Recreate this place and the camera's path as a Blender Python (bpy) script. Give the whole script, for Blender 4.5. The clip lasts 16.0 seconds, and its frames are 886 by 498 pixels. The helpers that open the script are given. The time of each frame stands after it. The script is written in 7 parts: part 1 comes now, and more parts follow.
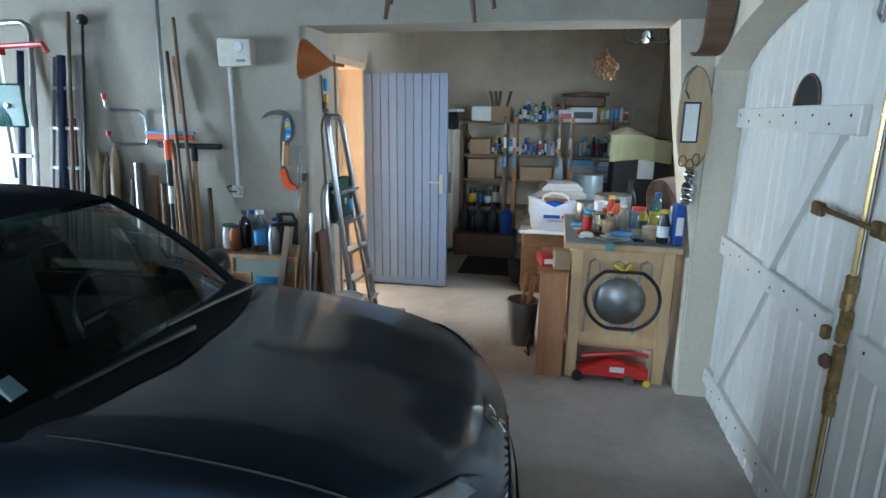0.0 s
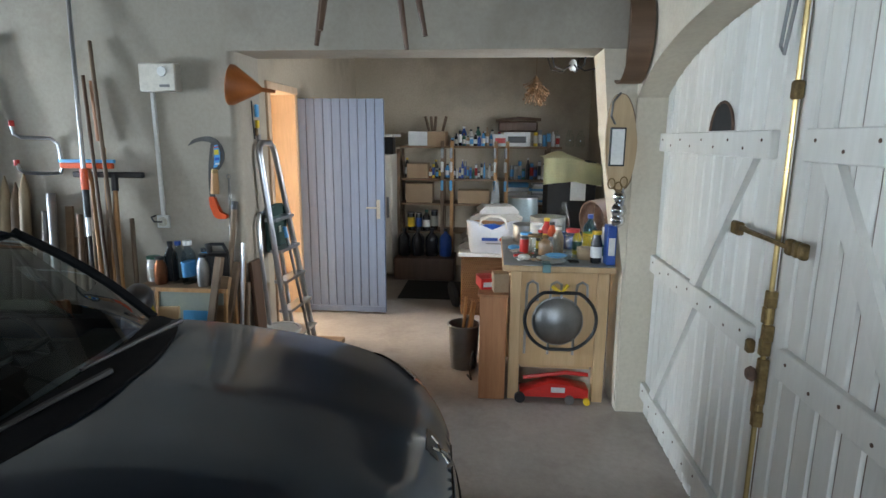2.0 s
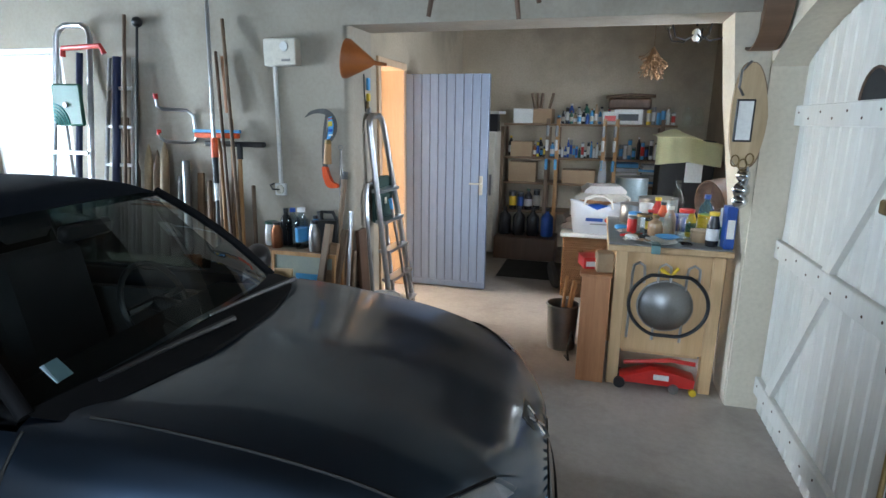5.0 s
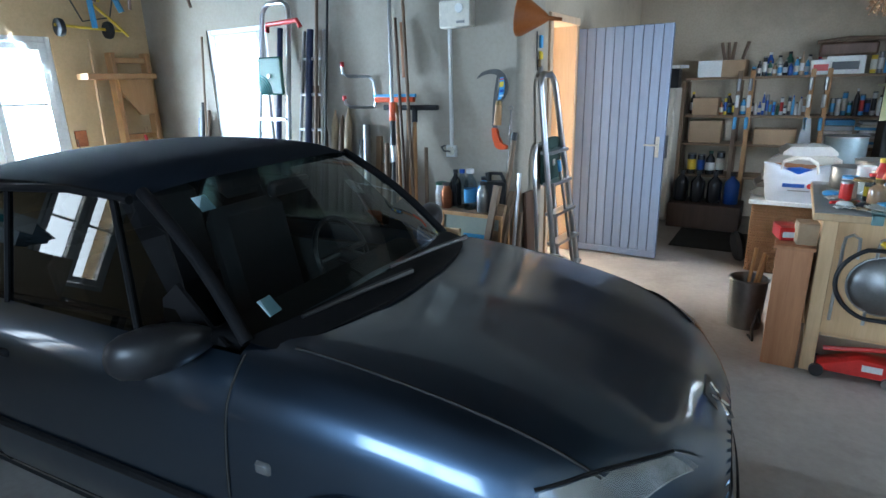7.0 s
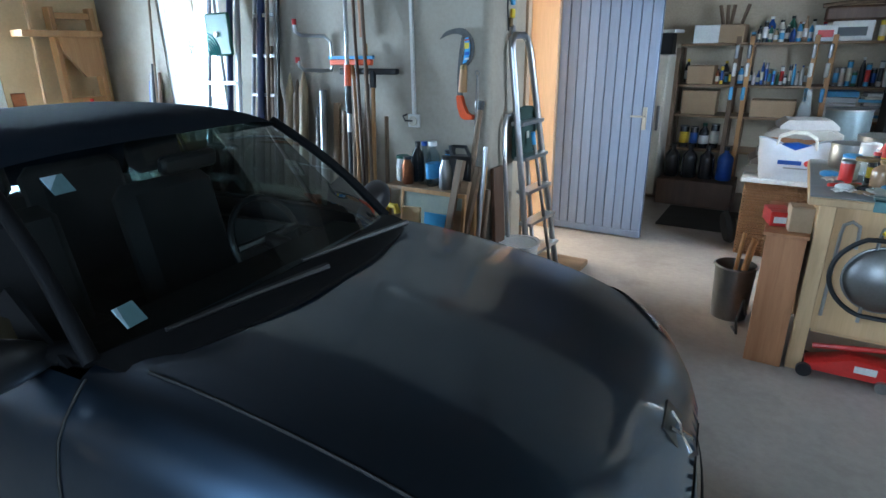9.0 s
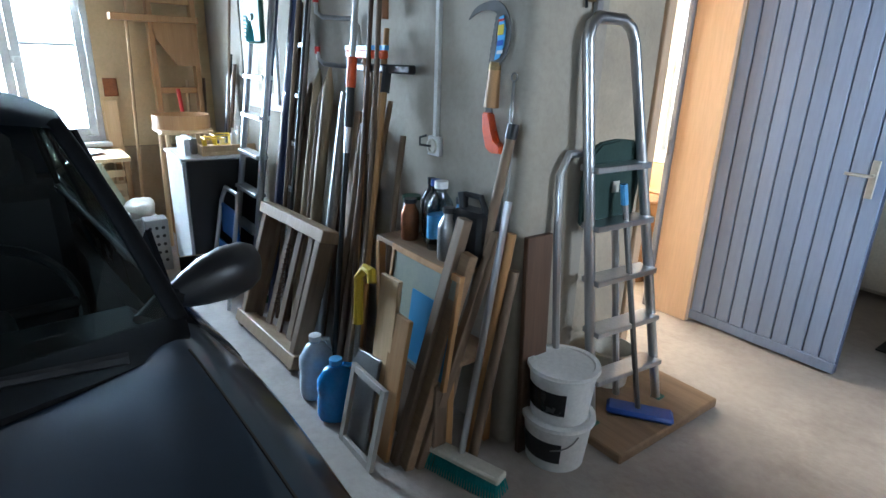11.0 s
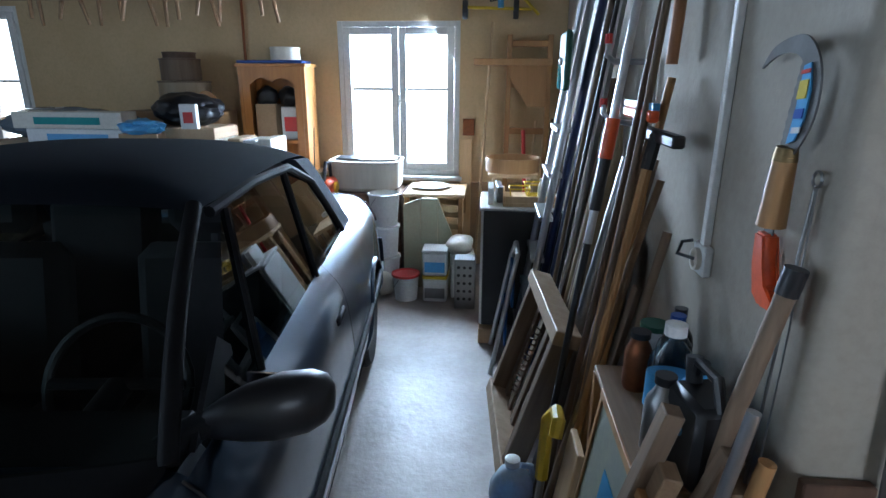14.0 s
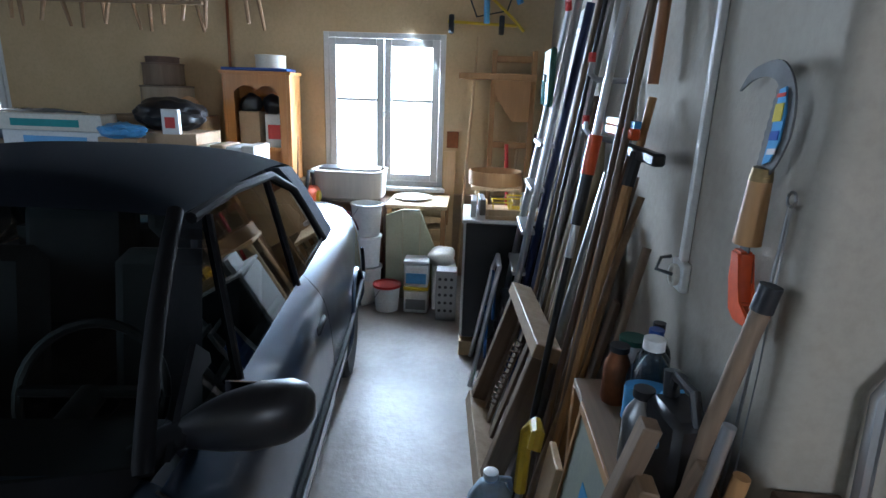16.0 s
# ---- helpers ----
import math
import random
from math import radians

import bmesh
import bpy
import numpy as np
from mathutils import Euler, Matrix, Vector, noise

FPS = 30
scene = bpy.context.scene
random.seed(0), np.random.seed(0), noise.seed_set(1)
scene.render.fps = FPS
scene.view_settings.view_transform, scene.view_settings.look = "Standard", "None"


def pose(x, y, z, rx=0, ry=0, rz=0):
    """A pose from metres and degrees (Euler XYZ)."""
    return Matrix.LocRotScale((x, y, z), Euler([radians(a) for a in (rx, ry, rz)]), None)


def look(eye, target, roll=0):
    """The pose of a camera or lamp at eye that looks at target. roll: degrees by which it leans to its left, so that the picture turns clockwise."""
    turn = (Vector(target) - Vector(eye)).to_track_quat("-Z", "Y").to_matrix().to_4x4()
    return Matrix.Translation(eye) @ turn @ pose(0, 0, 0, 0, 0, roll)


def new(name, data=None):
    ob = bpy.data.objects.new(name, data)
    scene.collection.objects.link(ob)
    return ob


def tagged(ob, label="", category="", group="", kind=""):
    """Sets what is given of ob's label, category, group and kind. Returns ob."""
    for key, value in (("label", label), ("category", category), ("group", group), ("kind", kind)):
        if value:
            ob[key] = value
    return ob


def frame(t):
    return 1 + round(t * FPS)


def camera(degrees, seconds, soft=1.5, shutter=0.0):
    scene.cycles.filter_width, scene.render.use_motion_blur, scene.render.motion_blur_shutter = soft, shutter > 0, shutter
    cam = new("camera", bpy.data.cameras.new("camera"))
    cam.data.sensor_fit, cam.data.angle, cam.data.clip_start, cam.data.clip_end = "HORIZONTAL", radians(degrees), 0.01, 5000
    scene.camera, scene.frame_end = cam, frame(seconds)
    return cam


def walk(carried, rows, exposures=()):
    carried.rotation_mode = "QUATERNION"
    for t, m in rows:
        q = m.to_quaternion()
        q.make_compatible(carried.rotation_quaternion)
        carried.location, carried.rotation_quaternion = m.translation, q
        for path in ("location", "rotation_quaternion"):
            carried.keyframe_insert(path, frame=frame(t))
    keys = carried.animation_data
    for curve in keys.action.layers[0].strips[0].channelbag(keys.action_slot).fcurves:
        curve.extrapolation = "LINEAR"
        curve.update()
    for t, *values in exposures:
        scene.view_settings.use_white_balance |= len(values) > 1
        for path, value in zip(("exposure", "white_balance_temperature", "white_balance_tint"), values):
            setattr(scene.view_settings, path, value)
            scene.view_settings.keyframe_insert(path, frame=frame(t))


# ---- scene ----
cam = camera(77.1, 16.0)
PATH = [
    (0, (-0.818, -3.383, 1.682), (-1.197, -1.477, 1.209), 0.7),
    (0.5, (-0.805, -3.37, 1.695), (-1.036, -1.42, 1.315), -0.8),
    (1, (-0.813, -3.365, 1.696), (-1.015, -1.412, 1.318), -0.7),
    (1.5, (-0.814, -3.359, 1.695), (-0.982, -1.404, 1.31), -0.2),
    (2, (-0.808, -3.35, 1.691), (-0.981, -1.396, 1.301), 0.4),
    (2.5, (-0.818, -3.356, 1.693), (-0.994, -1.404, 1.294), 0.9),
    (3, (-0.816, -3.355, 1.688), (-0.989, -1.405, 1.278), 0.7),
    (3.2, (-0.817, -3.353, 1.691), (-0.966, -1.401, 1.281), 1.1),
    (5.3, (-0.83, -3.358, 1.633), (-1.49, -1.532, 1.152), 0.4),
    (5.5, (-0.833, -3.362, 1.631), (-1.597, -1.588, 1.112), 0.0),
    (6, (-0.855, -3.384, 1.63), (-1.792, -1.697, 1.106), 0.0),
    (6.5, (-0.861, -3.394, 1.627), (-1.847, -1.734, 1.107), -0.4),
    (7, (-0.875, -3.372, 1.618), (-1.894, -1.749, 1.045), -1.5),
    (7.5, (-0.925, -3.324, 1.601), (-1.894, -1.698, 0.956), -0.7),
    (8, (-0.95, -3.265, 1.579), (-1.778, -1.573, 0.907), -0.8),
    (8.5, (-0.909, -3.17, 1.587), (-1.749, -1.49, 0.899), -0.7),
    (8.7, (-0.889, -3.121, 1.595), (-1.776, -1.465, 0.909), -0.8),
    (10.8, (-0.980, -1.518, 1.502), (-2.470, -0.337, 0.870), 1.3),
    (11, (-0.998, -1.371, 1.489), (-2.516, -0.235, 0.854), 1.9),
    (11.5, (-1.094, -1.111, 1.564), (-2.809, -0.357, 0.864), 1.9),
    (12, (-1.284, -0.88, 1.593), (-3.079, -0.288, 0.941), 1.3),
    (12.5, (-1.371, -0.696, 1.614), (-3.253, -0.433, 0.991), 1.1),
    (13, (-1.398, -0.585, 1.589), (-3.284, -0.67, 0.928), 1.3),
    (13.5, (-1.424, -0.566, 1.611), (-3.323, -0.718, 1.0), 0.5),
    (14, (-1.43, -0.58, 1.614), (-3.335, -0.743, 1.029), 0.3),
    (14.5, (-1.433, -0.568, 1.608), (-3.339, -0.673, 1.012), 0.2),
    (15, (-1.42, -0.572, 1.619), (-3.338, -0.669, 1.059), 0.3),
    (15.5, (-1.421, -0.588, 1.615), (-3.339, -0.714, 1.062), 1.2),
    (16, (-1.423, -0.585, 1.615), (-3.346, -0.682, 1.071), 2.0),
]
GAP = [(9.75, (-0.80, -2.33, 1.53), (-2.06, -0.93, 0.87), 0.0)]
walk(cam, [(t, look(e, g, r)) for t, e, g, r in sorted(PATH + GAP)],
     exposures=[(0.0, -0.30, 5550, 4), (0.8, -0.32, 6300, 9), (3.2, -0.32, 6400, 10), (5.5, -0.08, 5850, 8), (8.7, -0.18, 5350, 4), (11.0, -0.24, 5600, 7), (12.5, -0.78, 5500, 9), (16.0, -0.86, 5750, 12)])

# ---- world and daylight ----
world = bpy.data.worlds.new("sky")
scene.world = world
world.use_nodes = True
wn = world.node_tree
sky = wn.nodes.new("ShaderNodeTexSky")
sky.sky_type, sky.sun_disc = "NISHITA", False
sky.sun_elevation, sky.sun_rotation = radians(38), radians(-60)
wn.links.new(sky.outputs[0], wn.nodes["Background"].inputs[0])
wn.nodes["Background"].inputs[1].default_value = 0.12


def lamp(name, kind, m, energy, colour, size=1.0, size_y=1.0):
    data = bpy.data.lights.new(name, kind)
    data.energy, data.color = energy, colour
    if kind == "AREA":
        data.shape, data.size, data.size_y = "RECTANGLE", size, size_y
    else:
        data.angle = radians(0.5)
    ob = new(name, data)
    ob.matrix_world = m
    return ob


SUN_FROM = Vector((-math.sin(radians(60)) * math.cos(radians(38)), math.cos(radians(60)) * math.cos(radians(38)), math.sin(radians(38))))
lamp("sun", "SUN", look(SUN_FROM * 20, (0, 0, 0)), 4.0, (1, 0.93, 0.82))
# daylight standing in the openings
lamp("west_window_light", "AREA", look((-6.50, -1.36, 1.52), (-3.2, -2.45, 0.8)), 540, (0.72, 0.87, 1.0), 1.0, 1.2)
lamp("garden_window_light", "AREA", look((-5.02, 0.36, 1.62), (-5.02, -3, 1.3)), 26, (0.8, 0.9, 1.0), 0.74, 0.95)
lamp("south_window_light", "AREA", look((-1.55, -6.05, 1.82), (-1.5, 0, 1.4)), 92, (0.60, 0.80, 1.0), 1.8, 1.1)
# fill lamp in an added, unseen opening, for the highlight on the car's wing
lamp("east_door_light", "AREA", look((0.12, -4.95, 1.2), (-3.0, -4.6, 1.0)), 16, (0.62, 0.81, 1.0), 1.6, 2.0)
# fill lamp in an added, unseen window, to brighten the store room
lamp("store_window_light", "AREA", look((0.55, 1.2, 1.55), (-1.6, 1.6, 1.0)), 122, (0.84, 0.92, 1.0), 0.95, 1.0)
lamp("annex_light", "AREA", look((-4.36, 1.75, 1.45), (-2.6, 1.6, 0.9)), 230, (1.0, 0.83, 0.60), 1.3, 1.2)


# ---- building helpers ----
def box(bm, x0, x1, y0, y1, z0, z1, bev=0.0, m=None):
    r = bmesh.ops.create_cube(bm, size=1.0)
    vs = r["verts"]
    for v in vs:
        v.co = Vector((x0 if v.co.x < 0 else x1, y0 if v.co.y < 0 else y1, z0 if v.co.z < 0 else z1))
    if bev:
        es = {e for v in vs for e in v.link_edges}
        g = bmesh.ops.bevel(bm, geom=list(es), offset=bev, segments=1, affect="EDGES", profile=0.5)
        vs = list({v for f in g["faces"] for v in f.verts} | {v for v in vs if v.is_valid})
    if m is not None:
        bmesh.ops.transform(bm, matrix=m, verts=vs)
    return vs


def ring_faces(bm, rings, closed=True, cap=True):
    n = len(rings[0])
    for a, b in zip(rings, rings[1:]):
        for i in range(n if closed else n - 1):
            j = (i + 1) % n
            bm.faces.new((a[i], a[j], b[j], b[i]))
    if cap and closed:
        bm.faces.new(rings[0][::-1])
        bm.faces.new(rings[-1])


def tube(bm, pts, r, seg=8, cap=True, squash=1.0):
    """A round bar along points; r is one radius or one for each point."""
    pts = [Vector(p) for p in pts]
    rs = r if isinstance(r, (list, tuple)) else [r] * len(pts)
    up = None
    rings = []
    for i, p in enumerate(pts):
        d = (pts[min(i + 1, len(pts) - 1)] - pts[max(i - 1, 0)]).normalized()
        if up is None:
            up = d.orthogonal().normalized()
        up = (up - d * up.dot(d)).normalized()
        side = d.cross(up)
        rings.append([bm.verts.new(p + (up * math.cos(a) + side * math.sin(a) * squash) * rs[i])
                      for a in (math.tau * k / seg for k in range(seg))])
    ring_faces(bm, rings, True, cap)


def lathe(bm, prof, seg=24, at=(0, 0, 0), m=None):
    """A turned body: (radius, height) from bottom to top."""
    rings = []
    for r, z in prof:
        rings.append([bm.verts.new((at[0] + r * math.cos(a), at[1] + r * math.sin(a), at[2] + z))
                      for a in (math.tau * k / seg for k in range(seg))])
    ring_faces(bm, rings)
    if m is not None:
        bmesh.ops.transform(bm, matrix=m, verts=[v for q in rings for v in q])


def prism(bm, poly, axis, a, b):
    """A flat outline pulled along an axis from a to b."""
    def at(u, v, w):
        return {"x": (w, u, v), "y": (u, w, v), "z": (u, v, w)}[axis]
    lo = [bm.verts.new(at(u, v, a)) for u, v in poly]
    hi = [bm.verts.new(at(u, v, b)) for u, v in poly]
    bm.faces.new(lo)
    bm.faces.new(hi[::-1])
    n = len(poly)
    for i in range(n):
        j = (i + 1) % n
        bm.faces.new((lo[j], lo[i], hi[i], hi[j]))


def thing(name, label, category, m=None, group="", kind=""):
    ob = new(name)
    ob.empty_display_size = 0.05
    ob.matrix_world = m or Matrix()
    return tagged(ob, label, category, group, kind)


def mesh_of(name, bm, material, smooth=True):
    bmesh.ops.recalc_face_normals(bm, faces=bm.faces[:])
    me = bpy.data.meshes.new(name)
    bm.to_mesh(me)
    bm.free()
    me.materials.append(material)
    if smooth:
        me.shade_smooth()
        me.set_sharp_from_angle(angle=radians(38))
    return me


def part(name, bm, material, parent=None, label="", smooth=True, m=None):
    ob = new(name, mesh_of(name, bm, material, smooth))
    if parent is not None:
        ob.parent = parent
    if m is not None:
        ob.matrix_local = m
    if label:
        ob["label"] = label
    return ob


def single(name, bm, material, label, category, m=None, group="", kind="", smooth=True):
    ob = part(name, bm, material, None, "", smooth, m)
    return tagged(ob, label, category, group, kind)


def B():
    return bmesh.new()


# ---- materials ----
def material(name, colour, rough=0.6, metal=0.0, second=None, blend=0.5, scale=6.0, fine=60.0, bump=0.15,
             stretch=(1, 1, 1), stain=None, stain_scale=1.3, vary=0.0, coat=0.0, relief=0.002):
    mat = bpy.data.materials.new(name)
    mat.use_nodes = True
    nt = mat.node_tree
    bs = nt.nodes["Principled BSDF"]
    tc = nt.nodes.new("ShaderNodeTexCoord")
    mp = nt.nodes.new("ShaderNodeMapping")
    mp.inputs["Scale"].default_value = stretch
    nt.links.new(tc.outputs["Object"], mp.inputs["Vector"])

    def tex(s, detail, rough_n=0.6):
        n = nt.nodes.new("ShaderNodeTexNoise")
        n.inputs["Scale"].default_value, n.inputs["Detail"].default_value, n.inputs["Roughness"].default_value = s, detail, rough_n
        nt.links.new(mp.outputs[0], n.inputs["Vector"])
        return n

    def mix(fac, a, b):
        x = nt.nodes.new("ShaderNodeMix")
        x.data_type = "RGBA"
        for k, v in ((0, fac), (6, a), (7, b)):
            if hasattr(v, "is_linked"):
                nt.links.new(v, x.inputs[k])
            else:
                x.inputs[k].default_value = v if k == 0 else (*v, 1)
        return x.outputs[2]

    def ramp(v, a, b, top=1.0):
        x = nt.nodes.new("ShaderNodeMapRange")
        x.inputs[1].default_value, x.inputs[2].default_value, x.inputs[4].default_value = a, b, top
        nt.links.new(v, x.inputs[0])
        return x.outputs[0]

    big, small = tex(scale, 4), tex(fine, 3)
    second = second or tuple(c * 0.72 for c in colour)
    col = mix(ramp(big.outputs[0], 0.35, 0.7, blend), colour, second)
    col = mix(ramp(small.outputs[0], 0.4, 0.75, 0.35), col, tuple(c * 0.8 for c in second))
    if stain:
        n = tex(stain_scale, 5, 0.7)
        col = mix(ramp(n.outputs[0], 0.5, 0.72, 0.8), col, stain)
    if vary:
        oi = nt.nodes.new("ShaderNodeObjectInfo")
        hs = nt.nodes.new("ShaderNodeHueSaturation")
        nt.links.new(ramp(oi.outputs["Random"], 0, 1, 2 * vary), hs.inputs["Value"])
        add = nt.nodes.new("ShaderNodeMath")
        add.inputs[1].default_value = 1 - vary
        nt.links.new(hs.inputs["Value"].links[0].from_socket, add.inputs[0])
        nt.links.new(add.outputs[0], hs.inputs["Value"])
        nt.links.new(col, hs.inputs["Color"])
        col = hs.outputs[0]
    nt.links.new(col, bs.inputs["Base Color"])
    rr = nt.nodes.new("ShaderNodeMapRange")
    rr.inputs[3].default_value, rr.inputs[4].default_value = max(0.03, rough - 0.1), min(1, rough + 0.1)
    nt.links.new(big.outputs[0], rr.inputs[0])
    nt.links.new(rr.outputs[0], bs.inputs["Roughness"])
    bs.inputs["Metallic"].default_value = metal
    bs.inputs["Coat Weight"].default_value = coat
    bs.inputs["Coat Roughness"].default_value = 0.07
    if bump:
        bp = nt.nodes.new("ShaderNodeBump")
        bp.inputs["Strength"].default_value, bp.inputs["Distance"].default_value = bump, relief
        s = nt.nodes.new("ShaderNodeMath")
        s.operation = "ADD"
        nt.links.new(big.outputs[0], s.inputs[0])
        nt.links.new(small.outputs[0], s.inputs[1])
        nt.links.new(s.outputs[0], bp.inputs["Height"])
        nt.links.new(bp.outputs[0], bs.inputs["Normal"])
    return mat


def wood(name, colour, second, rough=0.55, axis="z", vary=0.12, scale=9.0, stain=None):
    st = {"x": (0.08, 1, 1), "y": (1, 0.08, 1), "z": (1, 1, 0.08)}[axis]
    return material(name, colour, rough, 0, second, 0.85, scale * 2, 90, 0.3, st, stain, 2.0, vary)


def glass(name, tint=(1, 1, 1), rough=0.0, alpha=0.25, ior=1.45):
    """Thin glazing: mostly clear, with the gloss of glass."""
    mat = bpy.data.materials.new(name)
    mat.use_nodes = True
    nt = mat.node_tree
    nt.nodes.remove(nt.nodes["Principled BSDF"])
    tr, gl, mx, lw, pw, fr = (nt.nodes.new(k) for k in ("ShaderNodeBsdfTransparent", "ShaderNodeBsdfGlossy", "ShaderNodeMixShader", "ShaderNodeLayerWeight", "ShaderNodeMath", "ShaderNodeMath"))
    tr.inputs[0].default_value = (*tint, 1)
    gl.inputs["Roughness"].default_value = rough
    lw.inputs[0].default_value = 0.5
    pw.operation, fr.operation = "POWER", "MULTIPLY_ADD"
    pw.inputs[1].default_value = 4.0
    fr.inputs[1].default_value, fr.inputs[2].default_value = 0.85, 0.045
    nt.links.new(lw.outputs["Facing"], pw.inputs[0])
    nt.links.new(pw.outputs[0], fr.inputs[0])
    nt.links.new(fr.outputs[0], mx.inputs[0])
    nt.links.new(tr.outputs[0], mx.inputs[1])
    nt.links.new(gl.outputs[0], mx.inputs[2])
    nt.links.new(mx.outputs[0], nt.nodes["Material Output"].inputs[0])
    return mat


def plain(name, colour, rough=0.5, metal=0.0, **kw):
    return material(name, colour, rough, metal, bump=0.05, blend=0.3, **kw)


def glow(name, colour, strength):
    mat = bpy.data.materials.new(name)
    mat.use_nodes = True
    nt = mat.node_tree
    em = nt.nodes.new("ShaderNodeEmission")
    em.inputs[0].default_value, em.inputs[1].default_value = (*colour, 1), strength
    nt.links.new(em.outputs[0], nt.nodes["Material Output"].inputs[0])
    return mat


PLASTER = material("plaster", (0.54, 0.465, 0.355), 0.9, 0, (0.42, 0.35, 0.255), 0.9, 1.2, 45, 0.4, stain=(0.30, 0.255, 0.20), stain_scale=0.8, relief=0.006)
RENDER = material("cement_render", (0.395, 0.355, 0.295), 0.9, 0, (0.31, 0.275, 0.22), 0.9, 1.2, 38, 0.3, stain=(0.235, 0.20, 0.16), stain_scale=0.9, relief=0.005)
PLASTER_WARM = material("ochre_plaster", (0.66, 0.485, 0.275), 0.85, 0, (0.56, 0.40, 0.215), 0.8, 1.6, 45, 0.3, relief=0.006)
LIME = material("limewash", (0.66, 0.60, 0.49), 0.85, 0, (0.55, 0.48, 0.37), 0.8, 1.5, 40, 0.3, relief=0.006)
CONCRETE = material("concrete", (0.42, 0.37, 0.33), 0.46, 0, (0.32, 0.28, 0.245), 0.9, 2.2, 26, 0.45, stain=(0.25, 0.21, 0.18), stain_scale=2.6, relief=0.006)
WHITE_WOOD = material("white_painted_wood", (0.68, 0.665, 0.62), 0.5, 0, (0.61, 0.595, 0.55), 0.6, 3, 50, 0.2, (1, 1, 0.15), stain=(0.57, 0.545, 0.49), stain_scale=2.2, vary=0.06)
BLUE_WOOD = material("blue_painted_wood", (0.26, 0.33, 0.47), 0.45, 0, (0.22, 0.28, 0.41), 0.7, 4, 60, 0.25, (1, 1, 0.12), vary=0.05)
WHITE_FRAME = plain("white_frame_paint", (0.78, 0.78, 0.76), 0.35)
PINE = wood("pine", (0.44, 0.24, 0.095), (0.33, 0.16, 0.055))
PINE_PALE = wood("pale_pine", (0.62, 0.43, 0.24), (0.52, 0.34, 0.17))
PINE_RED = wood("reddish_pine", (0.42, 0.20, 0.09), (0.30, 0.12, 0.05))
OLD_WOOD = wood("old_grey_wood", (0.20, 0.135, 0.085), (0.11, 0.07, 0.045), 0.7)
DARK_WOOD = wood("dark_brown_wood", (0.13, 0.07, 0.04), (0.07, 0.035, 0.02), 0.5)
WOOD_X = wood("long_wood", (0.28, 0.18, 0.10), (0.18, 0.11, 0.06), 0.6, "x")
ALU = material("aluminium", (0.62, 0.63, 0.65), 0.32, 1.0, (0.48, 0.49, 0.5), 0.6, 8, 80, 0.05, (1, 1, 0.1))
STEEL = material("dull_steel", (0.30, 0.30, 0.30), 0.42, 1.0, (0.25, 0.24, 0.23), 0.7, 10, 90, 0.1)
BRASS = material("aged_brass", (0.27, 0.19, 0.09), 0.58, 1.0, (0.11, 0.075, 0.04), 0.9, 20, 90, 0.2)
RUST = material("rusty_iron", (0.16, 0.10, 0.07), 0.7, 0.6, (0.08, 0.05, 0.04), 0.8, 20, 90, 0.3)
BLACK = plain("black_plastic", (0.012, 0.012, 0.014), 0.4)
BLACK_MATT = plain("matt_black", (0.02, 0.02, 0.02), 0.8)
WHITE = plain("white_plastic", (0.75, 0.75, 0.73), 0.4)
CREAM = plain("cream_plastic", (0.68, 0.64, 0.55), 0.45)
RED = plain("red_paint", (0.55, 0.025, 0.02), 0.35)
ORANGE = plain("orange_plastic", (0.75, 0.10, 0.02), 0.4)
BLUE = plain("blue_plastic", (0.015, 0.07, 0.32), 0.4)
LIGHT_BLUE = plain("light_blue_plastic", (0.10, 0.36, 0.68), 0.4)
GREEN = plain("dark_green_plastic", (0.02, 0.11, 0.07), 0.5)
TEAL = plain("teal_bristles", (0.02, 0.28, 0.28), 0.7)
YELLOW = plain("yellow_plastic", (0.75, 0.52, 0.03), 0.4)
CARD = material("cardboard", (0.40, 0.28, 0.17), 0.8, 0, (0.33, 0.22, 0.13), 0.7, 5, 60, 0.1, vary=0.15)
COPPER = material("tarnished_copper", (0.30, 0.11, 0.045), 0.45, 0.8, (0.17, 0.06, 0.03), 0.8, 8, 60, 0.1)
DARK_STEEL = material("dark_worn_steel", (0.10, 0.10, 0.10), 0.8, 0.3, (0.06, 0.055, 0.05), 0.8, 14, 90, 0.2)
NAVY = plain("navy_tube", (0.008, 0.018, 0.075), 0.4)

# ---- the setting ----
H = 2.95
# emission for added sheets that stand in for the daylight outside
OUT = glow("outdoor_glow", (1.0, 0.98, 0.95), 12.0)
PALE_EARTH = material("pale_gravel", (0.45, 0.40, 0.32), 0.9, 0, (0.34, 0.30, 0.24), 0.8, 2, 30, 0.3)


def slab(name, bm, mat, label, category, smooth=False):
    return single(name, bm, mat, label, category, kind="structure", smooth=smooth)


def wall_with_holes(bm, axis, a, b, u0, u1, z0, z1, holes):
    """A wall between a and b on its axis, with rectangular holes (u0, u1, z0, z1) that do not overlap in u."""
    def put(p0, p1, q0, q1):
        if p1 - p0 > 1e-4 and q1 - q0 > 1e-4:
            if axis == "x":
                box(bm, a, b, p0, p1, q0, q1)
            else:
                box(bm, p0, p1, a, b, q0, q1)
    cur = u0
    for h0, h1, k0, k1 in sorted(holes):
        put(cur, h0, z0, z1)
        put(h0, h1, z0, k0)
        put(h0, h1, k1, z1)
        cur = h1
    put(cur, u1, z0, z1)


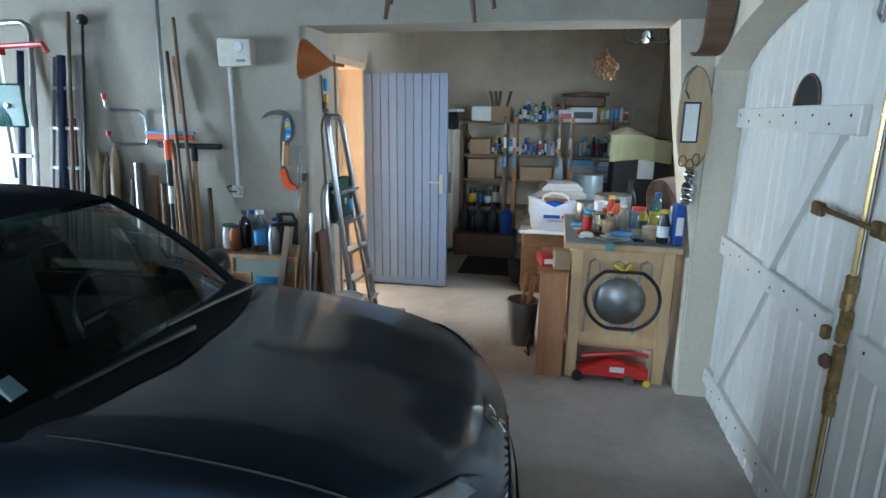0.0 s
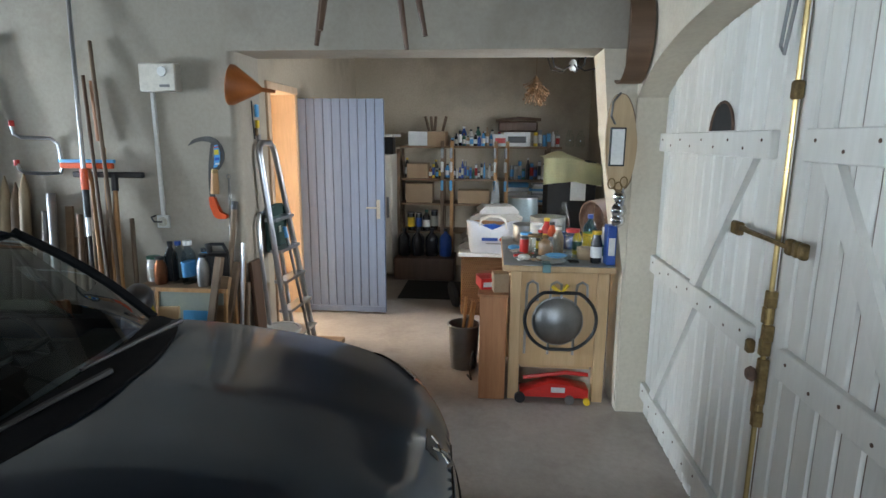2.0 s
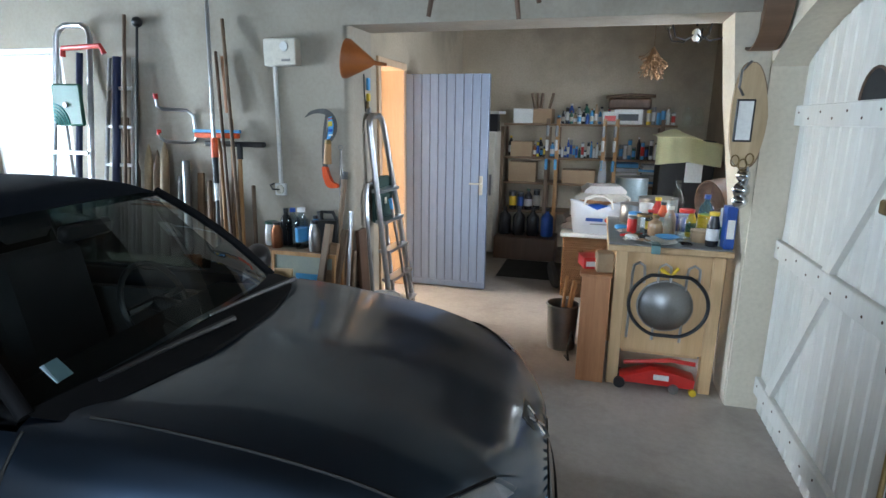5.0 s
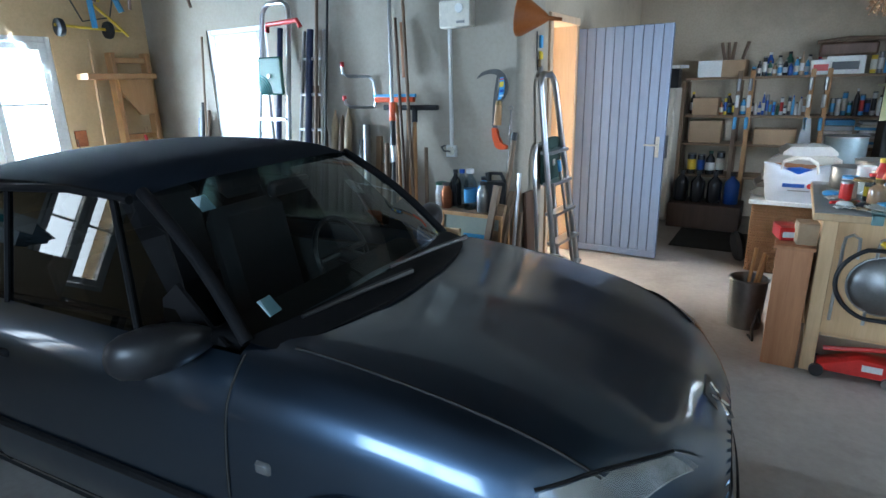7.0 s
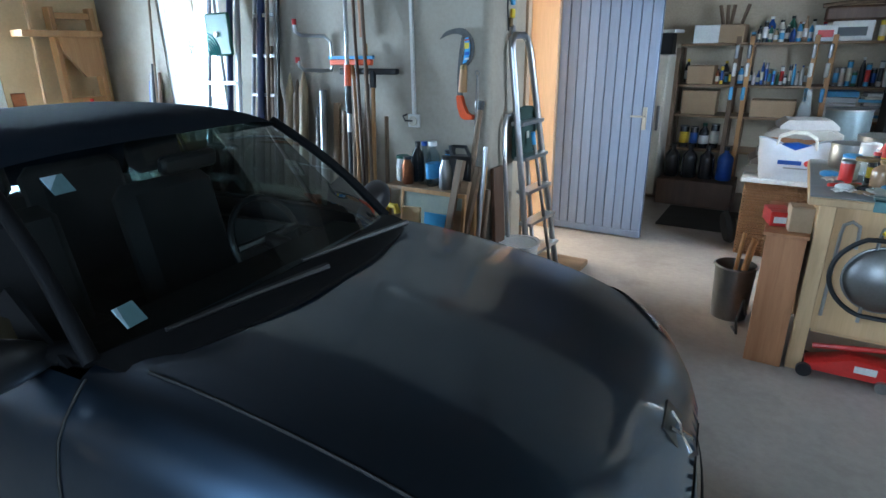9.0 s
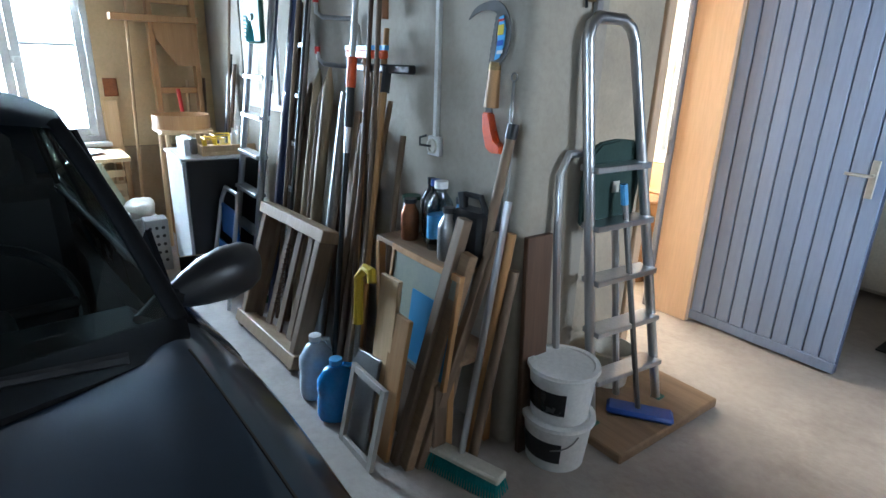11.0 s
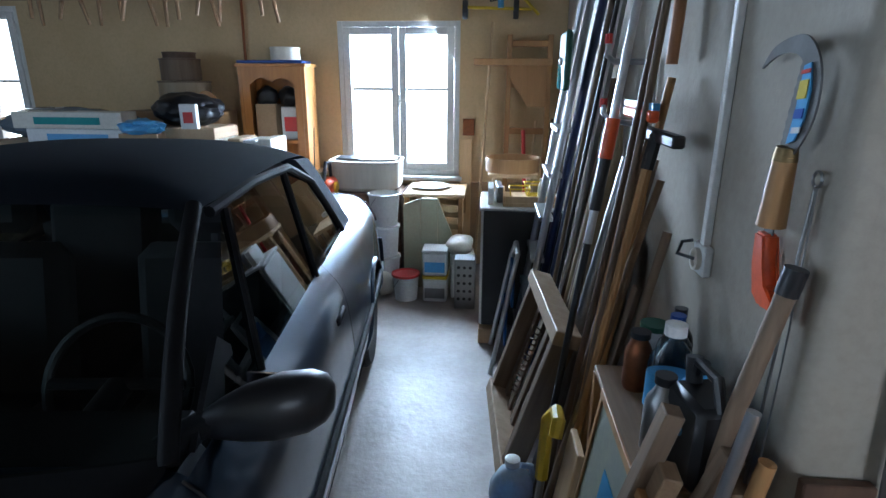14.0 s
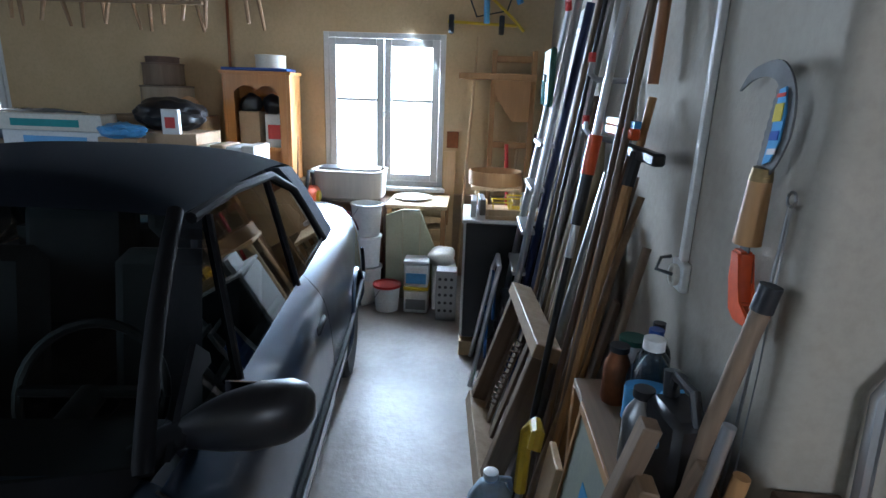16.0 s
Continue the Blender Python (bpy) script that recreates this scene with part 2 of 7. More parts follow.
bm = B()
box(bm, -60, 60, -60, 60, -0.35, -0.06)
slab("ground", bm, PALE_EARTH, "pale gravel ground outside the garage", "ground")
bm = B()
bmesh.ops.create_grid(bm, x_segments=80, y_segments=120, size=1.0)
for v in bm.verts:
    v.co = Vector((-3.02 + v.co.x * 3.66, -0.9 + v.co.y * 5.2, 0))
    v.co.z = 0.0018 * noise.noise(Vector((v.co.x * 1.3, v.co.y * 1.3, 0)))
r = bmesh.ops.extrude_face_region(bm, geom=bm.faces[:])
for v in r["geom"]:
    if isinstance(v, bmesh.types.BMVert):
        v.co.z -= 0.2
slab("floor", bm, CONCRETE, "smooth worn concrete garage floor with stains", "floor", True)

W2 = (-5.40, -4.64, 1.14, 2.11)   # garden window in the tool wall
bm = B()
wall_with_holes(bm, "y", 0.0, 0.35, -6.3, -2.42, -0.02, H, [W2])
slab("wall_tools", bm, RENDER, "uneven beige plastered wall hung with tools", "wall")
bm = B()
box(bm, -2.42, 0.0, 0.0, 0.35, 2.195, H)
slab("lintel", bm, RENDER, "plastered beam over the wide opening", "lintel")
# rounded left corner of the wide opening
bm = B()
lathe(bm, [(0.05, -0.02), (0.05, 2.195)], 20, (-2.42, 0.05, 0))
box(bm, -2.42, -2.37, 0.05, 0.35, -0.02, 2.195)
slab("trim_opening", bm, RENDER, "rounded plaster corner of the wide opening", "wall corner", True)
bm = B()
prism(bm, [(-0.004, 0.0), (0.0, 0.0), (0.0, 2.195), (-0.20, 2.195), (-0.15, 1.75), (-0.06, 1.2), (-0.012, 0.9)], "y", 0.02, 0.33)
slab("wall_stub", bm, LIME, "short limewashed return beside the arch", "wall")


def arch_z(y, grow=0.0):
    u = (y + 1.41) / (1.53 + grow)
    return 1.74 + (0.48 + grow) * math.sqrt(max(0.0, 1 - u * u))


bm = B()
N = 56
arc = [(-1.41 - 1.41 * math.cos(math.pi * i / N), 0) for i in range(N + 1)]
arc = [(y, arch_z(y)) for y, _ in arc]
for (ya, za), (yb, zb) in zip(arc, arc[1:]):
    prism(bm, [(ya, za), (yb, zb), (yb, H), (ya, H)], "x", 0.0, 0.42)
WE = (-5.8, -4.1, 0.12, 2.25)
wall_with_holes(bm, "x", 0.0, 0.42, -6.1, -2.82, -0.02, H, [WE])
box(bm, 0.0, 0.42, 0.0, 0.33, -0.02, H)
bmesh.ops.remove_doubles(bm, verts=bm.verts[:], dist=0.0005)
slab("wall_arch", bm, LIME, "limewashed wall with a wide arched doorway", "wall")

bm = B()
wall_with_holes(bm, "x", 0.40, 0.62, 0.33, 4.02, -0.02, H, [(0.70, 1.70, 1.0, 2.1)])
slab("wall_east", bm, PLASTER, "plastered side wall of the store room", "wall")
W1 = (-1.895, -0.862, 0.80, 2.07)
W3 = (-5.6, -4.72, 0.95, 2.2)
bm = B()
wall_with_holes(bm, "x", -6.65, -6.3, -6.1, 0.35, -0.02, H, [W1, W3])
slab("wall_west", bm, PLASTER_WARM, "ochre plastered end wall with windows", "wall")
WS = (-2.45, -0.65, 1.25, 2.45)
bm = B()
wall_with_holes(bm, "y", -6.4, -6.1, -6.65, 0.42, -0.02, H, [WS])
slab("wall_south", bm, PLASTER, "beige plastered wall with a wide window", "wall")
bm = B()
box(bm, -2.9, 0.62, 4.02, 4.3, -0.02, H)
slab("wall_back", bm, PLASTER, "beige plastered back wall of the store room", "wall")
DW = (1.055, 1.80, -0.02, 2.135)
bm = B()
wall_with_holes(bm, "x", -2.88, -2.62, 0.35, 4.02, -0.02, H, [DW])
slab("wall_store", bm, PLASTER, "stained plaster wall with a doorway", "wall")
# the bright room beyond the doorway
WA = (1.0, 2.5, 0.75, 2.1)
WN = (-4.25, -3.42, 0.72, 2.25)
bm = B()
wall_with_holes(bm, "x", -4.6, -4.4, 0.35, 3.2, -0.02, H, [WA])
wall_with_holes(bm, "y", 3.0, 3.2, -4.4, -2.88, -0.02, H, [WN])
slab("wall_annex", bm, PLASTER_WARM, "sunlit ochre walls of the side room", "wall")
bm = B()
box(bm, -6.65, 0.62, -6.4, 4.3, H, H + 0.2)
slab("ceiling", bm, wood("ceiling_boards", (0.06, 0.04, 0.026), (0.035, 0.022, 0.015), 0.7, "x"), "dark wooden boarded ceiling", "ceiling")


def window(name, axis, at, hole, leaves, label, bars=(0.5,), side=1):
    """A glazed window in a hole of a wall; at: the plane of its frame."""
    u0, u1, z0, z1 = hole
    root = thing(name, label, "window", kind="structure")

    def bx(bm, p0, p1, q0, q1, d0, d1, bev=0.004):
        d0, d1 = sorted((at + d0 * side, at + d1 * side))
        if axis == "x":
            box(bm, d0, d1, p0, p1, q0, q1, bev)
        else:
            box(bm, p0, p1, d0, d1, q0, q1, bev)
    bm = B()
    f = 0.045
    for q in ((u0, u0 + f, z0, z1), (u1 - f, u1, z0, z1), (u0 + f, u1 - f, z1 - f, z1), (u0 + f, u1 - f, z0, z0 + f)):
        bx(bm, *q, -0.06, 0.02)
    part("window_frame", bm, WHITE_FRAME, root, smooth=False)
    w = (u1 - u0 - 2 * f) / leaves
    for i in range(leaves):
        a, b = u0 + f + i * w + 0.003, u0 + f + (i + 1) * w - 0.003
        c, d = z0 + f + 0.003, z1 - f - 0.003
        s = 0.06
        bm = B()
        for q in ((a, a + s, c, d), (b - s, b, c, d), (a + s, b - s, d - s, d), (a + s, b - s, c, c + s)):
            bx(bm, *q, -0.03, 0.035)
        for k in bars:
            zz = c + (d - c) * k
            bx(bm, a + s, b - s, zz - 0.012, zz + 0.012, -0.01, 0.02)
        leaf = part("casement", bm, WHITE_FRAME, root, smooth=False)
        bm = B()
        bx(bm, a + s, b - s, c + s, d - s, 0.002, 0.006, 0)
        g = part("pane", bm, PANE, leaf, smooth=False)
        g.visible_shadow = False
    bm = B()
    m = (u0 + u1) / 2
    bx(bm, m - 0.012, m + 0.012, (z0 + z1) / 2 - 0.05, (z0 + z1) / 2 + 0.05, 0.035, 0.05)
    bx(bm, m - 0.01, m + 0.06, (z0 + z1) / 2 - 0.008, (z0 + z1) / 2 + 0.008, 0.05, 0.062)
    part("window_handle", bm, WHITE, root, "white espagnolette handle", smooth=False)
    return root


PANE = glass("window_glass", (0.95, 0.98, 1.0))
window("window_1", "x", -6.33, W1, 2, "white two-leaf casement window full of daylight", (0.58,))
window("window_2", "y", 0.03, W2, 1, "small white casement window to the garden", (), -1)
window("window_3", "x", -6.33, W3, 2, "white casement window in the end wall", (0.5,))
window("window_4", "y", -6.13, WS, 2, "wide white window with glazing bars", (0.33, 0.66))
# unseen glazed door, added as the opening for the east fill
window("window_7", "x", 0.20, WE, 2, "unseen glazed door added to light the car's side", (0.4,), -1)
# added window, hidden by the return wall, as an opening for the store fill
window("window_6", "x", 0.44, (0.70, 1.70, 1.0, 2.1), 2, "unseen window added to brighten the store room", (0.5,), -1)
window("window_8", "y", 3.06, WN, 2, "bright narrow window of the side room", (0.5,), -1)
window("window_5", "x", -4.43, WA, 2, "sunny window of the side room", (0.5,))
bm = B()
box(bm, -6.34, -6.2, W1[0] - 0.03, W1[1] + 0.03, W1[2] - 0.035, W1[2], 0.006)
single("window_sill", bm, WHITE_FRAME, "white window sill under the end window", "window sill", kind="structure")

# added flat sheet: the yard's brightness is its own glow
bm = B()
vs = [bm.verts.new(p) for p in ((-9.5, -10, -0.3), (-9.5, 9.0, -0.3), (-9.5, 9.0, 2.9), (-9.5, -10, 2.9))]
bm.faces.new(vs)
slab("backdrop_yard", bm, OUT, "plain glowing sheet standing in for the yard's daylight", "backdrop")
# far sheets behind the glass, with daylight put in as their own glow
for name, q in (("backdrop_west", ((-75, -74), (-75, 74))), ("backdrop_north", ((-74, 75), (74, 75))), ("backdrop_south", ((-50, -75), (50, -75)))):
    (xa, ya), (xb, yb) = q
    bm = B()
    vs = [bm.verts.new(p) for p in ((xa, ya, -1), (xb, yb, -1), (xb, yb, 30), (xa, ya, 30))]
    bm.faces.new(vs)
    slab(name, bm, OUT, "plain glowing sheet standing in for far daylight", "backdrop")

# ---- the arched doors ----
LEAF_X = 0.165


def plank_door(name, y_from, y_to, label, hinge_far):
    root = thing(name, label, "garage door")
    n = 13
    w = (y_to - y_from) / n
    for i in range(n):
        a, b = y_from + i * w + 0.0045, y_from + (i + 1) * w - 0.0045
        bm = B()
        top = [(a + (b - a) * k / 3, arch_z(min(-0.001, max(-2.819, a + (b - a) * k / 3))) - 0.006) for k in range(4)]
        prism(bm, [(a, 0.012), (b, 0.012)] + top[::-1], "x", LEAF_X, LEAF_X + 0.03)
        es = [e for e in bm.edges if all(v.co.x < LEAF_X + 0.001 for v in e.verts) and abs(e.verts[0].co.y - e.verts[1].co.y) < 0.001]
        bmesh.ops.bevel(bm, geom=es, offset=0.008, segments=1, affect="EDGES")
        part("plank", bm, WHITE_WOOD, root, smooth=False)
    bm = B()
    prism(bm, [(y_from, 0.012), (y_to, 0.012)] + [(y_from + (y_to - y_from) * k / 20, arch_z(min(-0.001, max(-2.819, y_from + (y_to - y_from) * k / 20))) - 0.006) for k in range(20, -1, -1)], "x", LEAF_X + 0.009, LEAF_X + 0.05)
    part("backing", bm, OLD_WOOD, root, smooth=False)
    lo, hi = (y_from + 0.085, y_to - 0.02) if hinge_far else (y_from + 0.03, y_to - 0.12)
    for z in (0.17, 0.975, 1.678):
        bm = B()
        box(bm, LEAF_X - 0.032, LEAF_X, lo, hi, z - 0.05, z + 0.05, 0.004)
        part("batten", bm, WHITE_WOOD, root, smooth=False)
        for k in range(9):
            yy = lo + 0.06 + (hi - lo - 0.12) * k / 8
            bm = B()
            lathe(bm, [(0.006, 0), (0.006, 0.002), (0.002, 0.004)], 8, m=pose(LEAF_X - 0.032, yy, z + 0.015 * (-1) ** k, 0, -90, 0))
            part("bolt", bm, RUST, root)
    for ya, za, yb, zb in ((0.205, 1.63, 0.65, 1.025), (0.65, 0.925, 1.12, 0.22)):
        pts = [(ya, za), (ya + 0.085, za), (yb + 0.085, zb), (yb, zb)]
        bm = B()
        prism(bm, [(y_from + u if hinge_far else y_to - u, z) for u, z in pts], "x", LEAF_X - 0.026, LEAF_X)
        part("brace", bm, WHITE_WOOD, root, smooth=False)
    return root


leaf = plank_door("garage_door", -1.405, -0.008, "white boarded arched door leaf with battens and brace, closed", True)
bm = B()
pts = [(-0.115 * math.cos(math.pi * k / 12), 0.115 * math.sin(math.pi * k / 12)) for k in range(13)]
prism(bm, [(-0.82 + u * 1.0, 1.732 + v) for u, v in pts], "x", LEAF_X - 0.004, LEAF_X - 0.001)
part("peephole", bm, BLACK_MATT, leaf, "dark round-topped peephole")
bm = B()
tube(bm, [(LEAF_X - 0.006, -0.82 + u * 1.04, 1.732 + v * 1.04) for u, v in pts], 0.006, 6)
part("peephole_rim", bm, RUST, leaf)
plank_door("garage_door", -2.812, -1.415, "white boarded arched door leaf with the lock bar, closed", False)
# espagnolette bar on the meeting edge
OLD_BRASS = material("worn_brass", (0.42, 0.30, 0.14), 0.4, 1.0, (0.20, 0.14, 0.07), 0.9, 25, 90, 0.2)
bar = thing("bolt_bar", "old brass espagnolette bar with handle on the doors", "door bolt")
bm = B()
tube(bm, [(LEAF_X - 0.02, -1.43, 0.02), (LEAF_X - 0.02, -1.43, 2.205)], 0.009, 8)
part("rod", bm, material("polished_brass", (0.55, 0.40, 0.18), 0.3, 1.0, (0.4, 0.28, 0.12), 0.7, 10), bar)
bm = B()
tube(bm, [(LEAF_X - 0.045, -1.19, 1.375), (LEAF_X - 0.055, -1.28, 1.372), (LEAF_X - 0.05, -1.43, 1.368), (LEAF_X - 0.045, -1.62, 1.362)], [0.012, 0.010, 0.009, 0.010], 4)
part("handle", bm, BRASS, bar)
for k, (z, dy) in enumerate(((1.16, 0.0), (1.10, 0.008), (1.04, -0.004), (0.985, 0.004), (0.90, 0.0), (0.82, 0.0), (0.765, 0.006), (0.72, -0.003))):
    bm = B()
    h = 0.045 if 0.8 < z < 0.95 else 0.03
    box(bm, LEAF_X - 0.034, LEAF_X - 0.001, -1.444 + dy, -1.414 + dy, z - h, z + h, 0.004)
    part("lock_plate", bm, OLD_BRASS, bar, smooth=False)
bm = B()
box(bm, LEAF_X - 0.062, LEAF_X - 0.034, -1.40, -1.37, 0.95, 1.0, 0.006)
part("thumb_piece", bm, BRASS, bar)
for y, w in ((-1.18, 0.07), (-1.565, 0.035), (-1.605, 0.03), (-1.64, 0.03)):
    bm = B()
    box(bm, LEAF_X - 0.06, LEAF_X - 0.035, y - w / 2, y + w / 2, 1.342, 1.392, 0.006)
    part("catch", bm, BRASS, bar)
for z in (0.18, 1.85):
    bm = B()
    box(bm, LEAF_X - 0.033, LEAF_X - 0.002, -1.448, -1.412, z - 0.03, z + 0.03, 0.006)
    part("keeper", bm, BRASS, bar)
bm = B()
lathe(bm, [(0.02, -0.014), (0.028, 0.0), (0.02, 0.014)], 14, m=pose(LEAF_X - 0.045, -1.41, 0.88, 0, 90, 0))
part("knob", bm, RUST, bar)
bm = B()
tube(bm, [(LEAF_X - 0.012, -1.31, 2.22), (LEAF_X - 0.03, -1.31, 2.0), (LEAF_X - 0.03, -1.34, 1.97), (LEAF_X - 0.03, -1.36, 2.05), (LEAF_X - 0.012, -1.36, 2.2)], 0.006, 6)
single("iron_hook", bm, STEEL, "bent grey iron hook on the arched door", "hook")
bm = B()
tube(bm, [(LEAF_X - 0.02 + 0.0 * k, -1.28 + 0.045 * math.cos(k * 0.7), 0.10 + 0.06 * math.sin(k * 0.7)) for k in range(9)], 0.008, 6)
single("iron_ring", bm, RUST, "rusty iron pull ring low on the arched door", "ring")

# ---- the car ----
def smooth_table(rows):
    """A smooth curve through (x, value...) rows."""
    xs = [r[0] for r in rows]

    def f(x):
        x = min(max(x, min(xs)), max(xs))
        for i in range(len(rows) - 1):
            a, b = rows[i], rows[i + 1]
            if b[0] <= x <= a[0]:
                p, q = rows[max(i - 1, 0)], rows[min(i + 2, len(rows) - 1)]
                h = b[0] - a[0]
                t = (x - a[0]) / h
                out = []
                for k in range(1, len(a)):
                    m0 = (b[k] - p[k]) / (b[0] - p[0]) * h if b[0] != p[0] else 0
                    m1 = (q[k] - a[k]) / (q[0] - a[0]) * h if q[0] != a[0] else 0
                    out.append((2 * t**3 - 3 * t**2 + 1) * a[k] + (t**3 - 2 * t**2 + t) * m0 + (-2 * t**3 + 3 * t**2) * b[k] + (t**3 - t**2) * m1)
                return out
    return f


NOSE = -0.03
# x back from the nose: half width, shoulder height, middle height, sill height
body = smooth_table([(NOSE, 0.30, 0.595, 0.635, 0.24), (-0.06, 0.42, 0.63, 0.675, 0.22), (-0.10, 0.53, 0.655, 0.705, 0.21), (-0.16, 0.62, 0.70, 0.745, 0.2), (-0.30, 0.715, 0.752, 0.80, 0.2),
                     (-0.5, 0.76, 0.811, 0.855, 0.2), (-0.8, 0.785, 0.866, 0.905, 0.2), (-1.15, 0.80, 0.902, 0.928, 0.19), (-1.8, 0.805, 0.905, 0.92, 0.19), (-2.5, 0.81, 0.905, 0.92, 0.19),
                     (-3.1, 0.815, 0.905, 0.935, 0.2), (-3.6, 0.81, 0.90, 0.95, 0.22), (-3.95, 0.79, 0.88, 0.935, 0.25), (-4.08, 0.75, 0.83, 0.88, 0.26), (-4.14, 0.66, 0.72, 0.75, 0.28)])


def body_point(x, t, off=0.0):
    w, ze, zt, zs = body(x)
    prof = [(0.0, w * 0.92, zs), (0.12, w * 0.975, zs + 0.10), (0.28, w, 0.40 + 0.3 * (zs - 0.19)), (0.42, w * 0.988, 0.28 + ze * 0.36),
            (0.52, w * 0.955, ze - 0.125), (0.61, w * 0.885, ze - 0.037), (0.70, w * 0.79, ze + 0.012), (0.82, w * 0.52, ze + (zt - ze) * 0.75), (0.92, w * 0.25, zt - 0.008), (1.0, 0.0, zt)]
    for i in range(len(prof) - 1):
        a, b = prof[i], prof[i + 1]
        if a[0] <= t <= b[0] + 1e-9:
            p, q = prof[max(i - 1, 0)], prof[min(i + 2, len(prof) - 1)]
            h = b[0] - a[0]
            s = (t - a[0]) / h
            yz = []
            for k in (1, 2):
                m0 = (b[k] - p[k]) / (b[0] - p[0]) * h
                m1 = (q[k] - a[k]) / (q[0] - a[0]) * h
                yz.append((2 * s**3 - 3 * s**2 + 1) * a[k] + (s**3 - 2 * s**2 + s) * m0 + (-2 * s**3 + 3 * s**2) * b[k] + (s**3 - s**2) * m1)
            break
    y, z = yz
    return Vector((x + off * 0.0, y + off * (1 if t < 0.66 else 0.2), z + off * (0.15 if t < 0.6 else 1)))


def skin(bm, x0, x1, t0, t1, nx, nt, off=0.0, both=False, side=1, cut=None, mirror_t=False):
    """A grid of the body surface; side -1 mirrors it to the right; both runs over the middle from side to side."""
    rows = []
    ts = [t0 + (t1 - t0) * j / nt for j in range(nt + 1)]
    for i in range(nx + 1):
        x = x0 + (x1 - x0) * i / nx
        row = []
        for t in ts:
            p = body_point(x, t, off)
            p.y *= side
            row.append(bm.verts.new(p))
        if both:
            for t in ts[-2::-1]:
                p = body_point(x, t, off)
                p.y *= -side
                row.append(bm.verts.new(p))
        rows.append(row)
    for a, b in zip(rows, rows[1:]):
        for j in range(len(a) - 1):
            c = (a[j].co + a[j + 1].co + b[j].co + b[j + 1].co) / 4
            if cut and cut(c):
                continue
            bm.faces.new((a[j], a[j + 1], b[j + 1], b[j]))
    bmesh.ops.delete(bm, geom=[v for v in bm.verts if not v.link_faces], context="VERTS")


CAR_PAINT = material("dark_grey_metallic_paint", (0.042, 0.066, 0.104), 0.34, 0.97, (0.037, 0.058, 0.092), 0.4, 3, 900, 0.0, coat=1.0)
TYRE = material("tyre_rubber", (0.02, 0.02, 0.021), 0.8, 0, (0.03, 0.029, 0.028), 0.5, 10, 80, 0.2)
SOFT_TOP = material("black_canvas", (0.012, 0.018, 0.030), 0.85, 0, (0.024, 0.032, 0.045), 0.6, 3, 500, 0.5)
CAR_GLASS = glass("tinted_car_glass", (0.10, 0.13, 0.125), 0.0, ior=1.5)
CAR_TRIM = plain("grey_black_trim", (0.006, 0.006, 0.007), 0.72)
for dull in (CAR_TRIM, SOFT_TOP):
    dull.node_tree.nodes["Principled BSDF"].inputs["Specular IOR Level"].default_value = 0.15
SCREEN_GLASS = glass("windscreen_glass", (0.42, 0.50, 0.47), 0.0, ior=1.5)
SEAT = material("dark_seat_cloth", (0.014, 0.014, 0.016), 0.9)
LENS = glass("headlamp_lens", (0.92, 0.94, 0.95), 0.03, ior=1.5)
CHROME = plain("chrome", (0.75, 0.75, 0.76), 0.12, 1.0)
HEADLAMP_SILVER = material("headlamp_silver", (0.34, 0.36, 0.38), 0.20, 0.9, (0.16, 0.17, 0.18), 0.8, 14, 40, 0.4)
RED_LENS = plain("red_lamp_lens", (0.35, 0.01, 0.01), 0.15)
STICKER = plain("pale_blue_sticker", (0.45, 0.62, 0.72), 0.5)

AXLES = (-0.84, -3.40)
CAR_M = pose(-0.896, -1.671, 0, 0, 0, 5.9)
car = thing("car", "dark grey convertible car with black soft top closed", "car", CAR_M)


def arches(c):
    return any((c.x - a) ** 2 + (c.z - 0.29) ** 2 < 0.335 ** 2 for a in AXLES)


def cockpit(c):
    return -2.95 < c.x < -1.30 and abs(c.y) < 0.68


bm = B()
skin(bm, NOSE, -4.14, 0.0, 1.0, 240, 60, 0.0, True, cut=lambda c: arches(c) or cockpit(c))
# front and rear closing faces
for x in (NOSE, -4.14):
    ring = [bm.verts.new(body_point(x, j / 20)) for j in range(21)]
    ring += [bm.verts.new(Vector((x, -p.co.y, p.co.z))) for p in ring[-2::-1]]
    bm.faces.new(ring)
bmesh.ops.remove_doubles(bm, verts=bm.verts[:], dist=0.0004)
shell = part("body", bm, CAR_PAINT, car, "dark grey metallic body shell")
def side_y(x, z):
    lo, hi = 0.0, 0.62
    for _ in range(30):
        mid = (lo + hi) / 2
        if body_point(x, mid).z < z:
            lo = mid
        else:
            hi = mid
    return body_point(x, lo).y


for a in AXLES:
    for s in (1, -1):
        bm = B()
        tube(bm, [(x, s * (side_y(x, z) + 0.001), z) for x, z in ((a + 0.338 * math.cos(math.pi * k / 32), 0.29 + 0.338 * math.sin(math.pi * k / 32)) for k in range(-3, 36))], 0.017, 8)
        part("arch_lip", bm, CAR_PAINT, car)
# underside and wheel houses
bm = B()
box(bm, -4.0, -0.1, -0.7, 0.7, 0.17, 0.24)
part("underside", bm, BLACK_MATT, car)
for a in AXLES:
    for s in (1, -1):
        bm = B()
        rings = []
        for y in (0.80, 0.52):
            rings.append([bm.verts.new((a + 0.34 * math.cos(math.pi * k / 20), y * s, 0.29 + 0.34 * math.sin(math.pi * k / 20))) for k in range(21)])
        ring_faces(bm, rings, False)
        part("wheel_house", bm, BLACK_MATT, car)


def edge_gap(name, pts, r=0.004):
    bm = B()
    tube(bm, pts, r, 6)
    part(name, bm, BLACK_MATT, car)


